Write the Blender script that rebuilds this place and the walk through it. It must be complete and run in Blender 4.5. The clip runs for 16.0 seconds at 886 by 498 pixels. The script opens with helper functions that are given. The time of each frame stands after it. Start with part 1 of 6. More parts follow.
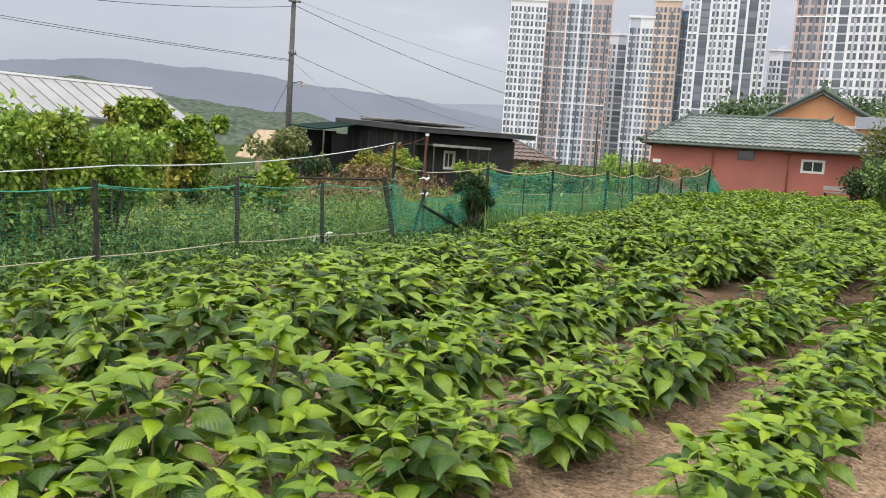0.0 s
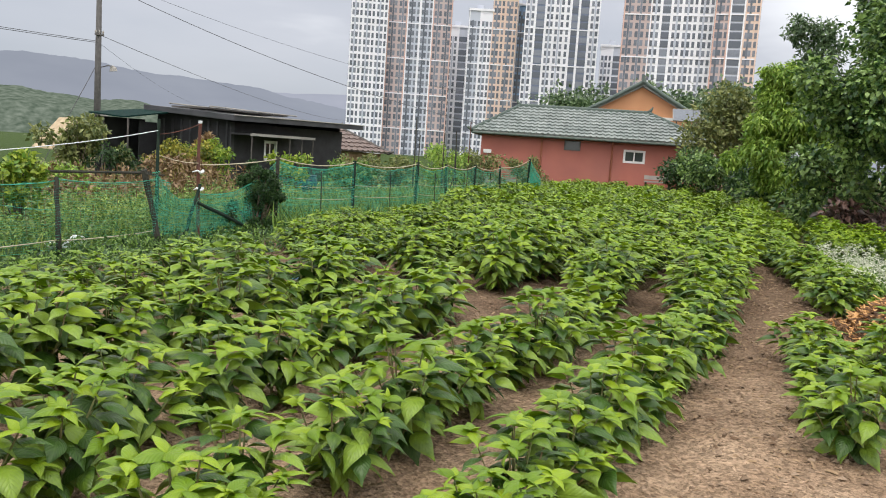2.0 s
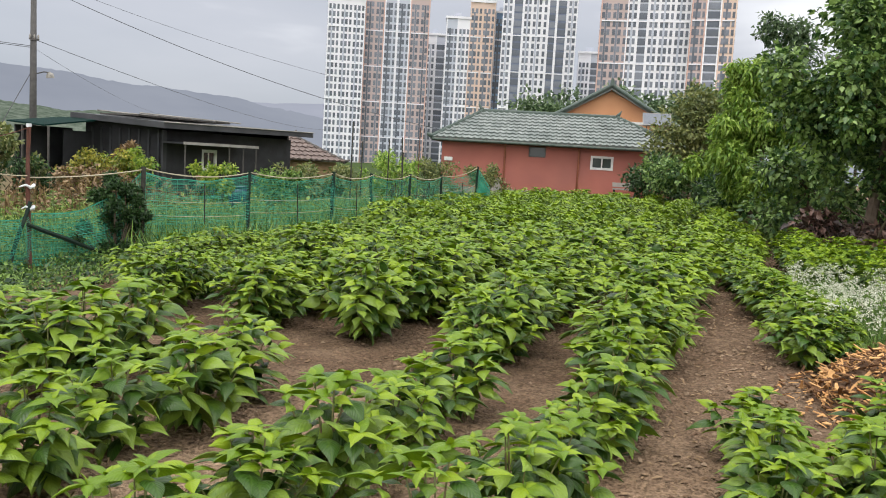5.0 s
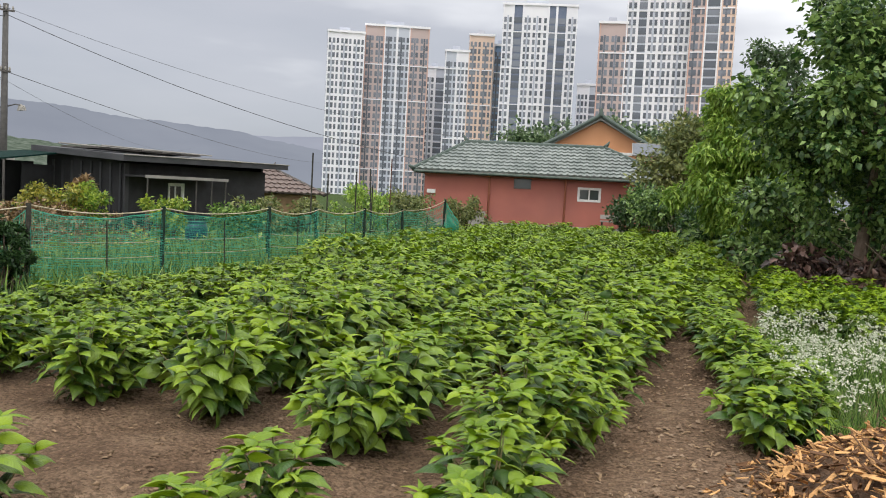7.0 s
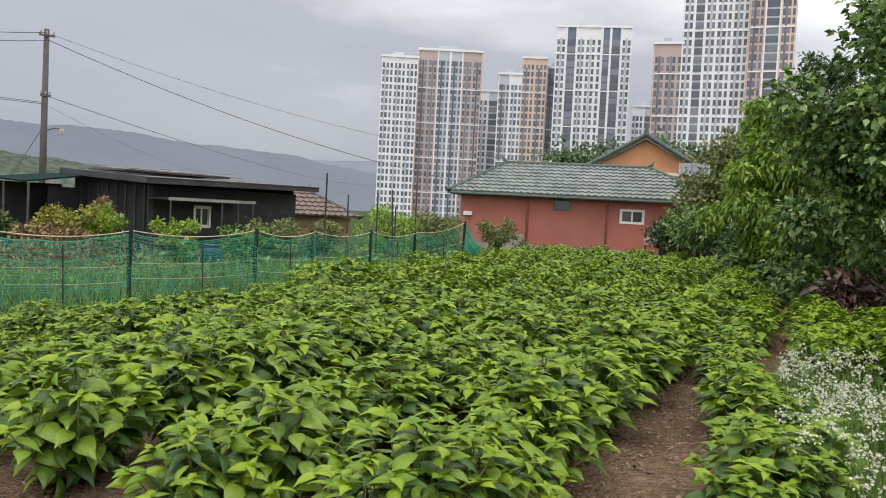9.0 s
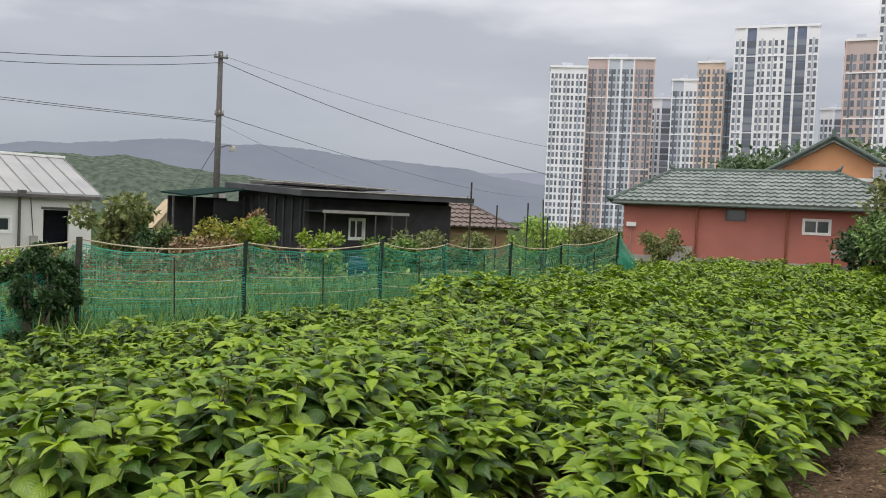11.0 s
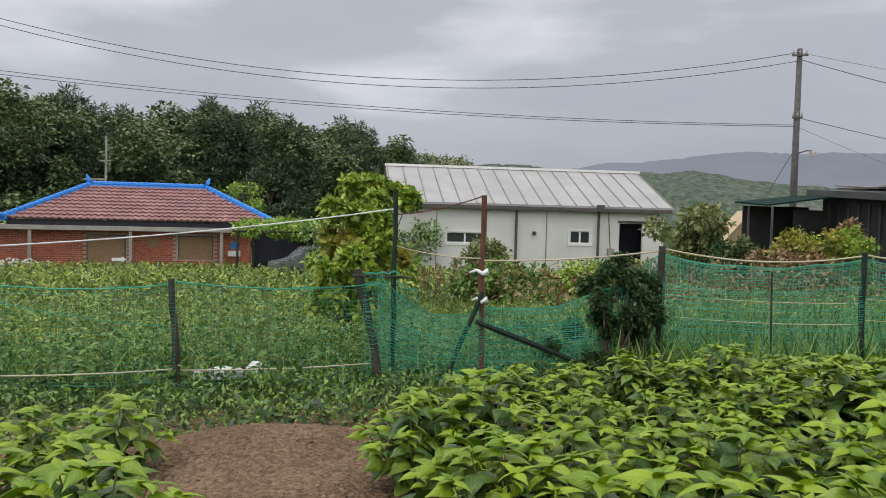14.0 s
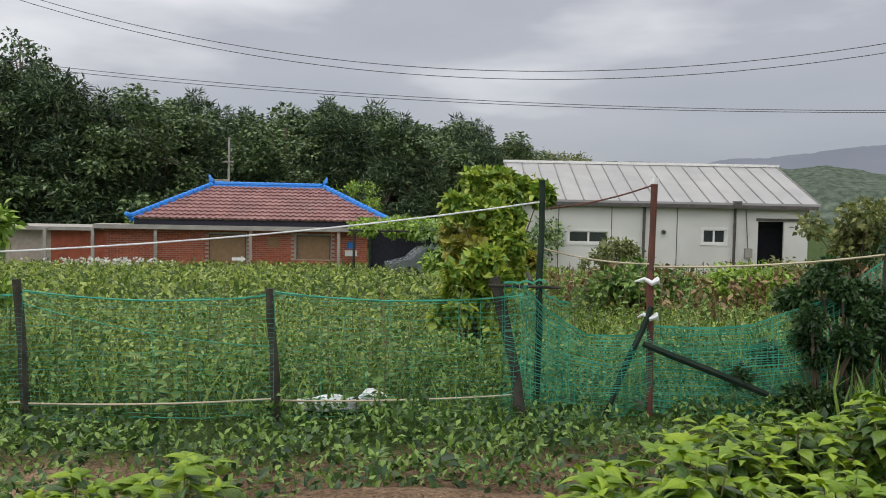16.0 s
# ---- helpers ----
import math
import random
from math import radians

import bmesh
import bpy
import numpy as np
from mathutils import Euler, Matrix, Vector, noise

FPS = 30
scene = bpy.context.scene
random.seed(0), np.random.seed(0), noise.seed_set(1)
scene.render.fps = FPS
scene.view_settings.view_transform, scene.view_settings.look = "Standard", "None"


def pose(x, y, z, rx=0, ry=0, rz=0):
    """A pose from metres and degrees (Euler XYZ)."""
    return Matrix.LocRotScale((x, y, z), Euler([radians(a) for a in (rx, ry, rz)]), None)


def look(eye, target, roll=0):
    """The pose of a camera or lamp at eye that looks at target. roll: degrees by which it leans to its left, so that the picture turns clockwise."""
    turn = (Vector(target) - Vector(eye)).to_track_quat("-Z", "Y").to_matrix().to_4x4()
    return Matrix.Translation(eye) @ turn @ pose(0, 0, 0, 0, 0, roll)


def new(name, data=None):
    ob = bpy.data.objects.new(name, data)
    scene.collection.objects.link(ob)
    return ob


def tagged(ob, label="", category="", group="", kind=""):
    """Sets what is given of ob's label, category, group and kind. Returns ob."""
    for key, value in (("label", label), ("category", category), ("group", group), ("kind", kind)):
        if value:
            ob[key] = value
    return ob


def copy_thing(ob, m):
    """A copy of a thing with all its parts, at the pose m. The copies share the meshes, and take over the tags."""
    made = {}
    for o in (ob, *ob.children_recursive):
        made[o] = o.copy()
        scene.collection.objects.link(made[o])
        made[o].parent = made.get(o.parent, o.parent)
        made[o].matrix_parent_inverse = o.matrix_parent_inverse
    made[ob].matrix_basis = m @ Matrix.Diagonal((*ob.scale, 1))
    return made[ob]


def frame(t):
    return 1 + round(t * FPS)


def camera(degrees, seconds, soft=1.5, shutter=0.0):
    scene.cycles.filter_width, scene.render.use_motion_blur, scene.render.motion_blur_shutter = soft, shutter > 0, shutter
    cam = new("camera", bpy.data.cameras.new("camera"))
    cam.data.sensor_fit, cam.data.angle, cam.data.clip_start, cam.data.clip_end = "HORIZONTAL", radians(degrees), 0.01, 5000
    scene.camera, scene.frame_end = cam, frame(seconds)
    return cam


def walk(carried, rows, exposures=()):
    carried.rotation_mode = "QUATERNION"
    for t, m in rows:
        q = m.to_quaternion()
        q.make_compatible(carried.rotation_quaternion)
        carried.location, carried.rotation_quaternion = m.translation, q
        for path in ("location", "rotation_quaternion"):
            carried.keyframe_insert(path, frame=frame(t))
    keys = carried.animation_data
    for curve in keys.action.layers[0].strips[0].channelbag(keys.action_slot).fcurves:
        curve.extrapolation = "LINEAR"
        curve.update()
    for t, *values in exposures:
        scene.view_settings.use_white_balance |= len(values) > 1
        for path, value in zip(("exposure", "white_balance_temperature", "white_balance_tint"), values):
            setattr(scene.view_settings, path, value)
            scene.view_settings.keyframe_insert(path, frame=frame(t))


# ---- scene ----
cam = camera(56.0, 16.0, soft=1.0)
EXPOSURE = 0.4
METRES, EYE, TILT, LEAN, TURN = 11.5, 1.45, 0.0, 0.0, -28.8
ROWS = [
    (0.0, 0.0, 0.0, 0.0, 0.46, -6.83, -3.88),
    (0.5, 0.0232, 0.0243, -0.0008, -3.24, -6.83, -3.94),
    (1.0, 0.0401, 0.0503, 0.0037, -7.16, -6.79, -3.91),
    (1.5, 0.0622, 0.0754, 0.006, -9.42, -6.74, -3.87),
    (2.0, 0.0833, 0.102, 0.0042, -10.0, -6.76, -3.91),
    (2.5, 0.1053, 0.131, 0.0061, -10.56, -6.68, -3.85),
    (3.0, 0.1265, 0.1577, 0.0071, -10.96, -6.69, -3.62),
    (3.5, 0.1439, 0.1907, 0.0075, -11.25, -6.57, -3.57),
    (4.0, 0.1662, 0.216, 0.0069, -11.34, -6.51, -3.44),
    (6.5, 0.2825, 0.3497, 0.0128, -11.15, -4.64, -3.07),
    (7.0, 0.3104, 0.3701, 0.014, -11.16, -3.94, -3.07),
    (7.5, 0.3337, 0.3933, 0.0141, -10.67, -3.64, -2.99),
    (8.0, 0.3595, 0.4124, 0.0148, -10.48, -3.13, -2.98),
    (10.5, 0.4406, 0.5268, 0.0146, 0.96, -2.29, -2.55),
    (11.0, 0.4498, 0.5501, 0.0139, 4.24, -2.28, -2.53),
    (11.5, 0.4459, 0.5738, 0.0097, 10.77, -2.3, -2.33),
    (12.0, 0.4384, 0.5977, 0.0088, 17.86, -2.41, -2.19),
    (12.5, 0.433, 0.6186, 0.0093, 26.34, -2.46, -1.94),
    (13.0, 0.4147, 0.6361, 0.0054, 34.01, -2.47, -1.74),
    (13.5, 0.3924, 0.6547, 0.004, 37.28, -2.55, -1.67),
    (14.0, 0.3728, 0.6751, 0.004, 41.73, -2.65, -1.49),
    (14.5, 0.3441, 0.6928, 0.0028, 45.87, -2.73, -1.33),
    (15.0, 0.3211, 0.7143, 0.0015, 46.95, -2.79, -1.09),
    (15.5, 0.2981, 0.7336, 0.0005, 48.44, -2.83, -1.05),
    (16.0, 0.2718, 0.749, 0.0, 49.57, -2.89, -1.15),
]
walk(cam, [(t, pose(0, 0, EYE, TILT, LEAN, TURN) @ pose(METRES * x, METRES * y, METRES * z, 90 + pitch, roll, yaw)) for t, x, y, z, yaw, pitch, roll in ROWS],
     [(0.0, EXPOSURE + 0.24), (4.0, EXPOSURE + 0.24), (7.0, EXPOSURE + 0.08), (10.5, EXPOSURE - 0.06), (13.0, EXPOSURE - 0.12), (16.0, EXPOSURE - 0.2)])

# ---- sky and light: an overcast morning ----
world = bpy.data.worlds.new("overcast_sky")
scene.world = world
world.use_nodes = True
wn, wl = world.node_tree.nodes, world.node_tree.links
wn.clear()
w_out, w_bg = wn.new("ShaderNodeOutputWorld"), wn.new("ShaderNodeBackground")
w_sky = wn.new("ShaderNodeTexSky")
w_sky.sky_type, w_sky.sun_disc = "NISHITA", False
w_sky.sun_elevation, w_sky.sun_rotation = radians(52), radians(150)
w_co, w_sep = wn.new("ShaderNodeTexCoord"), wn.new("ShaderNodeSeparateXYZ")
wl.new(w_co.outputs["Generated"], w_sep.inputs[0])
w_ramp = wn.new("ShaderNodeValToRGB")            # cloud brightness by height above the horizon
w_ramp.color_ramp.elements[0].position, w_ramp.color_ramp.elements[0].color = 0.0, (3.5, 3.7, 4.2, 1)
w_ramp.color_ramp.elements[1].position, w_ramp.color_ramp.elements[1].color = 0.7, (13.5, 13.4, 13.4, 1)
e = w_ramp.color_ramp.elements.new(0.17)
e.color = (4.4, 4.5, 4.95, 1)
e = w_ramp.color_ramp.elements.new(0.3)
e.color = (8.8, 8.8, 8.95, 1)
w_map = wn.new("ShaderNodeMapping")
w_map.inputs["Scale"].default_value = (1.2, 1.2, 4.5)
w_noise = wn.new("ShaderNodeTexNoise")
w_noise.inputs["Scale"].default_value, w_noise.inputs["Detail"].default_value = 1.6, 5
wl.new(w_co.outputs["Generated"], w_map.inputs[0])
wl.new(w_map.outputs[0], w_noise.inputs["Vector"])
w_bend = wn.new("ShaderNodeMath")                # darker cloud towards +y
w_bend.operation = "MULTIPLY_ADD"
w_bend.inputs[1].default_value = -0.26
wl.new(w_sep.outputs[1], w_bend.inputs[0])
wl.new(w_sep.outputs[2], w_bend.inputs[2])
w_fleck = wn.new("ShaderNodeMath")
w_fleck.operation = "MULTIPLY_ADD"
w_fleck.inputs[1].default_value = 0.55
wl.new(w_noise.outputs["Fac"], w_fleck.inputs[0])
wl.new(w_bend.outputs[0], w_fleck.inputs[2])
w_sub = wn.new("ShaderNodeMath")
w_sub.operation = "SUBTRACT"
w_sub.inputs[1].default_value = 0.065
wl.new(w_fleck.outputs[0], w_sub.inputs[0])
wl.new(w_sub.outputs[0], w_ramp.inputs[0])
w_mix = wn.new("ShaderNodeMix")
w_mix.data_type = "RGBA"
w_mix.inputs[0].default_value = 0.9              # cloud cover over the clear sky
wl.new(w_sky.outputs[0], w_mix.inputs[6])
wl.new(w_ramp.outputs[0], w_mix.inputs[7])
wl.new(w_mix.outputs[2], w_bg.inputs[0])
w_bg.inputs[1].default_value = 0.095
wl.new(w_bg.outputs[0], w_out.inputs[0])

sun = new("sun", bpy.data.lights.new("sun", "SUN"))
sun.data.energy, sun.data.angle, sun.data.color = 1.1, radians(25), (1.0, 0.96, 0.9)
sun.matrix_world = look((0, 0, 30), (13, 7, 0))

rng = np.random.default_rng(7)


# ---- materials ----
def material(name, a, b=None, scale=6.0, rough=0.75, bump=0.15, metal=0.0, island=0.0, through_light=0.0, fine=60.0, spec=0.4, stain=0.0, stain_colour=(0.1, 0.08, 0.06), depth=0.02):
    """Two colours mixed by coarse noise, a finer noise over it, relief and stains."""
    m = bpy.data.materials.new(name)
    m.use_nodes = True
    n, l = m.node_tree.nodes, m.node_tree.links
    n.clear()
    out, p = n.new("ShaderNodeOutputMaterial"), n.new("ShaderNodeBsdfPrincipled")
    co = n.new("ShaderNodeTexCoord")
    n1, n2 = n.new("ShaderNodeTexNoise"), n.new("ShaderNodeTexNoise")
    n1.inputs["Scale"].default_value, n1.inputs["Detail"].default_value = scale, 4
    n2.inputs["Scale"].default_value, n2.inputs["Detail"].default_value = fine, 3
    l.new(co.outputs["Object"], n1.inputs["Vector"])
    l.new(co.outputs["Object"], n2.inputs["Vector"])
    b = b or tuple(v * 0.7 for v in a)
    ramp = n.new("ShaderNodeValToRGB")
    ramp.color_ramp.elements[0].position, ramp.color_ramp.elements[1].position = 0.32, 0.68
    ramp.color_ramp.elements[0].color, ramp.color_ramp.elements[1].color = (*a, 1), (*b, 1)
    fac = n.new("ShaderNodeMath")
    fac.operation = "MULTIPLY_ADD"
    fac.inputs[1].default_value = 0.35
    l.new(n2.outputs["Fac"], fac.inputs[0])
    shift = n.new("ShaderNodeMath")
    shift.operation = "SUBTRACT"
    shift.inputs[1].default_value = 0.175
    l.new(n1.outputs["Fac"], shift.inputs[0])
    l.new(shift.outputs[0], fac.inputs[2])
    last = fac.outputs[0]
    if island:
        geo = n.new("ShaderNodeNewGeometry")
        more = n.new("ShaderNodeMath")
        more.operation = "MULTIPLY_ADD"
        more.inputs[1].default_value = island
        l.new(geo.outputs["Random Per Island"], more.inputs[0])
        less = n.new("ShaderNodeMath")
        less.operation = "SUBTRACT"
        less.inputs[1].default_value = island / 2
        l.new(last, less.inputs[0])
        l.new(less.outputs[0], more.inputs[2])
        last = more.outputs[0]
    l.new(last, ramp.inputs[0])
    colour = ramp.outputs[0]
    if stain:
        n3 = n.new("ShaderNodeTexNoise")
        n3.inputs["Scale"].default_value, n3.inputs["Detail"].default_value = scale * 0.37, 6
        l.new(co.outputs["Object"], n3.inputs["Vector"])
        r3 = n.new("ShaderNodeValToRGB")
        r3.color_ramp.elements[0].position, r3.color_ramp.elements[1].position = 0.5, 0.72
        r3.color_ramp.elements[1].color = (stain, stain, stain, 1)
        l.new(n3.outputs["Fac"], r3.inputs[0])
        mx = n.new("ShaderNodeMix")
        mx.data_type = "RGBA"
        mx.inputs[7].default_value = (*stain_colour, 1)
        l.new(r3.outputs[0], mx.inputs[0])
        l.new(colour, mx.inputs[6])
        colour = mx.outputs[2]
    l.new(colour, p.inputs["Base Color"])
    p.inputs["Roughness"].default_value, p.inputs["Metallic"].default_value = rough, metal
    p.inputs["Specular IOR Level"].default_value = spec
    if bump:
        bp = n.new("ShaderNodeBump")
        bp.inputs["Strength"].default_value, bp.inputs["Distance"].default_value = bump, depth
        l.new(n2.outputs["Fac"], bp.inputs["Height"])
        l.new(bp.outputs[0], p.inputs["Normal"])
    last = p.outputs[0]
    if through_light:
        tr, ms = n.new("ShaderNodeBsdfTranslucent"), n.new("ShaderNodeMixShader")
        ms.inputs[0].default_value = through_light
        l.new(colour, tr.inputs[0])
        l.new(last, ms.inputs[1])
        l.new(tr.outputs[0], ms.inputs[2])
        last = ms.outputs[0]
    l.new(last, out.inputs[0])
    return m


def leaf_material(name, dark, light, rough=0.45, through_light=0.3, island=0.75, spec=0.45):
    return material(name, dark, light, scale=2.5, rough=rough, bump=0.12, island=island, through_light=through_light, fine=40, spec=spec)


SOIL = material("dry_soil", (0.25, 0.168, 0.108), (0.39, 0.277, 0.185), scale=2.2, rough=0.95, bump=1.0, fine=26, spec=0.1, stain=0.7, stain_colour=(0.105, 0.068, 0.045), depth=0.05)
def veined(m, pale, relief):
    """Midrib and side veins on a leaf material, from each blade's own length and width."""
    n, l = m.node_tree.nodes, m.node_tree.links
    p = next(q for q in n if q.type == "BSDF_PRINCIPLED")
    at, xyz = n.new("ShaderNodeAttribute"), n.new("ShaderNodeSeparateXYZ")
    at.attribute_name = "blade"
    l.new(at.outputs["Vector"], xyz.inputs[0])

    def calc(op, a, b=0.0):
        q = n.new("ShaderNodeMath")
        q.operation = op
        for k, v in enumerate((a, b)):
            if isinstance(v, float):
                q.inputs[k].default_value = v
            else:
                l.new(v, q.inputs[k])
        return q.outputs[0]

    across = calc("ABSOLUTE", xyz.outputs[1])
    along = calc("SUBTRACT", xyz.outputs[0], calc("MULTIPLY", across, 0.75))
    wave = calc("ABSOLUTE", calc("SINE", calc("MULTIPLY", along, 23.0)))
    rib = calc("MINIMUM", calc("MULTIPLY", across, 16.0), 1.0)
    height = calc("MULTIPLY", calc("POWER", wave, 0.6), rib)
    bump = n.new("ShaderNodeBump")
    bump.inputs["Strength"].default_value, bump.inputs["Distance"].default_value = relief, 0.006
    l.new(height, bump.inputs["Height"])
    l.new(bump.outputs[0], p.inputs["Normal"])
    old = p.inputs["Base Color"].links[0].from_socket
    mix = n.new("ShaderNodeMix")
    mix.data_type = "RGBA"
    mix.inputs[7].default_value = (*pale, 1)
    l.new(old, mix.inputs[6])
    l.new(calc("MULTIPLY", calc("SUBTRACT", 1.0, height), 0.13), mix.inputs[0])
    l.new(mix.outputs[2], p.inputs["Base Color"])
    return m


PERILLA = veined(leaf_material("perilla_leaf", (0.032, 0.082, 0.008), (0.187, 0.285, 0.025), rough=0.38, through_light=0.13, spec=0.42, island=0.9), (0.19, 0.29, 0.05), 0.28)
PERILLA_TOP = veined(leaf_material("perilla_young_leaf", (0.11, 0.2, 0.004), (0.225, 0.325, 0.01), rough=0.4, through_light=0.17, spec=0.36), (0.29, 0.4, 0.06), 0.28)
STEM = material("green_stem", (0.14, 0.2, 0.06), (0.2, 0.13, 0.07), rough=0.7)
WEED = leaf_material("weed_leaf", (0.045, 0.105, 0.018), (0.21, 0.33, 0.07), island=0.8)
MEADOW = leaf_material("meadow_leaf", (0.08, 0.14, 0.026), (0.33, 0.41, 0.09), island=0.85)
WEED_DARK = leaf_material("dark_leaf", (0.015, 0.045, 0.013), (0.06, 0.125, 0.035))
TREE_LEAF = leaf_material("tree_leaf", (0.032, 0.084, 0.02), (0.23, 0.345, 0.095), island=0.85, through_light=0.2)
HILL_LEAF = leaf_material("hill_tree_leaf", (0.05, 0.095, 0.04), (0.15, 0.22, 0.1))
TREE_BRIGHT = leaf_material("bright_tree_leaf", (0.12, 0.23, 0.025), (0.34, 0.47, 0.08))
TREE_BROWN = leaf_material("olive_leaf", (0.09, 0.12, 0.035), (0.25, 0.27, 0.09))
# Needle tones lifted and blued to put distance haze in the colour.
FOREST = leaf_material("hazed_pine_needle", (0.026, 0.054, 0.03), (0.14, 0.205, 0.095), through_light=0.1, island=0.7, rough=0.6)
WOOD_LEAF = leaf_material("forest_leaf", (0.04, 0.075, 0.03), (0.16, 0.23, 0.085), through_light=0.15, island=0.7)
VINE = leaf_material("vine_leaf", (0.1, 0.2, 0.022), (0.36, 0.44, 0.06), island=0.85)
YELLOW = leaf_material("yellowing_leaf", (0.12, 0.15, 0.02), (0.38, 0.35, 0.055))
DRY = leaf_material("dried_leaf", (0.14, 0.08, 0.035), (0.28, 0.19, 0.09), through_light=0.1)
BARK = material("bark", (0.09, 0.065, 0.045), (0.16, 0.12, 0.09), rough=0.95, bump=0.6)
WHITE_PANEL = material("white_sandwich_panel", (0.72, 0.72, 0.69), (0.62, 0.62, 0.59), scale=0.8, rough=0.5, bump=0.02, stain=0.2, stain_colour=(0.42, 0.4, 0.36))
WHITE_ROOF = material("pale_metal_roof", (0.33, 0.33, 0.33), (0.27, 0.27, 0.275), scale=0.9, rough=0.6, bump=0.03, stain=0.3, stain_colour=(0.4, 0.38, 0.36))
DARK_TRIM = material("dark_metal_trim", (0.06, 0.055, 0.05), (0.1, 0.09, 0.085), rough=0.5)
# Near-black that puts the shade of openings in the colour; also used for tyres.
DARK_IN = material("dark_interior", (0.02, 0.02, 0.03), (0.03, 0.03, 0.045), rough=0.9)
WHITE_FRAME = material("white_plastic_frame", (0.8, 0.8, 0.78), (0.7, 0.7, 0.68), rough=0.4, bump=0.02)
GLASS = material("window_glass", (0.035, 0.045, 0.045), (0.06, 0.07, 0.07), scale=1, rough=0.08, bump=0.0, spec=0.6)
BLACK_CLAD = material("black_cladding", (0.016, 0.016, 0.018), (0.032, 0.032, 0.036), scale=2, rough=0.7, bump=0.2)
GREY_ROOF = material("dark_grey_roof", (0.032, 0.034, 0.038), (0.06, 0.06, 0.066), scale=1.4, rough=0.55)
RED_WALL = material("red_painted_render", (0.43, 0.15, 0.115), (0.36, 0.125, 0.1), scale=0.7, rough=0.85, bump=0.2, stain=0.35, stain_colour=(0.25, 0.12, 0.1))
GREEN_TILE = material("grey_green_roof_tile", (0.13, 0.155, 0.145), (0.25, 0.275, 0.26), scale=1.5, rough=0.45, bump=0.1, island=0.5, stain=0.4, stain_colour=(0.1, 0.11, 0.1))
DARK_RIDGE = material("dark_green_ridge", (0.05, 0.075, 0.065), (0.09, 0.12, 0.1), rough=0.55)
PIPE_RED = material("orange_red_pipe", (0.5, 0.2, 0.12), (0.42, 0.16, 0.1), rough=0.5)
ORANGE_WALL = material("orange_painted_wall", (0.66, 0.33, 0.17), (0.58, 0.28, 0.14), scale=0.6, rough=0.8)
BRICK_RED = material("red_brick", (0.42, 0.12, 0.065), (0.3, 0.085, 0.05), scale=3, rough=0.9, bump=0.3, island=0.6)
MORTAR = material("mortar", (0.42, 0.36, 0.31), (0.34, 0.29, 0.25), rough=0.95)
PINK_TILE = material("faded_red_roof_tile", (0.3, 0.155, 0.14), (0.2, 0.095, 0.09), scale=1.4, rough=0.45, island=0.6, stain=0.4, stain_colour=(0.12, 0.08, 0.08))
BLUE_RIDGE = material("bright_blue_ridge", (0.015, 0.21, 0.66), (0.012, 0.15, 0.52), rough=0.45)
CONCRETE = material("weathered_concrete", (0.36, 0.34, 0.31), (0.25, 0.24, 0.22), scale=1.5, rough=0.9, bump=0.3, stain=0.5, stain_colour=(0.14, 0.13, 0.12))
BROWN_WOOD = material("brown_shutter", (0.3, 0.19, 0.1), (0.24, 0.15, 0.08), rough=0.6)
NET = material("green_net", (0.02, 0.23, 0.15), (0.07, 0.39, 0.27), rough=0.6, bump=0, island=0.5)
POST = material("weathered_post", (0.03, 0.032, 0.027), (0.068, 0.063, 0.052), scale=8, rough=0.95, bump=0.4, spec=0.12)
STEEL_GREEN = material("dark_green_steel", (0.012, 0.026, 0.019), (0.022, 0.036, 0.026), rough=0.8, spec=0.2)
RUST = material("rusty_steel", (0.14, 0.05, 0.035), (0.08, 0.04, 0.03), scale=8, rough=0.85)
ROPE = material("pale_rope", (0.52, 0.46, 0.34), (0.4, 0.34, 0.24), rough=0.9)
WHITE_CLOTH = material("white_plastic_film", (0.75, 0.77, 0.78), (0.6, 0.62, 0.65), rough=0.4)
POLE_GREY = material("grey_concrete_pole", (0.11, 0.105, 0.1), (0.075, 0.072, 0.07), rough=0.85)
CABLE = material("black_cable", (0.05, 0.05, 0.055), (0.07, 0.07, 0.075), rough=0.6, bump=0)


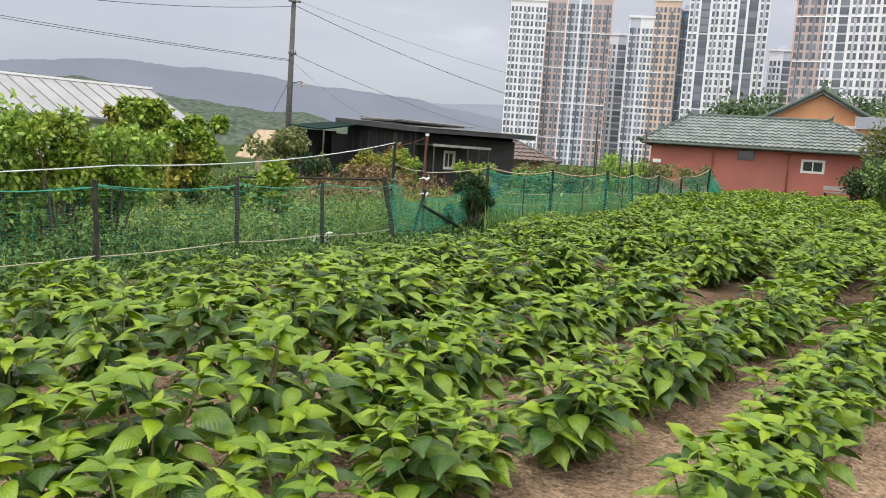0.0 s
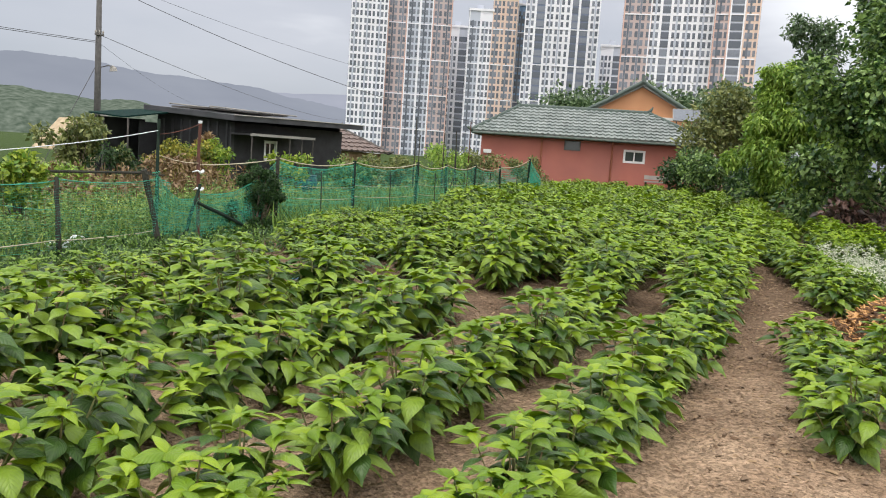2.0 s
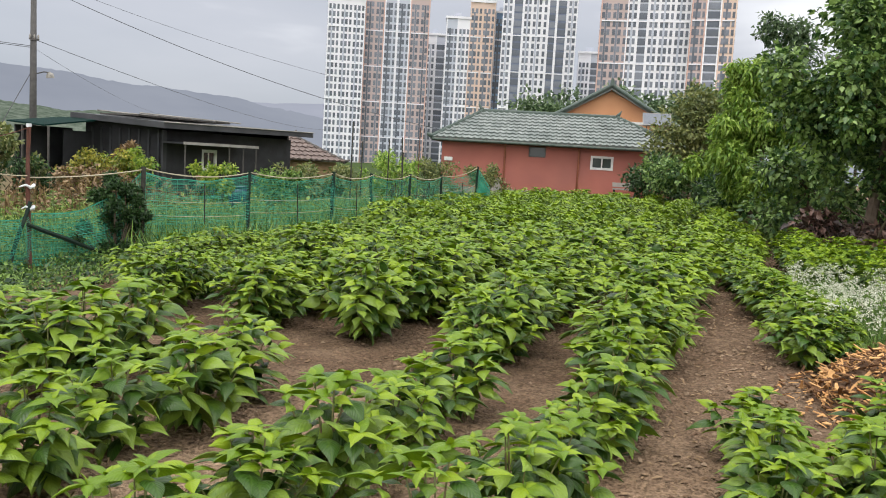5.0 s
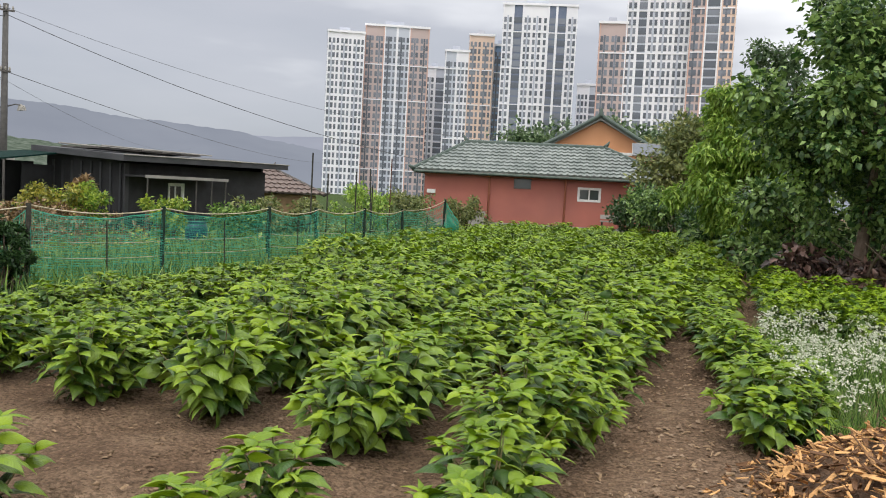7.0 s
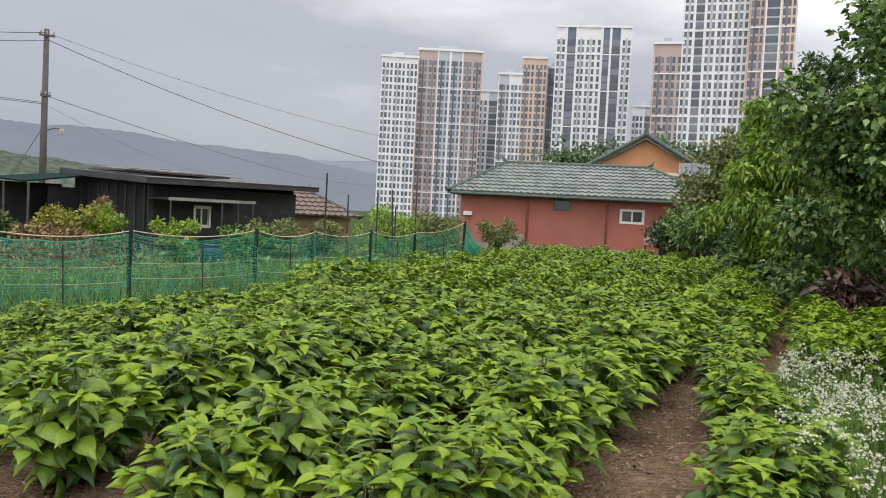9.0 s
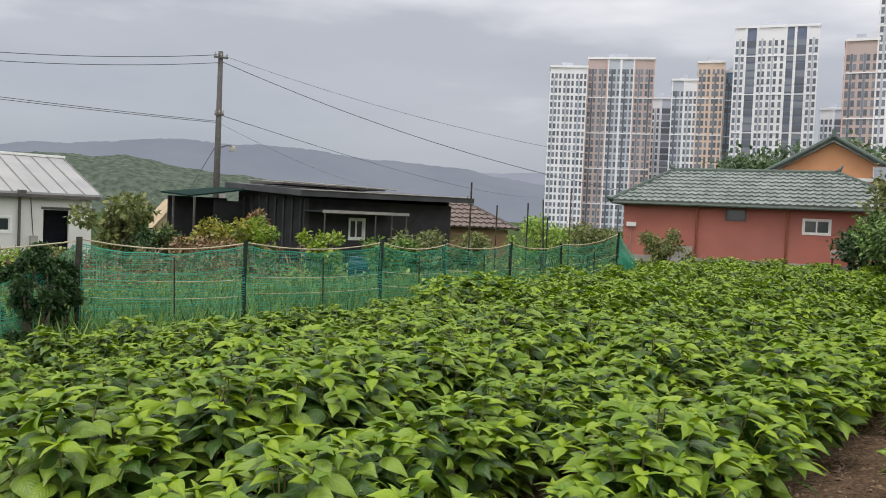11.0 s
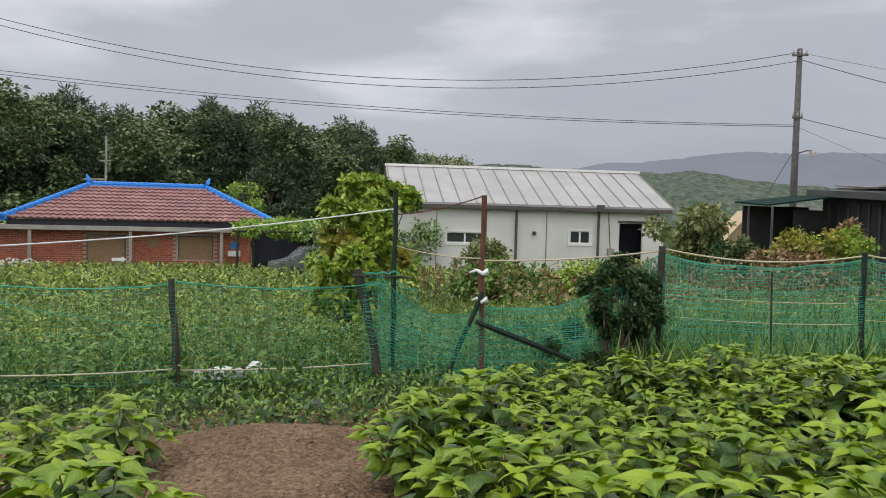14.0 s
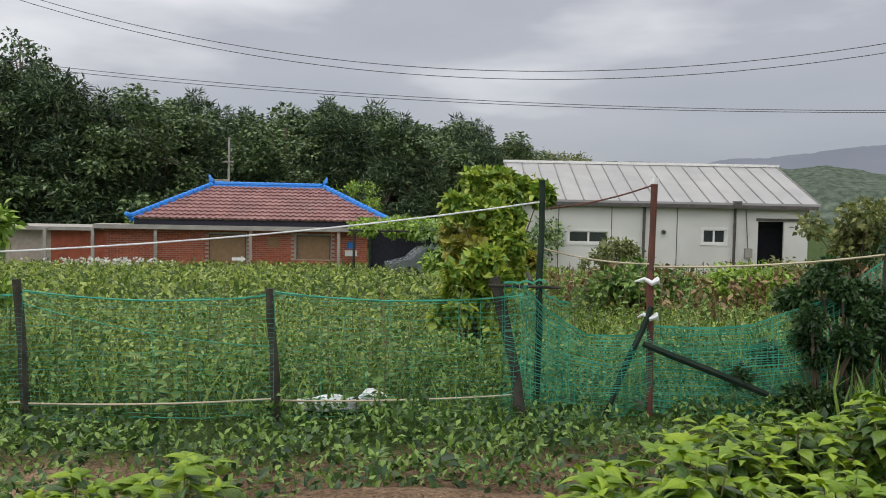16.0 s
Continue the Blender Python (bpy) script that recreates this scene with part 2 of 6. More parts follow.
# ---- mesh tools ----
class Shape:
    """Collects corners and faces of one mesh."""

    def __init__(self):
        self.v, self.f = [], []

    def add(self, verts, faces):
        k = len(self.v)
        self.v += [tuple(p) for p in verts]
        self.f += [tuple(i + k for i in f) for f in faces]
        return self

    def box(self, x0, y0, z0, x1, y1, z1, m=None):
        p = [Vector(c) for c in ((x0, y0, z0), (x1, y0, z0), (x1, y1, z0), (x0, y1, z0), (x0, y0, z1), (x1, y0, z1), (x1, y1, z1), (x0, y1, z1))]
        return self.add([m @ q for q in p] if m else p, [(3, 2, 1, 0), (4, 5, 6, 7), (0, 1, 5, 4), (1, 2, 6, 5), (2, 3, 7, 6), (3, 0, 4, 7)])

    def tube(self, points, radii, sides=6):
        points = [Vector(p) for p in points]
        if not isinstance(radii, (list, tuple)):
            radii = [radii] * len(points)
        rings, k = [], len(self.v)
        for i, p in enumerate(points):
            d = (points[min(i + 1, len(points) - 1)] - points[max(i - 1, 0)]).normalized()
            a = d.orthogonal().normalized() if abs(d.z) > 0.9 else d.cross(Vector((0, 0, 1))).normalized()
            b = d.cross(a)
            rings.append([p + radii[i] * (a * math.cos(s * math.tau / sides) + b * math.sin(s * math.tau / sides)) for s in range(sides)])
        self.v += [tuple(q) for r in rings for q in r]
        for i in range(len(rings) - 1):
            for s in range(sides):
                t = (s + 1) % sides
                self.f.append((k + i * sides + s, k + i * sides + t, k + (i + 1) * sides + t, k + (i + 1) * sides + s))
        self.f.append(tuple(k + s for s in reversed(range(sides))))
        self.f.append(tuple(k + (len(rings) - 1) * sides + s for s in range(sides)))
        return self

    def mesh(self, name, mat, smooth=False):
        me = bpy.data.meshes.new(name)
        me.from_pydata(self.v, [], self.f)
        me.materials.append(mat)
        if smooth:
            me.shade_smooth()
        return me


def mesh_from(name, verts, faces, mat, smooth=False):
    """A mesh from arrays of corners and of equal-sided faces."""
    me = bpy.data.meshes.new(name)
    n, k = faces.shape
    me.vertices.add(len(verts))
    me.vertices.foreach_set("co", np.ascontiguousarray(verts, dtype=np.float32).ravel())
    me.loops.add(n * k)
    me.loops.foreach_set("vertex_index", np.ascontiguousarray(faces, dtype=np.int32).ravel())
    me.polygons.add(n)
    me.polygons.foreach_set("loop_start", np.arange(0, n * k, k, dtype=np.int32))
    me.update(calc_edges=True)
    me.materials.append(mat)
    if smooth:
        me.shade_smooth()
    return me


def part(name, shape, mat, parent, label="", smooth=False, kind=""):
    me = shape if isinstance(shape, bpy.types.Mesh) else shape.mesh(name, mat, smooth)
    ob = new(name, me)
    ob.parent = parent
    return tagged(ob, label, kind=kind)


def thing(name, m, label, category, group="", kind=""):
    ob = new(name)
    ob.matrix_basis = m
    return tagged(ob, label, category, group, kind)


def unit(v):
    return v / np.maximum(np.linalg.norm(v, axis=1, keepdims=True), 1e-9)


BROAD = np.array([(0, 0, 0), (0.3, 0, 0), (0.3, 0.5, 0.09), (0.3, -0.5, 0.09), (0.68, 0, -0.05), (0.68, 0.36, 0.02), (0.68, -0.36, 0.02), (1, 0, -0.2)])
OVATE = [(0, 0, 0)]                            # an arched blade with drooping sides: six stations of five points, and the tip
for a, h, z in ((0.04, 0.2, 0.01), (0.16, 0.42, 0.045), (0.34, 0.5, 0.065), (0.54, 0.45, 0.045), (0.74, 0.3, -0.02), (0.9, 0.14, -0.1)):
    OVATE += [(a - 0.05 * abs(q), q * h, z - 0.05 * h * q * q - 0.16 * h * max(0.0, abs(q) - 0.5) + (0.03 if abs(q) == 0.5 else 0.0) * h) for q in (-1, -0.5, 0, 0.5, 1)]
OVATE = np.array(OVATE + [(1.06, 0, -0.22)])
OVATE_F = [(0, k + 2, k + 1) for k in range(4)]
for k in range(5):
    for q in range(4):
        p = 1 + 5 * k + q
        OVATE_F += [(p, p + 1, p + 6), (p, p + 6, p + 5)]
OVATE_F = np.array(OVATE_F + [(26 + k, 27 + k, 31) for k in range(4)])
BROAD_F = np.array([(0, 1, 2), (0, 3, 1), (1, 4, 5), (1, 5, 2), (1, 3, 6), (1, 6, 4), (4, 7, 5), (4, 6, 7)])
SMALL = np.array([(0, 0, 0), (0.45, 0.5, 0.08), (1, 0, -0.1), (0.45, -0.5, 0.08)])
SMALL_F = np.array([(0, 2, 1), (0, 3, 2)])
FOLDED = np.array([(0, 0, 0), (0.5, 0, -0.03), (0.42, 0.5, 0.1), (0.42, -0.5, 0.1), (1, 0, -0.2)])
FOLDED_F = np.array([(0, 1, 2), (0, 3, 1), (1, 4, 2), (1, 3, 4)])


def leaves(base, way, length, width, pattern=BROAD, faces=BROAD_F, twist=0.35, seed=1):
    """Corners and faces of one leaf at each base, along each way."""
    r = np.random.default_rng(seed)
    base, d = np.asarray(base, float), unit(np.asarray(way, float))
    n = len(base)
    up = np.tile([0.0, 0.0, 1.0], (n, 1)) + r.normal(0, twist, (n, 3))
    s = unit(np.cross(d, up))
    nn = np.cross(s, d)
    length, width = np.broadcast_to(length, n)[:, None, None], np.broadcast_to(width, n)[:, None, None]
    v = base[:, None] + pattern[None, :, :1] * length * d[:, None] + pattern[None, :, 1:2] * width * s[:, None] + pattern[None, :, 2:] * length * nn[:, None]
    k = len(pattern)
    f = (faces[None] + (np.arange(n) * k)[:, None, None]).reshape(-1, 3)
    return v.reshape(-1, 3), f


# ---- the lie of the land ----
AU, AV = np.array([0.854, 0.52]), np.array([-0.52, 0.854])       # along the rows, and across them
ORIGIN = np.array([8.35, 4.77])


def field(u, v):
    return ORIGIN + u * AU + v * AV


def to_field(x, y):
    dx, dy = x - ORIGIN[0], y - ORIGIN[1]
    return dx * AU[0] + dy * AU[1], dx * AV[0] + dy * AV[1]


def land(x, y):
    """Height of the ground: level field, then falling away beyond the fence."""
    u, v = to_field(x, y)
    t = np.clip(v - 7.6, 0, 37)
    return -0.05 * t * t / (t + 1.5)


def ground_material():
    m = SOIL.copy()
    m.name = "field_ground"
    n, l = m.node_tree.nodes, m.node_tree.links
    p = next(q for q in n if q.type == "BSDF_PRINCIPLED")
    soil = p.inputs["Base Color"].links[0].from_socket
    geo = n.new("ShaderNodeNewGeometry")
    dot = n.new("ShaderNodeVectorMath")
    dot.operation = "DOT_PRODUCT"
    dot.inputs[1].default_value = (AV[0], AV[1], 0)
    l.new(geo.outputs["Position"], dot.inputs[0])
    wav = n.new("ShaderNodeTexNoise")
    wav.inputs["Scale"].default_value = 0.9
    l.new(geo.outputs["Position"], wav.inputs["Vector"])
    add = n.new("ShaderNodeMath")
    l.new(dot.outputs["Value"], add.inputs[0])
    l.new(wav.outputs["Fac"], add.inputs[1])
    edge = n.new("ShaderNodeMapRange")
    line = float(ORIGIN @ AV) + 6.9
    edge.inputs["From Min"].default_value, edge.inputs["From Max"].default_value = line, line + 0.5
    l.new(add.outputs[0], edge.inputs["Value"])
    grass = n.new("ShaderNodeTexNoise")
    grass.inputs["Scale"].default_value, grass.inputs["Detail"].default_value = 1.5, 8
    l.new(geo.outputs["Position"], grass.inputs["Vector"])
    g = n.new("ShaderNodeValToRGB")
    # Kept dark to put the shade between weed clumps in the colour.
    g.color_ramp.elements[0].color, g.color_ramp.elements[1].color = (0.018, 0.036, 0.01, 1), (0.07, 0.105, 0.028, 1)
    l.new(grass.outputs["Fac"], g.inputs[0])
    mx = n.new("ShaderNodeMix")
    mx.data_type = "RGBA"
    l.new(edge.outputs[0], mx.inputs[0])
    along = n.new("ShaderNodeVectorMath")         # darker, browner earth from the cross path on
    along.operation = "DOT_PRODUCT"
    along.inputs[1].default_value = (AU[0], AU[1], 0)
    l.new(geo.outputs["Position"], along.inputs[0])
    deepen = n.new("ShaderNodeMapRange")
    start = float(ORIGIN @ AU)
    deepen.inputs["From Min"].default_value, deepen.inputs["From Max"].default_value, deepen.inputs["To Max"].default_value = start - 2.6, start - 0.4, 0.62
    l.new(along.outputs["Value"], deepen.inputs["Value"])
    deep_soil = n.new("ShaderNodeMix")
    deep_soil.data_type = "RGBA"
    deep_soil.inputs[7].default_value = (0.085, 0.052, 0.033, 1)
    l.new(deepen.outputs[0], deep_soil.inputs[0])
    l.new(soil, deep_soil.inputs[6])
    grit, crumb = n.new("ShaderNodeTexNoise"), n.new("ShaderNodeTexVoronoi")   # grit and crumbs of earth
    grit.inputs["Scale"].default_value, grit.inputs["Detail"].default_value = 55, 4
    crumb.inputs["Scale"].default_value = 42
    for q in (grit, crumb):
        l.new(geo.outputs["Position"], q.inputs["Vector"])
    pale = n.new("ShaderNodeSeparateColor")
    l.new(crumb.outputs["Color"], pale.inputs[0])
    both = n.new("ShaderNodeMath")
    both.operation = "MULTIPLY_ADD"
    both.inputs[1].default_value = 0.4
    l.new(pale.outputs[0], both.inputs[0])
    l.new(grit.outputs["Fac"], both.inputs[2])
    tone = n.new("ShaderNodeMapRange")
    tone.inputs["From Min"].default_value, tone.inputs["From Max"].default_value = 0.45, 0.95
    tone.inputs["To Min"].default_value, tone.inputs["To Max"].default_value = 0.6, 1.4
    l.new(both.outputs[0], tone.inputs["Value"])
    speck = n.new("ShaderNodeVectorMath")
    speck.operation = "SCALE"
    l.new(deep_soil.outputs[2], speck.inputs[0])
    l.new(tone.outputs[0], speck.inputs["Scale"])
    l.new(speck.outputs[0], mx.inputs[6])
    rise = n.new("ShaderNodeBump")
    rise.inputs["Strength"].default_value, rise.inputs["Distance"].default_value = 0.8, 0.02
    l.new(both.outputs[0], rise.inputs["Height"])
    l.new(p.inputs["Normal"].links[0].from_socket, rise.inputs["Normal"])
    l.new(rise.outputs[0], p.inputs["Normal"])
    l.new(g.outputs[0], mx.inputs[7])
    l.new(mx.outputs[2], p.inputs["Base Color"])
    return m


def build_ground():
    fine = np.arange(-14, 34.01, 0.25)
    gx = np.concatenate([[-3000, -1200, -500, -200, -100, -70, -50, -40, -30, -24, -19], fine, [37, 40, 45, 55, 70, 100, 200, 500, 1200, 3000]])
    fy = np.arange(-6, 24.01, 0.25)
    gy = np.concatenate([[-3000, -1000, -300, -100, -50, -25, -14, -9], fy, [26, 28, 31, 34, 37, 40, 44, 50, 60, 80, 120, 300, 800, 3000]])
    X, Y = np.meshgrid(gx, gy)
    Z = land(X, Y)
    u, v = to_field(X, Y)
    near = (np.abs(X - 10) < 23.5) & (np.abs(Y - 9) < 14.5)
    lumps = np.array([noise.noise((x * 1.3, y * 1.3, 0)) * 0.035 + noise.noise((x * 4, y * 4, 3)) * 0.018 for x, y in zip(X[near], Y[near])])
    Z[near] += lumps
    rows = near & (v > 0.1) & (v < 6.2)
    Z[rows] += 0.03 * np.cos((v[rows] - 0.35 + 0.08 * u[rows] * (u[rows] < 0)) / 1.04 * math.tau)
    Z[near & (v < -1.3)] += 0.03
    Z[near] += 0.14 * np.exp(-((u[near] + 0.05) ** 2 / 0.35 + (v[near] - 5.3) ** 2 / 0.5))
    Z[near] -= 0.06 * np.exp(-((u[near] + 0.5) ** 2 / 0.05 + (v[near] - 4.6) ** 2 / 0.1))
    V = np.stack([X, Y, Z], -1).reshape(-1, 3)
    h, w = X.shape
    i = (np.arange(h - 1)[:, None] * w + np.arange(w - 1)[None]).reshape(-1)
    ob = new("ground", mesh_from("ground", V, np.stack([i, i + 1, i + w + 1, i + w], -1), ground_material(), True))
    tagged(ob, "bare brown soil of the field turning to rough grass past the fence", "ground", kind="structure")


build_ground()


# ---- perilla field ----
def perilla_mesh(seed, h, spread, branches, nodes, leaf):
    """Stem mesh, grown-leaf mesh and young-leaf mesh of one bushy plant, and their arrays."""
    r = np.random.default_rng(seed)
    stems, base, way, size, young = Shape(), [], [], [], []
    axes = [(np.array([0, 0, 0.0]), np.array([r.normal(0, 0.03), r.normal(0, 0.03), h * 0.97]), 1.0)]
    turn = r.uniform(0, 6.28)
    for k in range(branches):
        a = turn + k * 2.4 + r.normal(0, 0.2)
        far = math.sqrt((k + 0.6) / branches) * r.uniform(0.85, 1.1)
        z0 = h * (0.55 - 0.45 * far) * r.uniform(0.8, 1.2)
        top = h * (1.0 - 0.42 * far * far) * r.uniform(0.9, 1.08)
        axes.append((np.array([0, 0, max(z0, 0.03)]), np.array([math.cos(a) * far * spread, math.sin(a) * far * spread, top]), 0.8))
    for start, end, big in axes:
        mid = (start + end) / 2 + (end - start) * np.array([0.12, 0.12, -0.05])
        stems.tube([start, mid, end], [0.008 * big, 0.006 * big, 0.003], 4)
        phase = r.uniform(0, 6.28)
        for i in range(nodes):
            f = 0.1 + 0.86 * (i + 0.5) / nodes
            p = start + (end - start) * f
            for side in range(2):
                a = phase + i * 1.57 + side * math.pi + r.normal(0, 0.3)
                near_top = f > 0.8
                d = np.array([math.cos(a), math.sin(a), r.uniform(-0.4, 0.15) - 0.25 * (1 - f) if not near_top else r.uniform(-0.2, 0.2)])
                d[:2] = d[:2] * 0.75 + 0.55 * p[:2] / max(0.08, float(np.hypot(p[0], p[1])))
                base.append(p + d * (0.045 if not near_top else 0.015) * (1 + r.uniform(-0.2, 0.3)))
                way.append(d)
                size.append(leaf * (r.uniform(0.75, 1.25) if not near_top else r.uniform(0.6, 0.95)))
                young.append(near_top and r.random() < 0.5)
        for k in range(6):
            a = phase + k * 1.57 + 0.6 + 0.5 * (k > 3)
            base.append(end)
            way.append(np.array([math.cos(a), math.sin(a), r.uniform(-0.15, 0.35) + 0.6 * (k > 3)]))
            size.append(leaf * (r.uniform(0.55, 0.9) if k < 4 else r.uniform(0.3, 0.5)))
            young.append(True)
    base, way, size, young = np.array(base), np.array(way), np.array(size), np.array(young)
    made, arrays = [], []
    for pick, mat, name, wide in ((~young, PERILLA, "grown_leaves", 0.64), (young, PERILLA_TOP, "young_leaves", 0.54)):
        arrays.append(leaves(base[pick], way[pick], size[pick], size[pick] * wide, FOLDED, FOLDED_F, seed=seed + 5))
        made.append(mesh_from(name, *leaves(base[pick], way[pick], size[pick], size[pick] * wide, OVATE, OVATE_F, seed=seed + 5), mat, True))
        spot = made[-1].attributes.new("blade", "FLOAT_VECTOR", "POINT")
        spot.data.foreach_set("vector", np.tile(OVATE, (int(pick.sum()), 1)).astype(np.float32).ravel())
    return stems.mesh("stems", STEM), *made, arrays


def perilla(kind_meshes, m, label):
    st, grown, young, _ = kind_meshes
    ob = new("perilla_plant", st)
    ob.matrix_basis = m
    part("leaves", grown, None, ob)
    part("young_leaves", young, None, ob, "pale young top leaves")
    return tagged(ob, label, "plant", "perilla plants in rows")


BIG = [perilla_mesh(10 + k, 0.68 + 0.03 * (k % 3), 0.45, 17, 6, 0.15) for k in range(6)]
LOW = [perilla_mesh(40 + k, 0.46 + 0.04 * (k % 3), 0.28, 9, 5, 0.135) for k in range(6)]
far_plants = []


def plant_row(u0, u1, v, step, kinds, label, low=0.9, high=1.1, keep=1.0, drift=0.0, far=False):
    u = u0
    while u < u1:
        if rng.random() < keep:
            x, y = field(u + rng.normal(0, 0.05), v + drift * (u - u0) + rng.normal(0, 0.05))
            m = pose(x, y, float(land(x, y)) - 0.01, rng.normal(0, 4), rng.normal(0, 4), rng.uniform(0, 360)) @ Matrix.Scale(rng.uniform(low, high), 4)
            k = kinds[rng.integers(len(kinds))]
            if far:
                far_plants.append((k[3], np.array(m)))
            else:
                perilla(k, m, label)
        u += step * rng.uniform(0.85, 1.15)


def field_plants():
    tall = "bushy green perilla plant in a dense row on bare soil"
    young = "young green perilla plant on dry bare soil"
    for k in range(6):                      # tall rows beyond the cross path
        v, lean = 0.35 + 1.03 * k, -0.05 + 0.01 * k
        start, s = (0.08, 0.45, 0.6, 0.45, 0.5, 1.5)[k], (1.0, 1.0, 1.0, 0.95, 0.82, 0.72)[k]
        plant_row(start, 8.0, v, 0.44, BIG, tall, 0.84 * s, 1.1 * s, drift=lean)
        plant_row(8.2, 26.0 - 0.3 * k, v + lean * 7.8, 0.46, BIG, tall, 0.85, 1.14, drift=lean * 0.6, far=True)
    plant_row(9.5, 12.5, -0.55, 0.46, BIG, tall, 0.75, 0.95, drift=-0.03, far=True)
    ends, lines = (-0.35, -0.85, -1.2, -0.9, -0.9, -0.85), (0.16, 1.0, 2.25, 3.35, 4.4, 5.25)
    slants = (-0.095, -0.115, -0.055, -0.045, -0.03, -0.02)
    for k in range(6):                      # younger, thinner rows before it
        s, u0 = (0.96, 0.98, 1.1, 1.14, 1.02, 0.82)[k], -8.2 + 0.1 * k
        plant_row(u0, ends[k], lines[k] + slants[k] * u0, 0.52, LOW, young, 0.9 * s, 1.14 * s, 1.0, drift=slants[k])
    for v in (-0.62, -1.15, -1.75):         # beside the path, before the chip heap
        plant_row(-3.3 if v > -1 else -2.7, -0.55, v, 0.5, LOW, young, 0.85, 1.0)
    plant_row(1.75, 8.2, -1.06, 0.4, LOW, young, 0.85, 1.1, drift=0.085)
    plant_row(2.0, 4.2, -1.4, 0.45, LOW, young, 0.8, 1.0, drift=0.06)
    plant_row(8.3, 12.0, -0.75, 0.45, LOW, young, 1.0, 1.2, far=True)
    for v in (-1.6, -2.2, -2.8, -3.4):
        plant_row(6.4, 10.0, v, 0.5, BIG, young, 0.8, 1.0, far=True)
    for k, mat, name in ((0, PERILLA, "perilla_rows"), (1, PERILLA_TOP, "young_leaves")):
        V, F, n = [], [], 0
        for arrays, m in far_plants:
            v, f = arrays[k]
            V.append(v @ m[:3, :3].T + m[:3, 3])
            F.append(f + n)
            n += len(v)
        me = mesh_from(name, np.concatenate(V), np.concatenate(F), mat)
        spot = me.attributes.new("blade", "FLOAT_VECTOR", "POINT")
        spot.data.foreach_set("vector", np.tile(FOLDED, (n // len(FOLDED), 1)).astype(np.float32).ravel())
        if k == 0:
            rows = tagged(new(name, me), "dense far rows of green perilla plants on soil", "plants", kind="stuff")
        else:
            part(name, me, None, rows, "pale young top leaves", kind="stuff")


field_plants()


# ---- buildings ----
def pierced(length, height, thick, holes):
    """A wall along x with rectangular holes (x0, x1, z0, z1), front face at y = 0, as one closed shell."""
    xs = sorted({0.0, length, *[h[0] for h in holes], *[h[1] for h in holes]})
    zs = sorted({0.0, height, *[h[2] for h in holes], *[h[3] for h in holes]})
    nx, nz = len(xs) - 1, len(zs) - 1

    def solid(i, j):
        if not (0 <= i < nx and 0 <= j < nz):
            return False
        x, z = (xs[i] + xs[i + 1]) / 2, (zs[j] + zs[j + 1]) / 2
        return not any(h[0] < x < h[1] and h[2] < z < h[3] for h in holes)

    def at(i, j, back):
        return (i * (nz + 1) + j) * 2 + back

    verts = [(x, y, z) for x in xs for z in zs for y in (0.0, thick)]
    faces = []
    for i in range(nx):
        for j in range(nz):
            if not solid(i, j):
                continue
            faces.append((at(i, j, 0), at(i + 1, j, 0), at(i + 1, j + 1, 0), at(i, j + 1, 0)))
            faces.append((at(i, j, 1), at(i, j + 1, 1), at(i + 1, j + 1, 1), at(i + 1, j, 1)))
            for other, p, q in (((i, j - 1), (i, j), (i + 1, j)), ((i + 1, j), (i + 1, j), (i + 1, j + 1)), ((i, j + 1), (i + 1, j + 1), (i, j + 1)), ((i - 1, j), (i, j + 1), (i, j))):
                if not solid(*other):
                    faces.append((at(*q, 0), at(*p, 0), at(*p, 1), at(*q, 1)))
    return Shape().add(verts, faces)


def window(parent, x0, x1, z0, z1, y=0.0, frame_mat=None, leafs=2, t=0.05):
    """A framed window in a hole of a wall, with sashes and glass."""
    frame_mat = frame_mat or WHITE_FRAME
    f = Shape()
    f.box(x0 - 0.03, y - 0.03, z0 - 0.03, x1 + 0.03, y + 0.08, z0 + t).box(x0 - 0.03, y - 0.03, z1 - t, x1 + 0.03, y + 0.08, z1 + 0.03)
    f.box(x0 - 0.03, y - 0.03, z0 + t, x0 + t, y + 0.08, z1 - t).box(x1 - t, y - 0.03, z0 + t, x1 + 0.03, y + 0.08, z1 - t)
    win = part("window", f, frame_mat, parent, "white plastic window frame")
    w = (x1 - x0 - 2 * t) / leafs
    for k in range(leafs):
        a = x0 + t + k * w
        part("pane", Shape().box(a + 0.03, y + 0.04, z0 + t + 0.03, a + w - 0.03, y + 0.055, z1 - t - 0.03), GLASS, win, "dark glass")
        sash = Shape().box(a, y + 0.02, z0 + t, a + 0.03, y + 0.06, z1 - t).box(a + w - 0.03, y + 0.02, z0 + t, a + w, y + 0.06, z1 - t)
        sash.box(a + 0.03, y + 0.02, z0 + t, a + w - 0.03, y + 0.06, z0 + t + 0.03).box(a + 0.03, y + 0.02, z1 - t - 0.03, a + w - 0.03, y + 0.06, z1 - t)
        part("sash", sash, frame_mat, win)
    return win


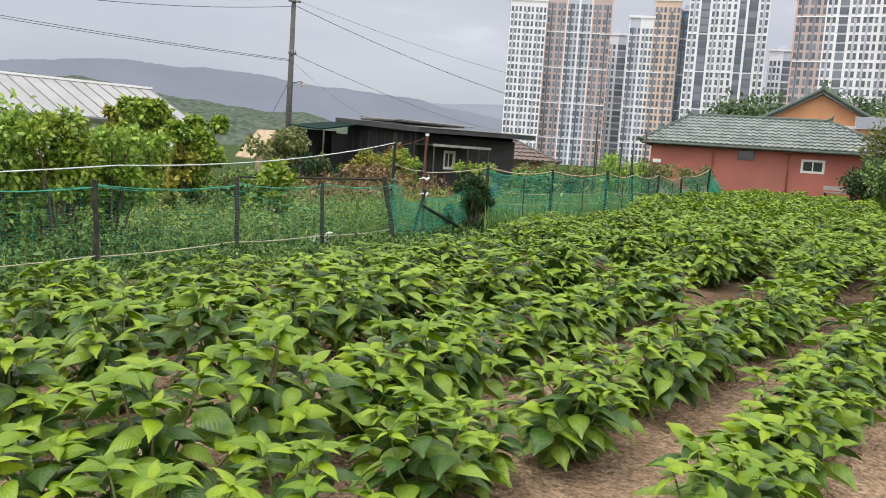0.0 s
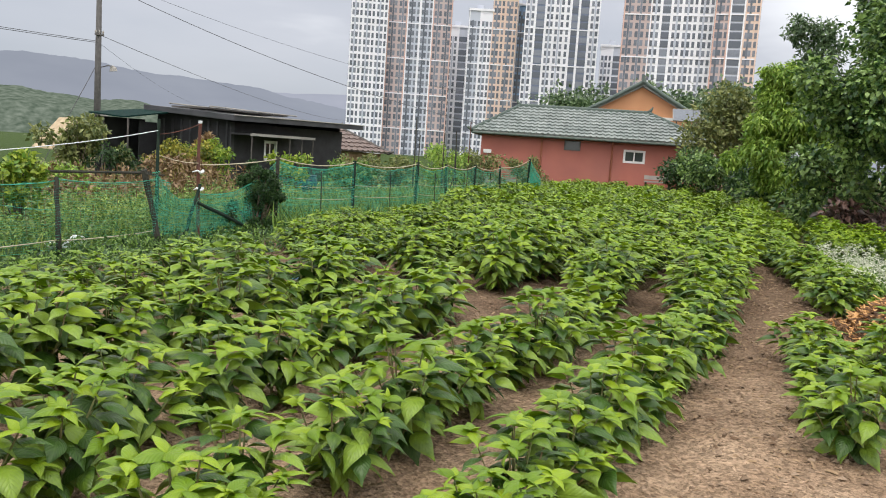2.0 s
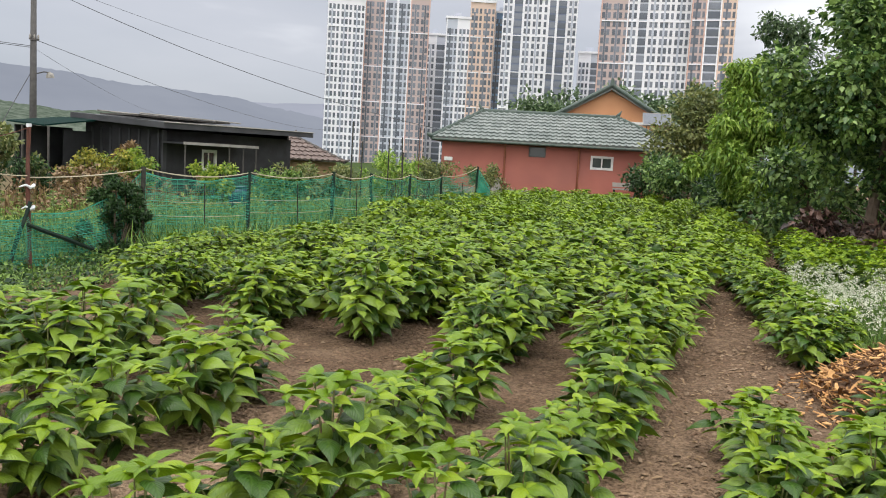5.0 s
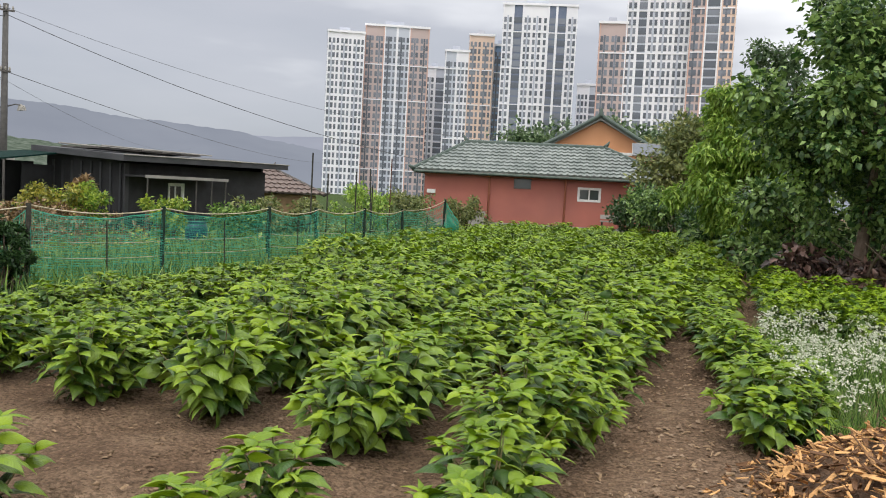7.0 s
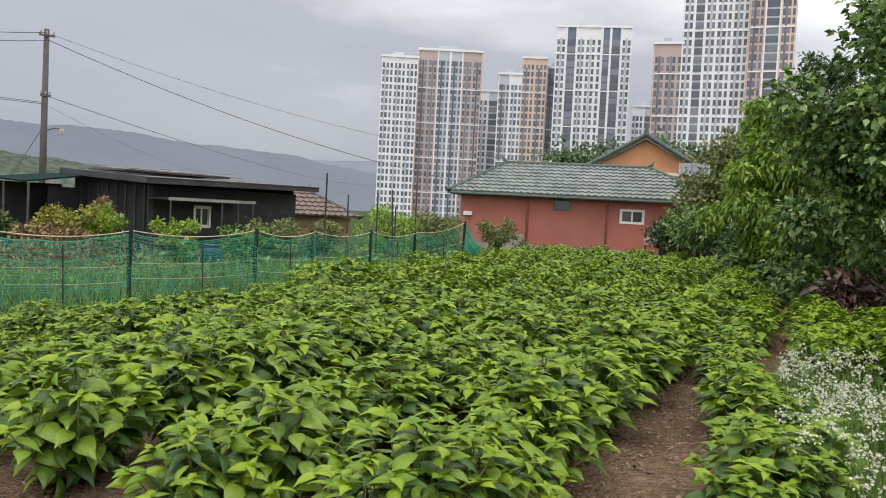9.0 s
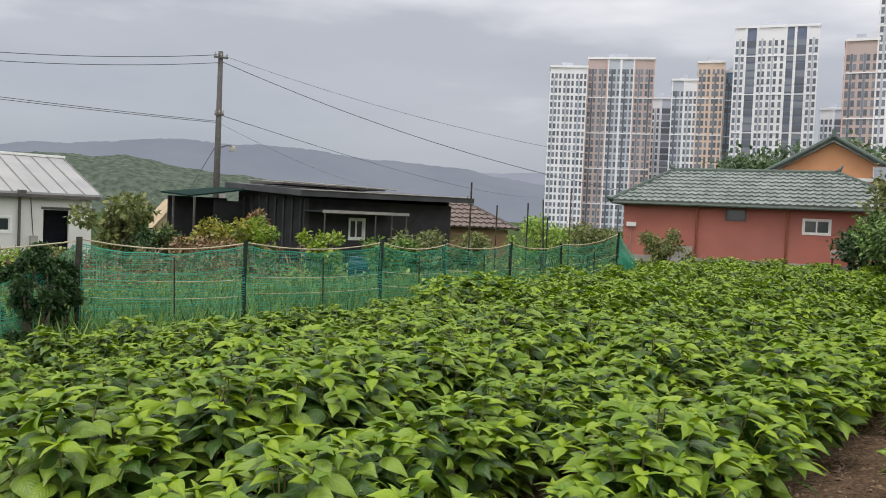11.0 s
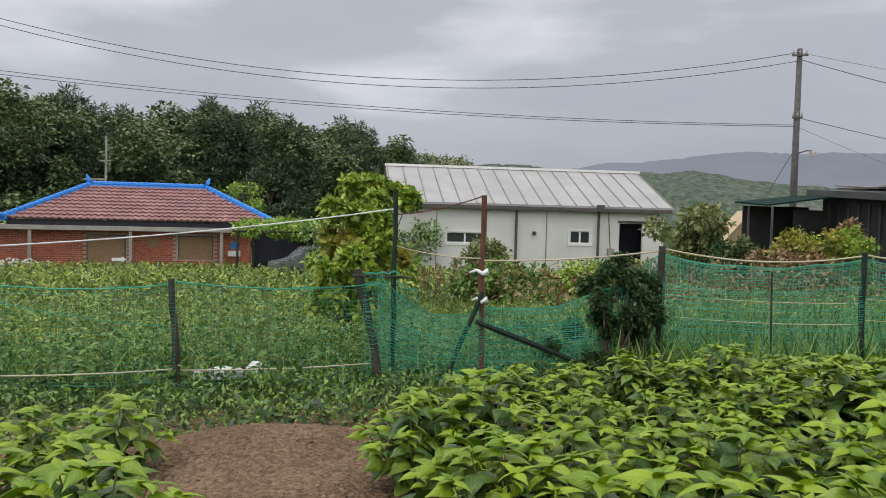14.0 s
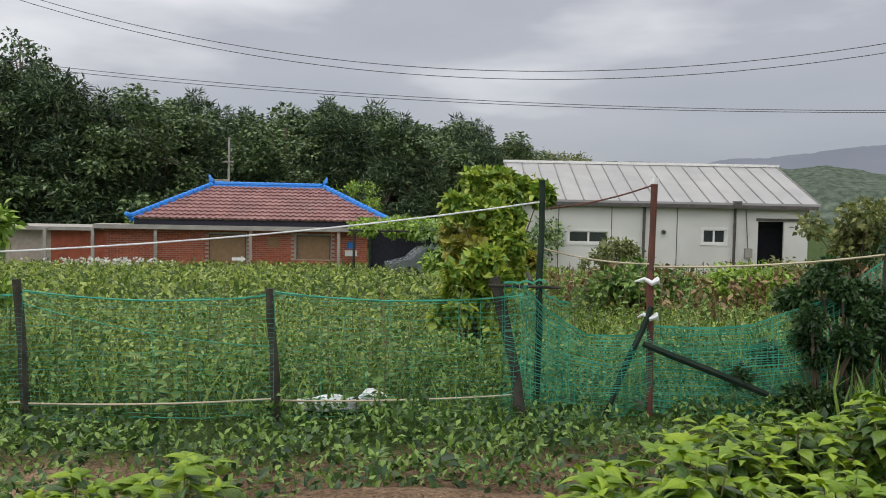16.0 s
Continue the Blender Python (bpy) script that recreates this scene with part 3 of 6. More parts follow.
def tile_slope(parent, A, B, C, D, courses, tile_mat, wave=0.3, lift=0.075):
    """Courses of rounded tiles on one slope: eave A to B, top C to D."""
    A, B, C, D = (Vector(p) for p in (A, B, C, D))
    e = (B - A).normalized()
    length, cl, dr = (B - A).length, (C - A).dot(e), (D - A).dot(e)
    rise = C - A - e * cl
    n = e.cross(rise).normalized()
    cols = int(length / (wave / 4)) + 1
    for i in range(courses):
        f0, f1 = i / courses, (i + 1.12) / courses
        f1 = min(f1, 1.0)
        s = Shape()
        verts, ok = [], []
        for k in range(cols + 1):
            x = k * wave / 4
            bump = (0.06, 0.025, 0.0, 0.025)[k % 4]
            row = []
            for f, up in ((f0, lift), (f1, 0.008)):
                lo, hi = cl * f, length + (dr - length) * f
                row.append(A + e * min(max(x, lo), hi) + rise * f + n * (up + bump))
            row.append(row[0] - n * (lift + 0.01))
            verts += row
        faces = []
        for k in range(cols):
            a, b = 3 * k, 3 * (k + 1)
            if (Vector(verts[b]) - Vector(verts[a])).length > 1e-3 or (Vector(verts[b + 1]) - Vector(verts[a + 1])).length > 1e-3:
                faces += [(a, b, b + 1, a + 1), (a + 2, b + 2, b, a)]
        s.add(verts, faces)
        part("tile_course", s, tile_mat, parent)


def hip_roof(parent, x0, x1, y0, y1, z0, z1, inset, courses, tile_mat, ridge_mat, r=0.11, wave=0.3, far=None):
    ym = (y0 + y1) / 2
    P = {"a": (x0, y0, z0), "b": (x1, y0, z0), "c": (x1, y1, z0), "d": (x0, y1, z0), "l": (x0 + inset, ym, z1), "r": (x1 - (far or inset), ym, z1)}
    under = Shape().add([P[k] for k in "abcdlr"], [(0, 1, 5, 4), (1, 2, 5), (2, 3, 4, 5), (3, 0, 4), (3, 2, 1, 0)])
    roof = part("roof", under, DARK_TRIM, parent)
    tile_slope(roof, P["a"], P["b"], P["l"], P["r"], courses, tile_mat, wave)
    tile_slope(roof, P["b"], P["c"], P["r"], P["r"], courses, tile_mat, wave)
    tile_slope(roof, P["c"], P["d"], P["r"], P["l"], courses, tile_mat, wave)
    tile_slope(roof, P["d"], P["a"], P["l"], P["l"], courses, tile_mat, wave)
    lift = Vector((0, 0, r * 0.8))
    for a, b in (("l", "r"), ("a", "l"), ("b", "r"), ("c", "r"), ("d", "l")):
        A, B = Vector(P[a]) + lift, Vector(P[b]) + lift
        n = max(4, int((B - A).length / 0.28))
        s = Shape()
        for k in range(n):                    # overlapping ridge tiles
            p, q = A.lerp(B, k / n), A.lerp(B, (k + 1.0) / n)
            s.tube([p, q], [r * 1.12, r * 0.94], 8)
        s.tube([A - lift * 1.1, B - lift * 1.1], r * 1.25, 6)
        part("ridge", s, ridge_mat, roof)
    for k, sx in (("l", -1), ("r", 1)):
        q = Vector(P[k]) + lift
        s = Shape().tube([q, q + Vector((sx * 0.12, 0, r * 1.6)), q + Vector((sx * 0.22, 0, r * 3.6))], [r * 1.3, r * 0.9, r * 0.25], 8)
        part("finial", s, ridge_mat, roof, smooth=True)
    for k in "ab":
        q = Vector(P[k]) + lift
        s = Shape().tube([q + Vector((0, 0, -0.02)), q + Vector(((-1 if k == "a" else 1) * 0.18, -0.16, r * 1.1))], [r * 1.3, r * 0.7], 8)
        part("finial", s, ridge_mat, roof, smooth=True)
    return roof


def eaves_board(parent, x0, x1, y0, y1, z, mat, t=0.14):
    s = Shape().box(x0, y0 - 0.02, z - t, x1, y0 + 0.03, z).box(x0, y1 - 0.03, z - t, x1, y1 + 0.02, z)
    s.box(x0 - 0.02, y0 + 0.03, z - t, x0 + 0.03, y1 - 0.03, z).box(x1 - 0.03, y0 + 0.03, z - t, x1 + 0.02, y1 - 0.03, z)
    part("eaves_board", s, mat, parent)


def red_house():
    L, D, H = 11.1, 5.2, 2.46
    h = thing("red_house", pose(30.05, 33.1, 0, 0, 0, -47), "low red-painted house with a grey-green tiled hip roof", "house")
    w1 = (7.25, 8.27, 1.52, 2.12)
    part("wall", pierced(L, H, 0.2, [w1, (4.28, 5.02, 1.97, 2.4)]), RED_WALL, h, "red painted rendered wall")
    part("wall", Shape().box(0, D - 0.2, 0, L, D, H), RED_WALL, h)
    part("wall", Shape().box(0, 0.2, 0, 0.2, D - 0.2, H), RED_WALL, h)
    part("wall", Shape().box(L - 0.2, 0.2, 0, L, D - 0.2, H), RED_WALL, h)
    part("plinth", Shape().box(-0.02, -0.05, 0, L + 0.02, -0.004, 0.3), CONCRETE, h, "grey concrete plinth")
    window(h, *w1)
    vent = part("vent_window", Shape().box(4.24, -0.02, 1.93, 5.06, 0.1, 1.98).box(4.24, -0.02, 2.38, 5.06, 0.1, 2.43).box(4.24, -0.02, 1.98, 4.3, 0.1, 2.38).box(5.0, -0.02, 1.98, 5.06, 0.1, 2.38), DARK_TRIM, h, "dark brown vent window")
    part("pane", Shape().box(4.3, 0.05, 1.98, 5.0, 0.07, 2.38), GLASS, vent)
    hip_roof(h, -0.5, L + 0.6, -0.45, D + 0.45, 2.6, 4.12, 2.2, 9, GREEN_TILE, DARK_RIDGE, 0.09, far=3.2)
    eaves_board(h, -0.48, L + 0.58, -0.43, D + 0.43, 2.62, CONCRETE)
    for x in (3.1, 6.65):
        part("drainpipe", Shape().tube([(x, -0.3, 2.5), (x, -0.07, 2.35), (x, -0.07, 0.05)], 0.045, 8), PIPE_RED, h, "orange-red drainpipe", True)
    part("gutter", Shape().tube([(-0.45, -0.5, 2.53), (L + 0.5, -0.5, 2.53)], 0.06, 8), DARK_RIDGE, h)


def orange_house():
    h = thing("orange_house", pose(39.25, 34.75, 0, 0, 0, -50), "orange-painted house with a dark tiled gable roof and solar panel", "house")
    W, D, E, P = 6.9, 7.0, 4.35, 6.1
    front = Shape().add([(0.3, 0, 0), (W - 0.3, 0, 0), (W - 0.3, 0, E), (W / 2, 0, P - 0.15), (0.3, 0, E), (0.3, 0.2, 0), (W - 0.3, 0.2, 0), (W - 0.3, 0.2, E), (W / 2, 0.2, P - 0.15), (0.3, 0.2, E)],
                        [(0, 1, 2, 3, 4), (9, 8, 7, 6, 5), (0, 4, 9, 5), (1, 6, 7, 2), (4, 3, 8, 9), (3, 2, 7, 8)])
    part("gable_wall", front, ORANGE_WALL, h, "orange painted gable wall")
    part("wall", Shape().box(0.3, 0.2, 0, 0.5, D, E), ORANGE_WALL, h)
    part("wall", Shape().box(W - 0.5, 0.2, 0, W - 0.3, D, E), ORANGE_WALL, h)
    part("band", Shape().box(0.4, -0.06, 4.12, W - 0.4, -0.003, 4.28), WHITE_FRAME, h, "white band under the gable")
    for a, b, flip in ((-0.4, W / 2, 0), (W + 0.4, W / 2, 1)):
        z0, z1 = E - 0.35, P + 0.05
        pts = [(a, -0.4, z0), (b, -0.4, z1), (b, D + 0.3, z1), (a, D + 0.3, z0)]
        s = Shape().add(pts + [(x, y, z - 0.16) for x, y, z in pts], [(0, 1, 2, 3), (7, 6, 5, 4), (0, 4, 5, 1), (1, 5, 6, 2), (2, 6, 7, 3), (3, 7, 4, 0)])
        part("roof", s, GREEN_TILE, h)
        part("verge", Shape().tube([(a, -0.42, z0 + 0.06), ((a + b) / 2, -0.42, (z0 + z1) / 2 + 0.02), (b, -0.42, z1 + 0.08)], 0.12, 8), DARK_RIDGE, h)
    part("ridge", Shape().tube([(W / 2, -0.5, P + 0.15), (W / 2, D + 0.3, P + 0.15)], 0.12, 8), DARK_RIDGE, h)
    part("finial", Shape().tube([(W / 2, -0.5, P + 0.1), (W / 2, -0.52, P + 0.5)], [0.14, 0.08], 8), DARK_RIDGE, h)
    sp = new("solar_panel", Shape().box(-0.95, -0.7, 0, 0.95, 0.7, 0.05).mesh("solar_panel", material("solar_glass", (0.1, 0.115, 0.14), (0.14, 0.155, 0.18), rough=0.3, bump=0, spec=0.6)))
    sp.matrix_basis = pose(41.6, 29.0, 4.35, 38, 0, -50) @ Matrix.Scale(0.75, 4)
    tagged(sp, "pale grey solar panel on the tiled roof", "solar panel")
    part("frame", Shape().box(-1, -0.75, -0.03, 1, -0.7, 0.06).box(-1, 0.7, -0.03, 1, 0.75, 0.06).box(-1, -0.7, -0.03, -0.95, 0.7, 0.06).box(0.95, -0.7, -0.03, 1, 0.7, 0.06), CONCRETE, sp)
    part("bracket", Shape().tube([(-0.6, 0.5, 0), (-0.6, 0.5, -2.2)], 0.04).tube([(0.6, 0.5, 0), (0.6, 0.5, -2.2)], 0.04).tube([(0.6, -0.6, 0), (0.6, -0.6, -2.2)], 0.04), DARK_TRIM, sp)


def white_building():
    L, D, H = 9.2, 6.8, 3.06
    h = thing("white_farm_building", pose(-2.44, 39.30, -2.24, 0, 0, 20) @ Matrix.Scale(1.3, 4), "white sandwich-panel farm building with a pale metal roof", "building")
    holes = [(7.62, 8.44, 0.0, 2.58), (5.84, 6.64, 1.82, 2.34), (1.6, 2.95, 1.76, 2.21)]
    part("wall", pierced(L, H, 0.1, holes), WHITE_PANEL, h, "off-white metal panel wall")
    part("wall", Shape().box(0, 0.1, 0, 0.1, D, H), WHITE_PANEL, h)
    part("wall", Shape().box(L - 0.1, 0.9, 0, L, D, H), WHITE_PANEL, h)
    part("wall", Shape().box(0.1, D - 0.1, 0, L - 0.1, D, H), WHITE_PANEL, h)
    for x in (0, L - 0.1):
        tri = Shape().add([(x, 0, H), (x, D, H), (x, D / 2, 4.35), (x + 0.1, 0, H), (x + 0.1, D, H), (x + 0.1, D / 2, 4.35)], [(0, 2, 1), (3, 4, 5), (0, 1, 4, 3), (1, 2, 5, 4), (2, 0, 3, 5)])
        part("gable", tri, WHITE_PANEL, h)
    # Added sheet: the darkness of the doorway is its colour.
    part("door_dark_sheet", Shape().box(7.3, 1.5, 0, L - 0.1, 1.55, H - 0.05), DARK_IN, h, "near-black sheet standing in for the unlit room behind the door")
    window(h, *holes[1])
    window(h, *holes[2])
    for x in (1.3, 2.98, 5.05, 6.9):
        part("panel_joint", Shape().box(x, -0.012, 0, x + 0.025, -0.001, H), DARK_TRIM, h)
    part("door_header", Shape().box(7.55, -0.06, 2.6, L + 0.1, -0.003, 2.68), DARK_TRIM, h)
    for x in (4.0, 6.85):
        part("drainpipe", Shape().tube([(x, -0.1, H - 0.05), (x, -0.08, 0.02)], 0.045, 8), DARK_TRIM, h, "dark grey drainpipe")
    part("gutter", Shape().box(-0.15, -0.34, H - 0.1, L + 0.15, -0.2, H + 0.02), DARK_TRIM, h, "dark gutter")
    part("gutter_box", Shape().box(6.73, -0.36, H - 0.06, 6.97, -0.16, H + 0.14), DARK_TRIM, h)
    for s, y in ((1, -0.25), (-1, D + 0.25)):
        ym, z0, z1 = D / 2, H + 0.02, 4.42
        pts = [(-0.25, y, z0), (L + 0.25, y, z0), (L + 0.25, ym, z1), (-0.25, ym, z1)]
        r = Shape().add(pts + [(a, b, c + 0.07) for a, b, c in pts], [(0, 3, 2, 1), (4, 5, 6, 7), (0, 1, 5, 4), (1, 2, 6, 5), (2, 3, 7, 6), (3, 0, 4, 7)])
        roof = part("roof", r, WHITE_ROOF, h, "pale grey standing-seam metal roof")
        n = 17
        for k in range(n + 1):
            x = -0.2 + k * (L + 0.4) / n
            part("roof_seam", Shape().tube([(x, y, z0 + 0.085), (x, ym, z1 + 0.085)], 0.022, 5), DARK_SEAM, roof)
    part("ridge_cap", Shape().box(-0.28, D / 2 - 0.12, 4.47, L + 0.28, D / 2 + 0.12, 4.56), WHITE_FRAME, h)
    meter = part("meter_box", Shape().box(7.2, -0.14, 1.42, 7.42, -0.002, 1.72), CONCRETE, h, "grey electricity meter box")
    part("conduit", Shape().tube([(7.3, -0.05, 1.72), (7.2, -0.05, 2.95)], 0.015), DARK_TRIM, h)
    part("wall_lamp", Shape().tube([(4.62, 0, 2.2), (4.62, -0.14, 2.18)], [0.05, 0.07], 8), DARK_TRIM, h)


# Seams darker than the sheet: their shadow line is in the colour.
DARK_SEAM = material("seam_shadow_metal", (0.2, 0.19, 0.18), (0.15, 0.15, 0.14), rough=0.5)


def black_shed():
    g = -0.55
    L, D, H = 7.45, 3.7, 2.55
    h = thing("black_shed", pose(14.88, 29.96, g, 0, 0, 24.8), "long black-clad shed with a flat grey roof", "shed")
    part("wall", pierced(L, H, 0.12, [(1.95, 2.75, 1.17, 1.95)]), BLACK_CLAD, h, "black timber wall")
    part("wall", Shape().box(0, D - 0.1, 0, L, D, H + 0.3), BLACK_CLAD, h)
    part("wall", Shape().box(L - 0.1, 0.12, 0, L, D - 0.1, H + 0.2), BLACK_CLAD, h)
    part("wall", Shape().box(0, 0.12, 0, 0.1, D - 0.1, H + 0.2), BLACK_CLAD, h)
    for k in range(8):
        part("batten", Shape().box(-0.05, 0.15 + 0.45 * k, 0, -0.002, 0.23 + 0.45 * k, H), GREY_ROOF, h)
    part("corner_post", Shape().box(-0.08, -0.06, 0, 0.1, -0.003, H), GREY_ROOF, h)
    window(h, 1.98, 2.72, 1.2, 1.92, 0.0)
    pts = [(-0.95, -0.9, H + 0.04), (L + 0.32, -0.9, H + 0.14), (L + 0.32, D + 0.5, H + 0.34), (-0.25, D + 0.5, H + 0.28)]
    s = Shape().add(pts + [(a, b, c + 0.2) for a, b, c in pts], [(0, 3, 2, 1), (4, 5, 6, 7), (0, 1, 5, 4), (1, 2, 6, 5), (2, 3, 7, 6), (3, 0, 4, 7)])
    roof = part("roof", s, GREY_ROOF, h, "flat dark grey roof slab with deep fascia")
    part("roof_edge", Shape().tube([(-0.97, -0.93, H + 0.245), (L + 0.34, -0.93, H + 0.345)], 0.022), CONCRETE, roof)
    for k in range(5):
        part("solar_tube", Shape().box(-0.2 + 1.0 * k, 1.0, H + 0.44, 0.7 + 1.0 * k, 2.8, H + 0.5), DARK_TRIM, roof)
    for y in (0.9, 2.9):
        part("rail", Shape().tube([(-0.2, y, H + 0.52 + 0.02 * y), (5.2, y, H + 0.5 + 0.02 * y)], 0.03), CONCRETE, roof)
    part("awning", Shape().box(-0.1, -1.0, H - 0.44, 3.9, -0.02, H - 0.38), GREY_ROOF, h, "thin grey lean-to awning")
    part("awning_edge", Shape().box(-0.12, -1.04, H - 0.46, 3.92, -1.0, H - 0.36), CONCRETE, h)
    for x in (0.0, 2.3, 3.1, 3.85):
        part("awning_post", Shape().tube([(x, -0.98, 0), (x, -0.98, H - 0.44)], 0.03), DARK_TRIM, h)
    green = material("green_awning_cloth", (0.004, 0.026, 0.021), (0.006, 0.018, 0.016), rough=0.9, spec=0.1)
    pts = [(-2.6, 2.7, H - 0.12), (-0.3, 2.7, H + 0.2), (-0.3, D + 0.8, H + 0.24), (-2.6, D + 0.8, H - 0.02)]
    side = Shape().add(pts + [(a, b, c + 0.05) for a, b, c in pts], [(0, 3, 2, 1), (4, 5, 6, 7), (0, 1, 5, 4), (1, 2, 6, 5), (2, 3, 7, 6), (3, 0, 4, 7)])
    part("side_canopy", side, green, h, "green sheet canopy beside the shed")
    for y in (2.6, D + 0.15):
        part("canopy_post", Shape().tube([(-2.5, y, 0), (-2.5, y, H - 0.12)], 0.04), DARK_TRIM, h)
    # Black sheets added where there is only shade under the canopy.
    part("canopy_shade_front", Shape().box(-1.3, 3.3, 0, -0.1, 3.34, H - 0.2), BLACK_CLAD, h, "black sheet standing in for shade under the canopy")
    part("canopy_shade_back", Shape().box(-2.45, D + 0.55, 0, -0.1, D + 0.6, H - 0.1), BLACK_CLAD, h)


def brick_house():
    g = -1.8
    L, D, H = 12.4, 6.5, 1.95
    h = thing("brick_house", pose(-22.0, 37.17, g, 0, 0, 29), "low red-brick house with a faded tile roof and bright blue ridges", "house")
    holes = [(4.85, 6.5, 0.1, 1.68), (9.0, 10.55, 0.55, 1.68)]
    part("wall", pierced(L, H, 0.2, holes), MORTAR, h, "red brick wall")
    part("wall", Shape().box(0, D - 0.2, 0, L, D, H), BRICK_RED, h)
    part("wall", Shape().box(0, 0.2, 0, 0.2, D - 0.2, H), BRICK_RED, h)
    part("wall", Shape().box(L - 0.2, 0.2, 0, L, D - 0.2, H), BRICK_RED, h)
    for a, b, z0, z1 in holes:
        part("shutter", Shape().box(a, 0.06, z0, b, 0.1, z1), BROWN_WOOD, h, "brown closed shutter")
        part("shutter_frame", Shape().box(a - 0.05, -0.03, z0, a, 0.1, z1).box(b, -0.03, z0, b + 0.05, 0.1, z1).box(a - 0.05, -0.03, z1, b + 0.05, 0.1, z1 + 0.05), DARK_TRIM, h)
    bricks = Shape()
    row = 0
    z = 0.02
    while z < H - 0.09:
        x = 0.0 if row % 2 else -0.15
        while x < L:
            a, b = max(x, 0), min(x + 0.285, L)
            if b - a > 0.05 and not any(ho[0] - 0.05 < b and a < ho[1] + 0.05 and ho[2] < z + 0.085 and z < ho[3] + 0.05 for ho in holes):
                bricks.box(a, -0.014, z, b, -0.002, z + 0.085)
            x += 0.3
        z += 0.1
        row += 1
    part("bricks", bricks, BRICK_RED, h, kind="stuff")
    part("ledge", Shape().box(-0.3, -0.9, H, L + 0.4, 0.6, H + 0.2), CONCRETE, h, "grey concrete eaves slab")
    part("flat_roof", Shape().box(-4.6, -0.7, H - 0.12, -0.3, 4, H + 0.04), CONCRETE, h, "flat concrete roof of the annex")
    part("annex_wall", Shape().box(-2.4, 0.05, 0, -0.004, 0.25, H - 0.12), BRICK_RED, h, "red brick annex wall")
    part("annex_panel", Shape().box(-4.4, 0.05, 0, -2.41, 0.12, H - 0.12), MORTAR, h, "pale panel beside the annex")
    for x in (-2.5, -0.4, 2.4, 6.75, 10.9):
        part("pillar", Shape().box(x, -0.82, 0, x + 0.14, -0.7, H), CONCRETE, h)
    hip_roof(h, 1.3, L + 1.1, -0.6, D + 0.4, H + 0.48, 4.1, 3.3, 10, PINK_TILE, BLUE_RIDGE, 0.13)
    part("fascia", Shape().box(1.45, -0.5, H + 0.2, L + 1.0, -0.4, H + 0.46).box(L + 0.9, -0.4, H + 0.2, L + 1.0, D + 0.2, H + 0.46), DARK_IN, h, "near-black fascia strip under the tiles")
    part("name_plate", Shape().box(11.45, -0.03, 1.1, 11.85, -0.016, 1.45), BLUE_RIDGE, h, "small blue house-number plate")
    part("letter_box", Shape().box(11.3, -0.2, 0.75, 11.9, -0.016, 1.02), WHITE_FRAME, h)
    part("hatch", Shape().box(7.55, -0.04, 1.15, 8.1, -0.016, 1.6), BROWN_WOOD, h)


red_house()
orange_house()
white_building()
black_shed()
brick_house()


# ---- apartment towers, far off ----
# White, brown, tan and glass are lightened to put distance haze in the colour.
T_WHITE = material("tower_hazed_white", (0.8, 0.8, 0.83), (0.74, 0.74, 0.78), scale=0.05, rough=0.8, bump=0, fine=0.6)
T_BROWN = material("tower_hazed_rose_brown", (0.5, 0.4, 0.38), (0.46, 0.37, 0.355), scale=0.05, rough=0.8, bump=0, fine=0.6)
T_ORANGE = material("tower_hazed_tan", (0.7, 0.54, 0.45), (0.65, 0.5, 0.41), scale=0.05, rough=0.8, bump=0, fine=0.6)
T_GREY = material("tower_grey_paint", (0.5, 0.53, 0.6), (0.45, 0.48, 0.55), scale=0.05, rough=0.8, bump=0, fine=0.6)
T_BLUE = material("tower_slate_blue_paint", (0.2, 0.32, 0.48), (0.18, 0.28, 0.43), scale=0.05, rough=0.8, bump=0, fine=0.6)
T_GLASS = material("tower_hazed_glass", (0.1, 0.115, 0.14), (0.2, 0.22, 0.26), scale=0.3, rough=0.25, bump=0, fine=2, island=0.8)
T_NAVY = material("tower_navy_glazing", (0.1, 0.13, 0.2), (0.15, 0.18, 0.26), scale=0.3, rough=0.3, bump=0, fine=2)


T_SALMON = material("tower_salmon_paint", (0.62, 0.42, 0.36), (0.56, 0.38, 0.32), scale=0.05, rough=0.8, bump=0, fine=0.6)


def by_object(m):
    """Lets a material differ from one object to the next instead of from piece to piece."""
    n, l = m.node_tree.nodes, m.node_tree.links
    geo, info = next(q for q in n if q.type == "NEW_GEOMETRY"), n.new("ShaderNodeObjectInfo")
    l.new(info.outputs["Random"], geo.outputs["Random Per Island"].links[0].to_socket)
    return m


by_object(T_GLASS)


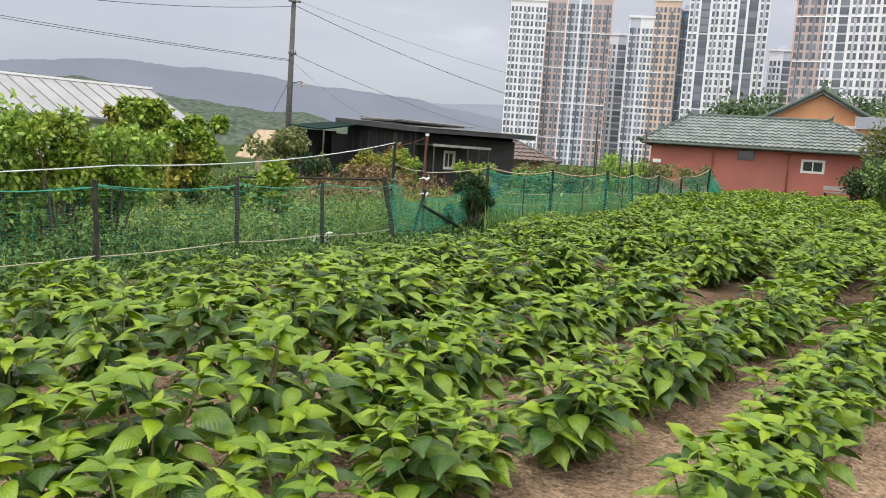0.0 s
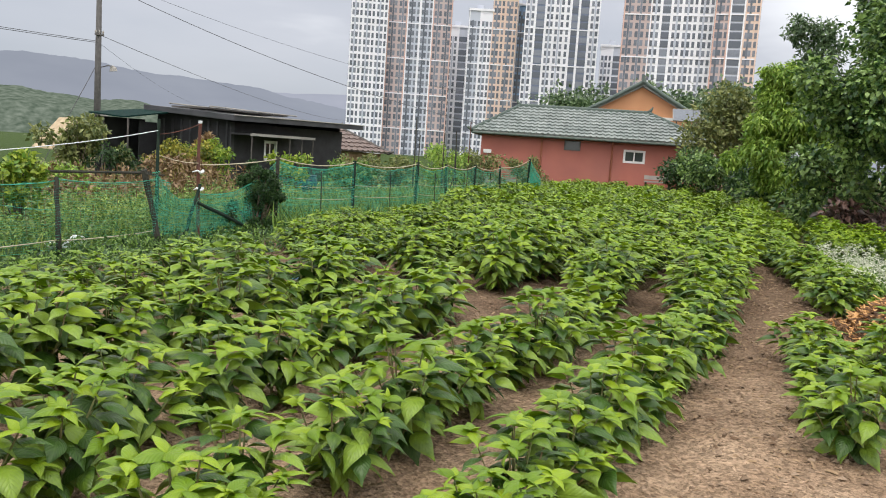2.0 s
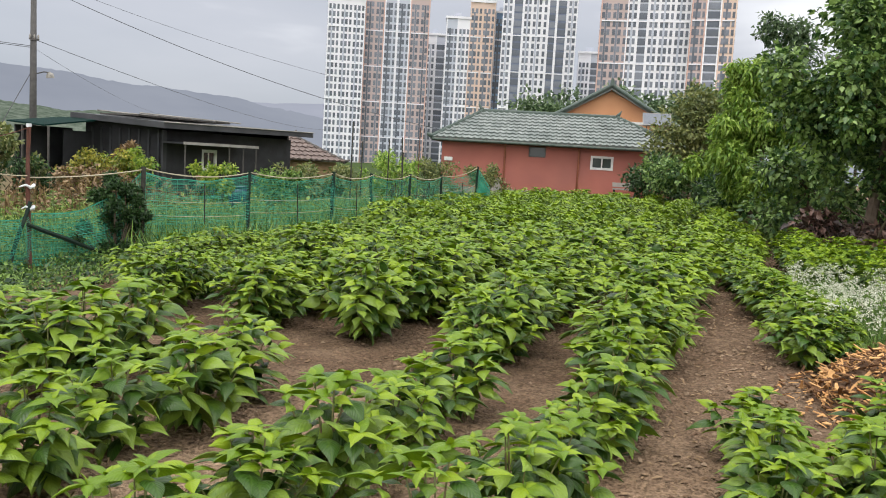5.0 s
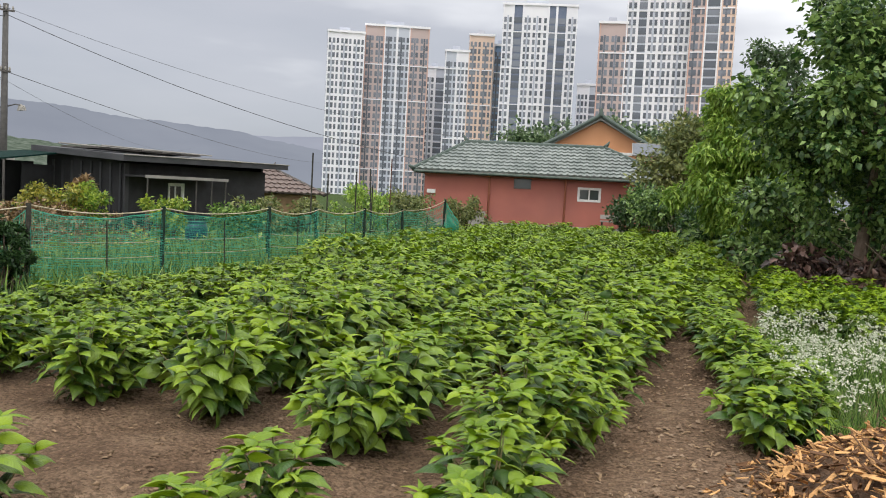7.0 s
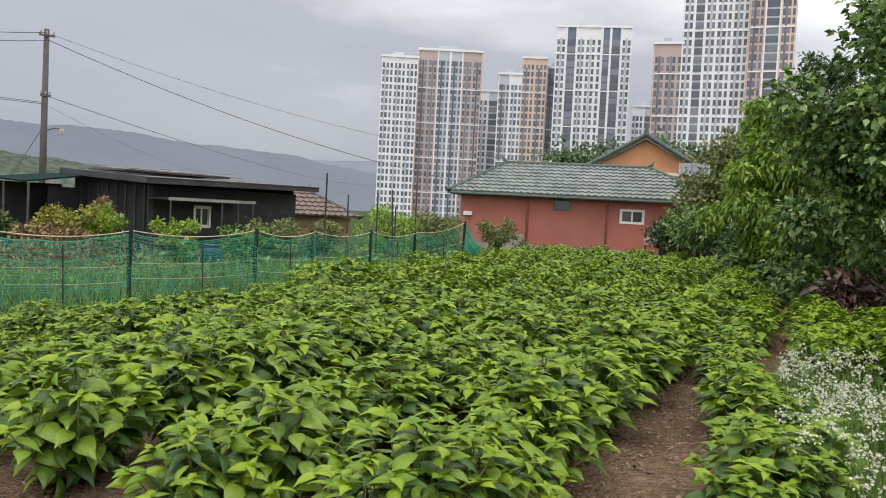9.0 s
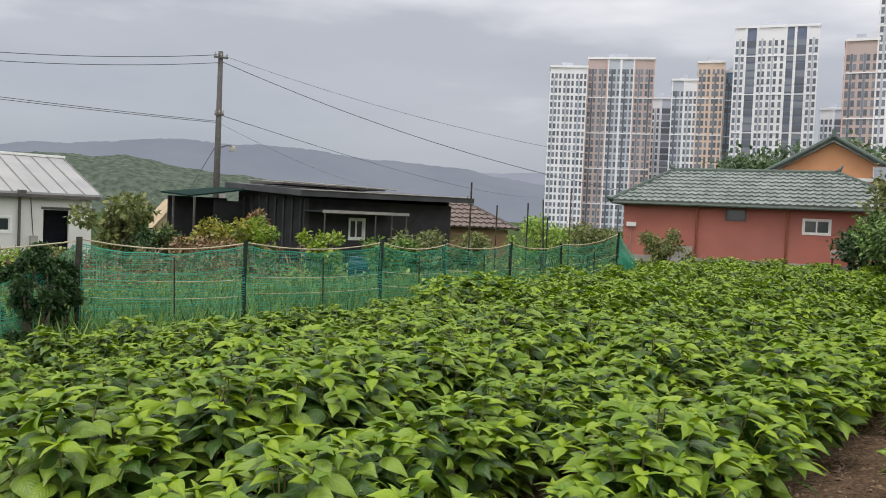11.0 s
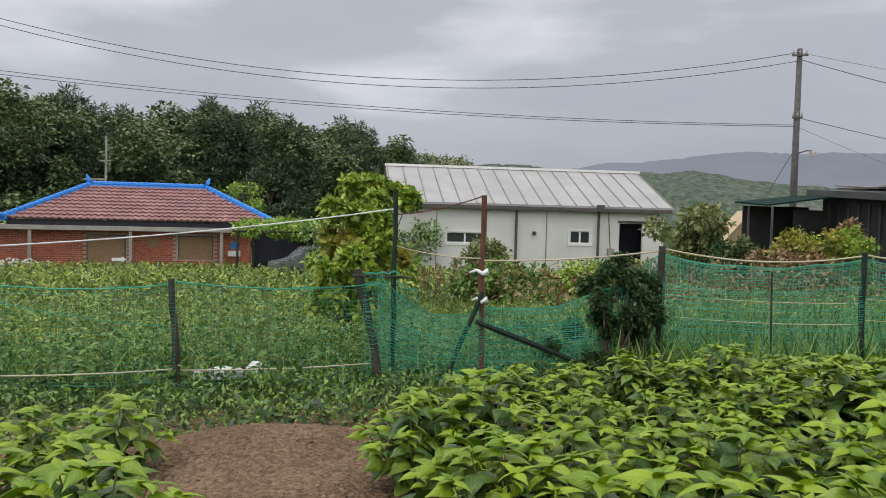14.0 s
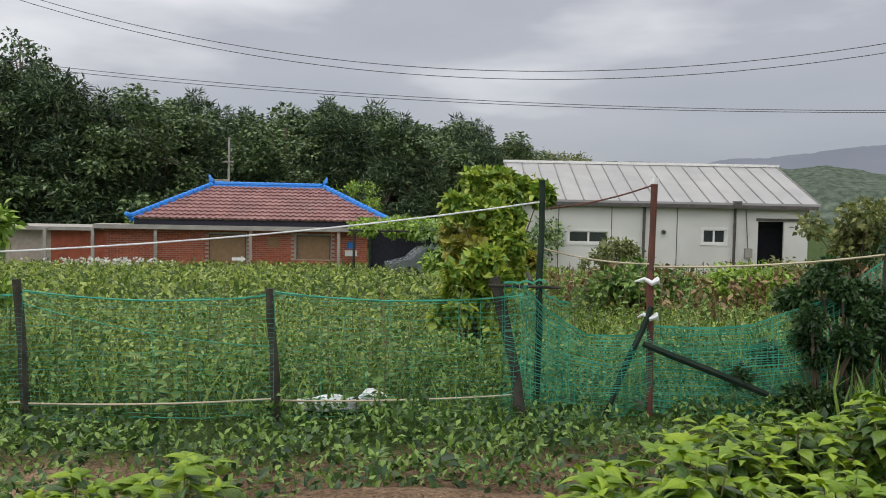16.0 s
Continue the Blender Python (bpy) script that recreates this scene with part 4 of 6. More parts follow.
def tower(x, y, ang, height, depth, bands, label, crown=0.9):
    """Bands across the front: (width, wall material, style); w: paired windows, g: full glazing, p: plain."""
    width = sum(b[0] for b in bands)
    m = pose(x, y, 0, 0, 0, ang) @ pose(-width / 2, 0, -6)
    t = thing("apartment_tower", m, label, "apartment tower", "apartment towers on the skyline")
    H = height + 6
    a = 0.0
    floors = int((H - 3) / 2.9)
    glazing = {}

    def pane(cx, z, w, h):
        """One window of the front, sharing its mesh with those of its size."""
        key = (round(w, 3), h)
        if key not in glazing:
            glazing[key] = Shape().box(-w / 2, -0.12, 0, w / 2, -0.02, h).mesh("window", T_GLASS)
        q = new("window", glazing[key])
        q.parent, q.location = t, (cx, 0, z)

    for w, mat, style in bands:
        part("wall", Shape().box(a, 0, 0, a + w - 0.001, depth, H), mat, t)
        n = max(2, round(w / 1.9))
        if style in "wg":
            for k in range(floors):
                z = 1.5 + 2.9 * k
                if style == "g":
                    pane(a + w / 2, z + 0.1, w - 0.7, 2.25)
                else:
                    for i in range(n):
                        pane(a + (i + 0.5) * w / n, z + 0.3, 1.04, 2.0)
            for q in (a, a + w - 0.45):
                part("pier", Shape().box(q, -0.4, 0, q + 0.45, -0.01, H), T_SALMON if mat is T_BROWN else mat if mat is T_ORANGE else T_WHITE, t)
        if style == "w":
            for i in range(1, n, 2):
                q = a + i * w / n
                part("mullion_band", Shape().box(q - 0.34, -0.06, 3, q + 0.34, -0.012, H - 4), T_GREY if mat is T_WHITE else T_GLASS, t)
        a += w
    for k in range(0, floors, 5):
        part("floor_band", Shape().box(0, -0.3, 0.7 + 2.9 * k, width, -0.015, 1.1 + 2.9 * k), T_WHITE, t)
    side = Shape()
    for k in range(floors):
        for i in range(int(depth / 4)):
            for xx in (-0.1, width + 0.02):
                side.box(xx, 1.2 + 4 * i, 2.1 + 2.9 * k, xx + 0.08, 3.2 + 4 * i, 3.6 + 2.9 * k)
    part("side_glazing", side, T_GLASS, t, kind="stuff")
    part("parapet", Shape().box(-0.3, -0.5, H, width + 0.3, 0.2, H + crown).box(-0.3, depth - 0.3, H, width + 0.3, depth + 0.3, H + crown).box(-0.3, 0.2, H, 0.2, depth - 0.3, H + crown).box(width - 0.2, 0.2, H, width + 0.3, depth - 0.3, H + crown), T_WHITE, t)
    part("roof_house", Shape().box(width * 0.3, depth * 0.3, H, width * 0.6, depth * 0.7, H + crown + 2.2), T_GREY, t)
    return t


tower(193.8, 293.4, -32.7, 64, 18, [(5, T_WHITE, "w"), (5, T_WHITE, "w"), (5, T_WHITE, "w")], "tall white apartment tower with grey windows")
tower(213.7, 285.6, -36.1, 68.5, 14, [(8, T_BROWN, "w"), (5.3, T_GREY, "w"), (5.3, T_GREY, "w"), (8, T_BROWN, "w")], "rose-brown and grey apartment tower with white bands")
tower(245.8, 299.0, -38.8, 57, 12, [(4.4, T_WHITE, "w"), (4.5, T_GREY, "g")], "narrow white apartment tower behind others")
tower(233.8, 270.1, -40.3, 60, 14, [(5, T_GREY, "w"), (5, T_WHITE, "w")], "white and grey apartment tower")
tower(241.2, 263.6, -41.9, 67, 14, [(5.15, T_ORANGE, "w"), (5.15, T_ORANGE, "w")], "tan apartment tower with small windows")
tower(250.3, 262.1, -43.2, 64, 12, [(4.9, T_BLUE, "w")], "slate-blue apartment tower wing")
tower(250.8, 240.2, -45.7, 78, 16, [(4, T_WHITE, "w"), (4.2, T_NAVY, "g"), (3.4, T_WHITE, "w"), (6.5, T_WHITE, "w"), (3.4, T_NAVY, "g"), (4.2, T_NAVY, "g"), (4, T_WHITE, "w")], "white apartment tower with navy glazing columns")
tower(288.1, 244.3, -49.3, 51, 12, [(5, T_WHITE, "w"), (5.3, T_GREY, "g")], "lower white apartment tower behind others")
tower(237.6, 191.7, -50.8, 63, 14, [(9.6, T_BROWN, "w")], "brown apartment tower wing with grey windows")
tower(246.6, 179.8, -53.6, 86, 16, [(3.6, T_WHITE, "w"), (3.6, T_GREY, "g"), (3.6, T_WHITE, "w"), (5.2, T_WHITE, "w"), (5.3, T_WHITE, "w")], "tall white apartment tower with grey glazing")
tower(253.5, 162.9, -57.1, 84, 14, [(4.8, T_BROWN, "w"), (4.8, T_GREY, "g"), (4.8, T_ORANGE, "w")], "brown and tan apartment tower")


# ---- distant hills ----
# Glowing backdrop colour: the haze is in the emission, not in the air.
def haze_glow(name, low, high, glow, grain=0.012):
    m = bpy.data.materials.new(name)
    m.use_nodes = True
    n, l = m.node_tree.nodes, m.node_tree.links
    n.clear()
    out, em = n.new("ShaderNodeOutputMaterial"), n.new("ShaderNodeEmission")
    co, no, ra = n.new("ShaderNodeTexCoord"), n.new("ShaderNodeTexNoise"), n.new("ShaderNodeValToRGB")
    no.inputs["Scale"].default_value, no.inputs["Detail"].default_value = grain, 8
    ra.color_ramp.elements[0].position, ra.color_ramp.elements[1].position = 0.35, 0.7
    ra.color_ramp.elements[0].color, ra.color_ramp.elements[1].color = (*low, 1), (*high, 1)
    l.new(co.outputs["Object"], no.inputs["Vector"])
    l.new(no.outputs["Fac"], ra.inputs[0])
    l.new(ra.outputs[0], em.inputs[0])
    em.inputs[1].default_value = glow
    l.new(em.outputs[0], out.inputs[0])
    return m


def ridge_line(name, dist, a0, a1, heights, mat, label, seed, rough=1.0):
    """A range of hills on an arc round the field; angles in degrees from +y towards +x."""
    n = 240
    V = []
    ks = np.linspace(0, len(heights) - 1, n)
    hs = np.interp(ks, np.arange(len(heights)), heights)
    for i in range(n):
        a = radians(a0 + (a1 - a0) * i / (n - 1))
        h = hs[i] + rough * (noise.fractal((i * 0.045, seed, 0), 1.0, 2.0, 5) * dist * 0.006 + noise.noise((i * 0.9, seed, 4)) * dist * 0.0012)
        for f, z in ((0.82, -8), (0.9, h * 0.55), (1.0, h), (1.05, -8)):
            V.append((dist * f * math.sin(a), dist * f * math.cos(a), z))
    F = []
    for i in range(n - 1):
        for k in range(3):
            p = 4 * i + k
            F.append((p, p + 4, p + 5, p + 1))
    ob = new(name, mesh_from(name, np.array(V), np.array(F), mat))
    tagged(ob, label, "hills", kind="structure")


# Tones that already hold the mist; the ridges glow by themselves.
HAZE_FAR = haze_glow("hazy_far_mountain", (0.33, 0.35, 0.42), (0.36, 0.38, 0.45), 0.8)
HAZE_MID = haze_glow("hazy_mountain", (0.27, 0.295, 0.355), (0.3, 0.325, 0.385), 0.75)
HAZE_NEAR = haze_glow("misty_wooded_hill", (0.085, 0.115, 0.085), (0.2, 0.235, 0.19), 0.85, 0.45)
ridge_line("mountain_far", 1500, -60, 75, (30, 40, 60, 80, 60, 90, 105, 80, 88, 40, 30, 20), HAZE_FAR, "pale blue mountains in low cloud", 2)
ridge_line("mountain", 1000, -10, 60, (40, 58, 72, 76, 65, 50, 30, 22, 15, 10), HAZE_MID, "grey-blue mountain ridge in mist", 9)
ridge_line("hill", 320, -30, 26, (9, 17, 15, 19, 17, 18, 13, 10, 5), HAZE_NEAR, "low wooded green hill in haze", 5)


# ---- trees ----
def crown(blobs, count, size, mat, seed, pattern=SMALL, faces=SMALL_F, ratio=0.62, hang=0.25):
    """Leaves spread through a crown of uneven clumps."""
    r = np.random.default_rng(seed)
    B, W, S = [], [], []
    weights = np.array([b[3] ** 2 for b in blobs])
    share = (count * weights / weights.sum()).astype(int)
    for (x, y, z, rad), k in zip(blobs, share):
        d = unit(r.normal(0, 1, (k, 3)))
        lump = 0.78 + 0.3 * np.sin(d[:, 0] * 5 + x * 7) * np.sin(d[:, 1] * 6 + y * 5) + 0.12 * np.sin(d[:, 2] * 9 + z)
        rr = rad * lump * (r.random(k) ** 0.32)
        p = np.array([x, y, z]) + d * rr[:, None] * np.array([1, 1, 0.85])
        B.append(p)
        W.append(d * 0.7 + r.normal(0, 0.55, (k, 3)) + [0, 0, -hang])
        S.append(r.uniform(0.7, 1.3, k) * size)
    S = np.concatenate(S)
    v, f = leaves(np.concatenate(B), np.concatenate(W), S, S * ratio, pattern, faces, 0.6, seed)
    return mesh_from("crown", v, f, mat)


def tree(name, m, trunk, blobs, count, size, mat, seed, label, group="", radius=0.14, limbs=99, **more):
    t = thing(name, m, label, "tree" if "tree" in name or "pine" in name else "shrub", group)
    s = Shape()
    for q in trunk:
        s.tube(q, [radius * (1 - 0.7 * i / (len(q) - 1)) for i in range(len(q))], 7)
    top = Vector(trunk[0][-1])
    for x, y, z, rad in blobs[:limbs]:
        e = Vector((x, y, z))
        f = Vector(trunk[0][len(trunk[0]) // 2]).lerp(top, 0.5)
        s.tube([f, f.lerp(e, 0.5) + Vector((0, 0, 0.1 * rad)), e], [radius * 0.4, radius * 0.25, 0.01], 5)
    part("trunk", s, BARK, t)
    part("crown", crown(blobs, count, size, mat, seed, **more), None, t)
    return t


def clumped(blobs, seed, parts=5):
    """Breaks each mass of a crown into smaller clumps."""
    r = np.random.default_rng(seed)
    out = []
    for x, y, z, rad in blobs:
        for _ in range(parts):
            d = r.normal(0, 1, 3)
            d = d / np.linalg.norm(d) * rad * r.uniform(0.35, 0.85)
            out.append((x + d[0], y + d[1], max(0.3, z + d[2] * 0.9), rad * r.uniform(0.3, 0.5)))
    return [(x, y, z, rad * 0.55) for x, y, z, rad in blobs] + out


def random_blobs(r, n, spread, z0, z1, rad):
    return [(r.normal(0, spread), r.normal(0, spread), r.uniform(z0, z1), rad * r.uniform(0.7, 1.25)) for _ in range(n)]


HILL_SPOTS = ((47.4, 42.6, 5.6), (49.8, 44.6, 6.2), (54.3, 39.8, 6.8), (58.6, 40.7, 7.6), (56.6, 36.6, 7.0), (60.5, 37.0, 7.6))


def build_trees():
    r = np.random.default_rng(3)
    # the big tree over the path's edge
    blobs = [(0, 0, 4.4, 1.8), (1.4, -1.2, 3.8, 1.7), (-0.9, 0.5, 3.2, 1.4), (0.2, -2.2, 3.0, 1.5), (2.0, 0.6, 4.8, 1.7), (-0.2, -0.8, 5.4, 1.5), (1.4, -2.6, 4.8, 1.7), 
             (0.0, -0.9, 2.2, 1.2), (2.6, -1.4, 2.6, 1.4), (-0.2, -2.0, 1.9, 0.9), (1.4, -1.6, 1.7, 1.0), (0.9, -2.6, 1.6, 0.9), (0.3, -0.4, 1.8, 0.9), (1.0, 0.2, 2.0, 1.0), (-0.5, 0.7, 2.3, 1.0), (1.4, 0.6, 2.6, 1.3), (2.4, 1.6, 3.4, 1.5), (0.4, -3.4, 4.0, 1.6), (1.0, -3.4, 2.4, 1.3), (-0.7, -0.8, 2.6, 1.0), (-0.6, -2.6, 2.2, 0.9)]
    tree("broadleaf_tree", pose(19.3, 8.0, 0), [[(0, 0, 0), (0.05, 0.1, 0.9), (0.1, 0, 2.2), (0.2, -0.2, 4.2)], [(0.5, -0.7, 0), (0.7, -0.9, 1.2), (1.2, -1.2, 3.2)]], clumped(blobs, 5, 7), 60000, 0.13, TREE_LEAF, 4, "large leafy green tree beside the field path", limbs=len(blobs), pattern=FOLDED, faces=FOLDED_F, ratio=0.7)
    blobs = [(0, 0, 2.9, 1.2), (-0.7, 0.4, 2.1, 1.0), (0.6, -0.3, 3.4, 1.0), (0.3, 0.7, 4.0, 0.9), (0.9, -0.7, 2.2, 1.1), (0.7, -0.5, 1.3, 0.9), (-0.2, -0.1, 1.4, 0.8)]
    tree("fruit_tree", pose(22.5, 12.2, 0), [[(0, 0, 0), (0, 0.05, 1), (0.1, 0, 2.6)]], clumped(blobs, 6), 22000, 0.17, TREE_BRIGHT, 8, "bright green fruit tree beside the path", radius=0.09, limbs=len(blobs), pattern=FOLDED, faces=FOLDED_F, ratio=0.34, hang=0.8)
    tree("olive_brown_tree", pose(33.8, 21.6, 0), [[(0, 0, 0), (0, 0.05, 1.4), (0.1, 0, 3)]], [(0, 0, 3.4, 1.6), (-0.8, 0.5, 2.7, 1.3), (0.9, -0.6, 3.9, 1.4), (0.2, 0, 4.4, 1.2), (1.4, -1.2, 2.6, 1.4)], 5000, 0.2, TREE_BROWN, 12, "olive-brown leafy tree beside the red house")
    for k in range(7):
        a = r.uniform(0, 6)
        tree("garden_tree", pose(28 + 4.0 * k * 0.9, 10.5 + 1.1 * k + r.normal(0, 0.8), 0, 0, 0, 57 * a), [[(0, 0, 0), (0, 0, 1.5), (0.1, 0.1, 4)]], random_blobs(r, 7, 1.5, 2.0, 6.2 + 0.7 * k, 1.9), 3500, 0.28, TREE_LEAF, 20 + k, "tall leafy green tree behind the garden", "trees behind the garden")
    blobs = random_blobs(np.random.default_rng(90), 11, 1.7, 3.0, 8.6, 1.8)
    # Greyer leaf chosen so the colour carries the haze on this tree.
    tree("tall_garden_tree", pose(39.6, 20.1, 0), [[(0, 0, 0), (0, 0.1, 3), (0.2, 0, 7.4)]], clumped(blobs, 9, 4), 14000, 0.2, HILL_LEAF, 33, "tall grey-green tree standing behind the garden", limbs=9, pattern=FOLDED, faces=FOLDED_F)
    # bushes at the far end of the path
    for k, (x, y, z, q) in enumerate(((29.2, 20.2, 1.9, 1.2), (27.9, 17.6, 1.7, 1.3), (26.6, 15.6, 1.4, 1.1), (24.0, 13.2, 1.3, 1.0))):
        tree("leafy_bush", pose(x, y, 0), [[(0, 0, 0), (0, 0, z * 0.7)]], random_blobs(r, 6, 0.45 * q, 0.8, z, 0.62 * q), 3000, 0.14, TREE_LEAF if k % 2 else WEED_DARK, 60 + k, "dense dark green bush at the end of the path", "bushes by the red house", radius=0.05)
    for k, (x, y, z, q) in enumerate(((20.6, 9.9, 1.9, 1.2), (22.5, 9.2, 1.6, 1.4), (21.0, 6.2, 1.4, 1.2), (24.8, 11.2, 1.7, 1.4), (23.6, 7.4, 2.2, 1.6))):
        tree("leafy_bush", pose(x, y, 0), [[(0, 0, 0), (0, 0, z * 0.7)]], random_blobs(r, 7, 0.5 * q, 0.4, z, 0.6 * q), 2600, 0.14, TREE_LEAF, 70 + k, "leafy green bush beneath the tree", "bushes under the tree", radius=0.05)
    # wooded hillock behind the orange house
    for k, (x, y, z) in enumerate(HILL_SPOTS):
        tree("hill_tree", pose(x, y, 0), [[(0, 0, 0), (0, 0, 3), (0, 0, 5)]], random_blobs(r, 8, 1.7, 3.0, z, 1.7), 3000, 0.35, HILL_LEAF, 180 + k, "rounded green tree rising behind the tiled roof", "trees behind the houses")
    for k in range(3, 11):
        tree("hill_tree", pose(52 + 5.5 * k, 58 - 6.2 * k + r.normal(0, 1.5), 0, 0, 0, 40 * k), [[(0, 0, 0), (0, 0, 4), (0, 0, 7)]], random_blobs(r, 7, 2.2, 3.5, 7.6, 2.3), 2600, 0.5, HILL_LEAF, 80 + k, "rounded green tree rising behind the tiled roof", "trees behind the houses")


build_trees()


def build_forest():
    r = np.random.default_rng(11)
    kinds = []
    for k in range(5):
        pine = k < 3
        if pine:                            # whorls of flat needle clumps round a straight trunk
            blobs = []
            for i in range(9):
                n, reach = 6 - i // 3, 3.2 - 0.26 * i
                for q in range(n):
                    a = math.tau * (q + r.uniform(-0.25, 0.25)) / n + i * 1.1
                    blobs.append((reach * math.cos(a) * r.uniform(0.5, 0.95), reach * math.sin(a) * r.uniform(0.5, 0.95), 2.2 + 1.08 * i + r.normal(0, 0.2), 0.42 * reach + 0.3))
            blobs.append((0, 0, 11.9, 0.6))
            look_of = dict(count=18000, size=0.42, mat=FOREST, ratio=0.2, hang=-0.15)
        else:
            blobs = clumped(random_blobs(r, 11, 2.0, 2.5, 10.5, 2.4), 300 + k, 5)
            look_of = dict(count=13000, size=0.27, mat=WOOD_LEAF, pattern=FOLDED, faces=FOLDED_F)
        t = tree("pine_tree" if pine else "forest_tree", pose(-60 + 8 * k, 82 + 3 * k, -2.2, 0, 0, 31 * k), [[(0, 0, 0), (0.1, 0, 5), (0, 0.1, 10.5)]], blobs, seed=100 + k,
                 label="dark green pine on the wooded slope" if pine else "mid-green broadleaf tree on the wooded slope", group="forest trees", radius=0.2, limbs=24 if pine else 8, **look_of)
        kinds.append(t)
    spots = []
    for row, (dist, n, z) in enumerate(((70, 26, -3.4), (78, 28, -2.6), (86, 28, -1.8))):
        for k in range(n):
            a = -66 + 49.5 * (k + r.uniform(-0.3, 0.3)) / n
            spots.append((a, dist + r.normal(0, 1.5), z))
    for i, (a, dist, z) in enumerate(spots):
        s = r.uniform(0.95, 1.15) * (1.0 + 0.28 * min(1, max(0, (-38 - a) / 20)) - 0.14 * min(1, max(0, (a + 26) / 9)))
        x, y = 6.9 + dist * math.sin(radians(a)), 6.0 + dist * math.cos(radians(a))
        copy_thing(kinds[i % 5], pose(x, y, z, 0, 0, r.uniform(0, 360)) @ Matrix.Diagonal((1.4 * s, 1.4 * s, s, 1)))


build_forest()


def bright_wood():
    r = np.random.default_rng(17)
    for k, (a, d) in enumerate(((-50.5, 78), (-47.6, 80))):
        blobs = [(r.normal(0, 1.3), r.normal(0, 1.3), r.uniform(9, 18.5), r.uniform(0.9, 1.6)) for _ in range(13)]
        tree("tall_tree", pose(6.9 + d * math.sin(radians(a)), 6 + d * math.cos(radians(a)), -2.2), [[(0, 0, 0), (0.2, 0, 9), (0, 0, 17)]], blobs, 900, 0.42, FOREST, 150 + k, "tall thin-crowned tree standing above the wood", "tall trees", radius=0.2)
    for k, a in enumerate((-15.6, -14.2, -12.9, -11.6)):
        d = 92 + 3 * k
        tree("pale_tree", pose(6.9 + d * math.sin(radians(a)), 6 + d * math.cos(radians(a)), -2.0), [[(0, 0, 0), (0, 0, 3), (0, 0, 6)]], random_blobs(r, 9, 1.7, 3.0, 10.6 - 0.7 * k, 1.8), 6000, 0.34, TREE_BROWN, 140 + k, "pale olive tree at the edge of the wood", "pale trees", radius=0.2)


bright_wood()


# ---- fence, nets and ropes ----
def net_panel(a, b, z0, z1, sag, gap=0.028, width=0.006, drop=(0.0, 0.0), seed=0, sparse=1.6):
    """Netting hung between two posts, as flat threads; drop lowers the top edge at each end."""
    r = np.random.default_rng(seed)
    a, b = np.array(a), np.array(b)
    length = float(np.linalg.norm(b - a))
    side = np.array([-(b - a)[1], (b - a)[0]]) / length
    V, F = [], []

    def point(f, g):
        top = z1 - drop[0] * (1 - f) - drop[1] * f - sag * 4 * f * (1 - f)
        p = a + (b - a) * f + side * (0.06 * math.sin(f * 5 + seed) * math.sin(g * 3.0))
        ground = float(land(p[0], p[1]))
        z = ground + z0 + (top - z0) * g + 0.012 * math.sin(f * 17 + g * 9 + seed)
        return p[0], p[1], z

    rows = int((z1 - z0) / gap)
    seg = max(6, int(length / 0.22))
    for j in range(rows + 1):
        g = min(1.0, max(0.0, j / rows + r.normal(0, 0.006)))
        w = width * (2.4 if j in (0, rows) else r.uniform(0.6, 1.2))
        for k in range(seg + 1):
            x, y, z = point(k / seg, g)
            V += [(x, y, z - w / 2), (x, y, z + w / 2)]
            if k:
                n = len(V)
                F.append((n - 4, n - 2, n - 1, n - 3))
    cols = int(length / (gap * sparse))
    e = (b - a) / length
    for j in range(cols + 1):
        f = j / cols
        w = width * r.uniform(0.4, 0.9)
        for k in range(5):
            x, y, z = point(f, k / 4)
            V += [(x - e[0] * w / 2, y - e[1] * w / 2, z), (x + e[0] * w / 2, y + e[1] * w / 2, z)]
            if k:
                n = len(V)
                F.append((n - 4, n - 2, n - 1, n - 3))
    return mesh_from("net", np.array(V), np.array(F), NET)


def hang(a, b, sag, n=14):
    a, b = Vector(a), Vector(b)
    return [a.lerp(b, k / n) - Vector((0, 0, sag * 4 * (k / n) * (1 - k / n))) for k in range(n + 1)]


def on_field(u, v, z=0.0):
    x, y = field(u, v)
    return (float(x), float(y), float(land(x, y)) + z)


def rough_post(foot, head, r0=0.035, sides=7, seed=1):
    q = np.random.default_rng(seed)
    foot, head = Vector(foot), Vector(head)
    pts = [foot.lerp(head, k / 5) + Vector((q.normal(0, 0.006), q.normal(0, 0.006), 0)) for k in range(6)]
    return Shape().tube(pts, [r0 * q.uniform(0.85, 1.12) for _ in pts], sides)


FAR_POSTS = [(7.76, 12.66), (9.63, 13.3), (11.73, 14.2), (13.06, 14.85), (14.83, 15.95), (16.42, 16.75), (18.51, 17.82)]


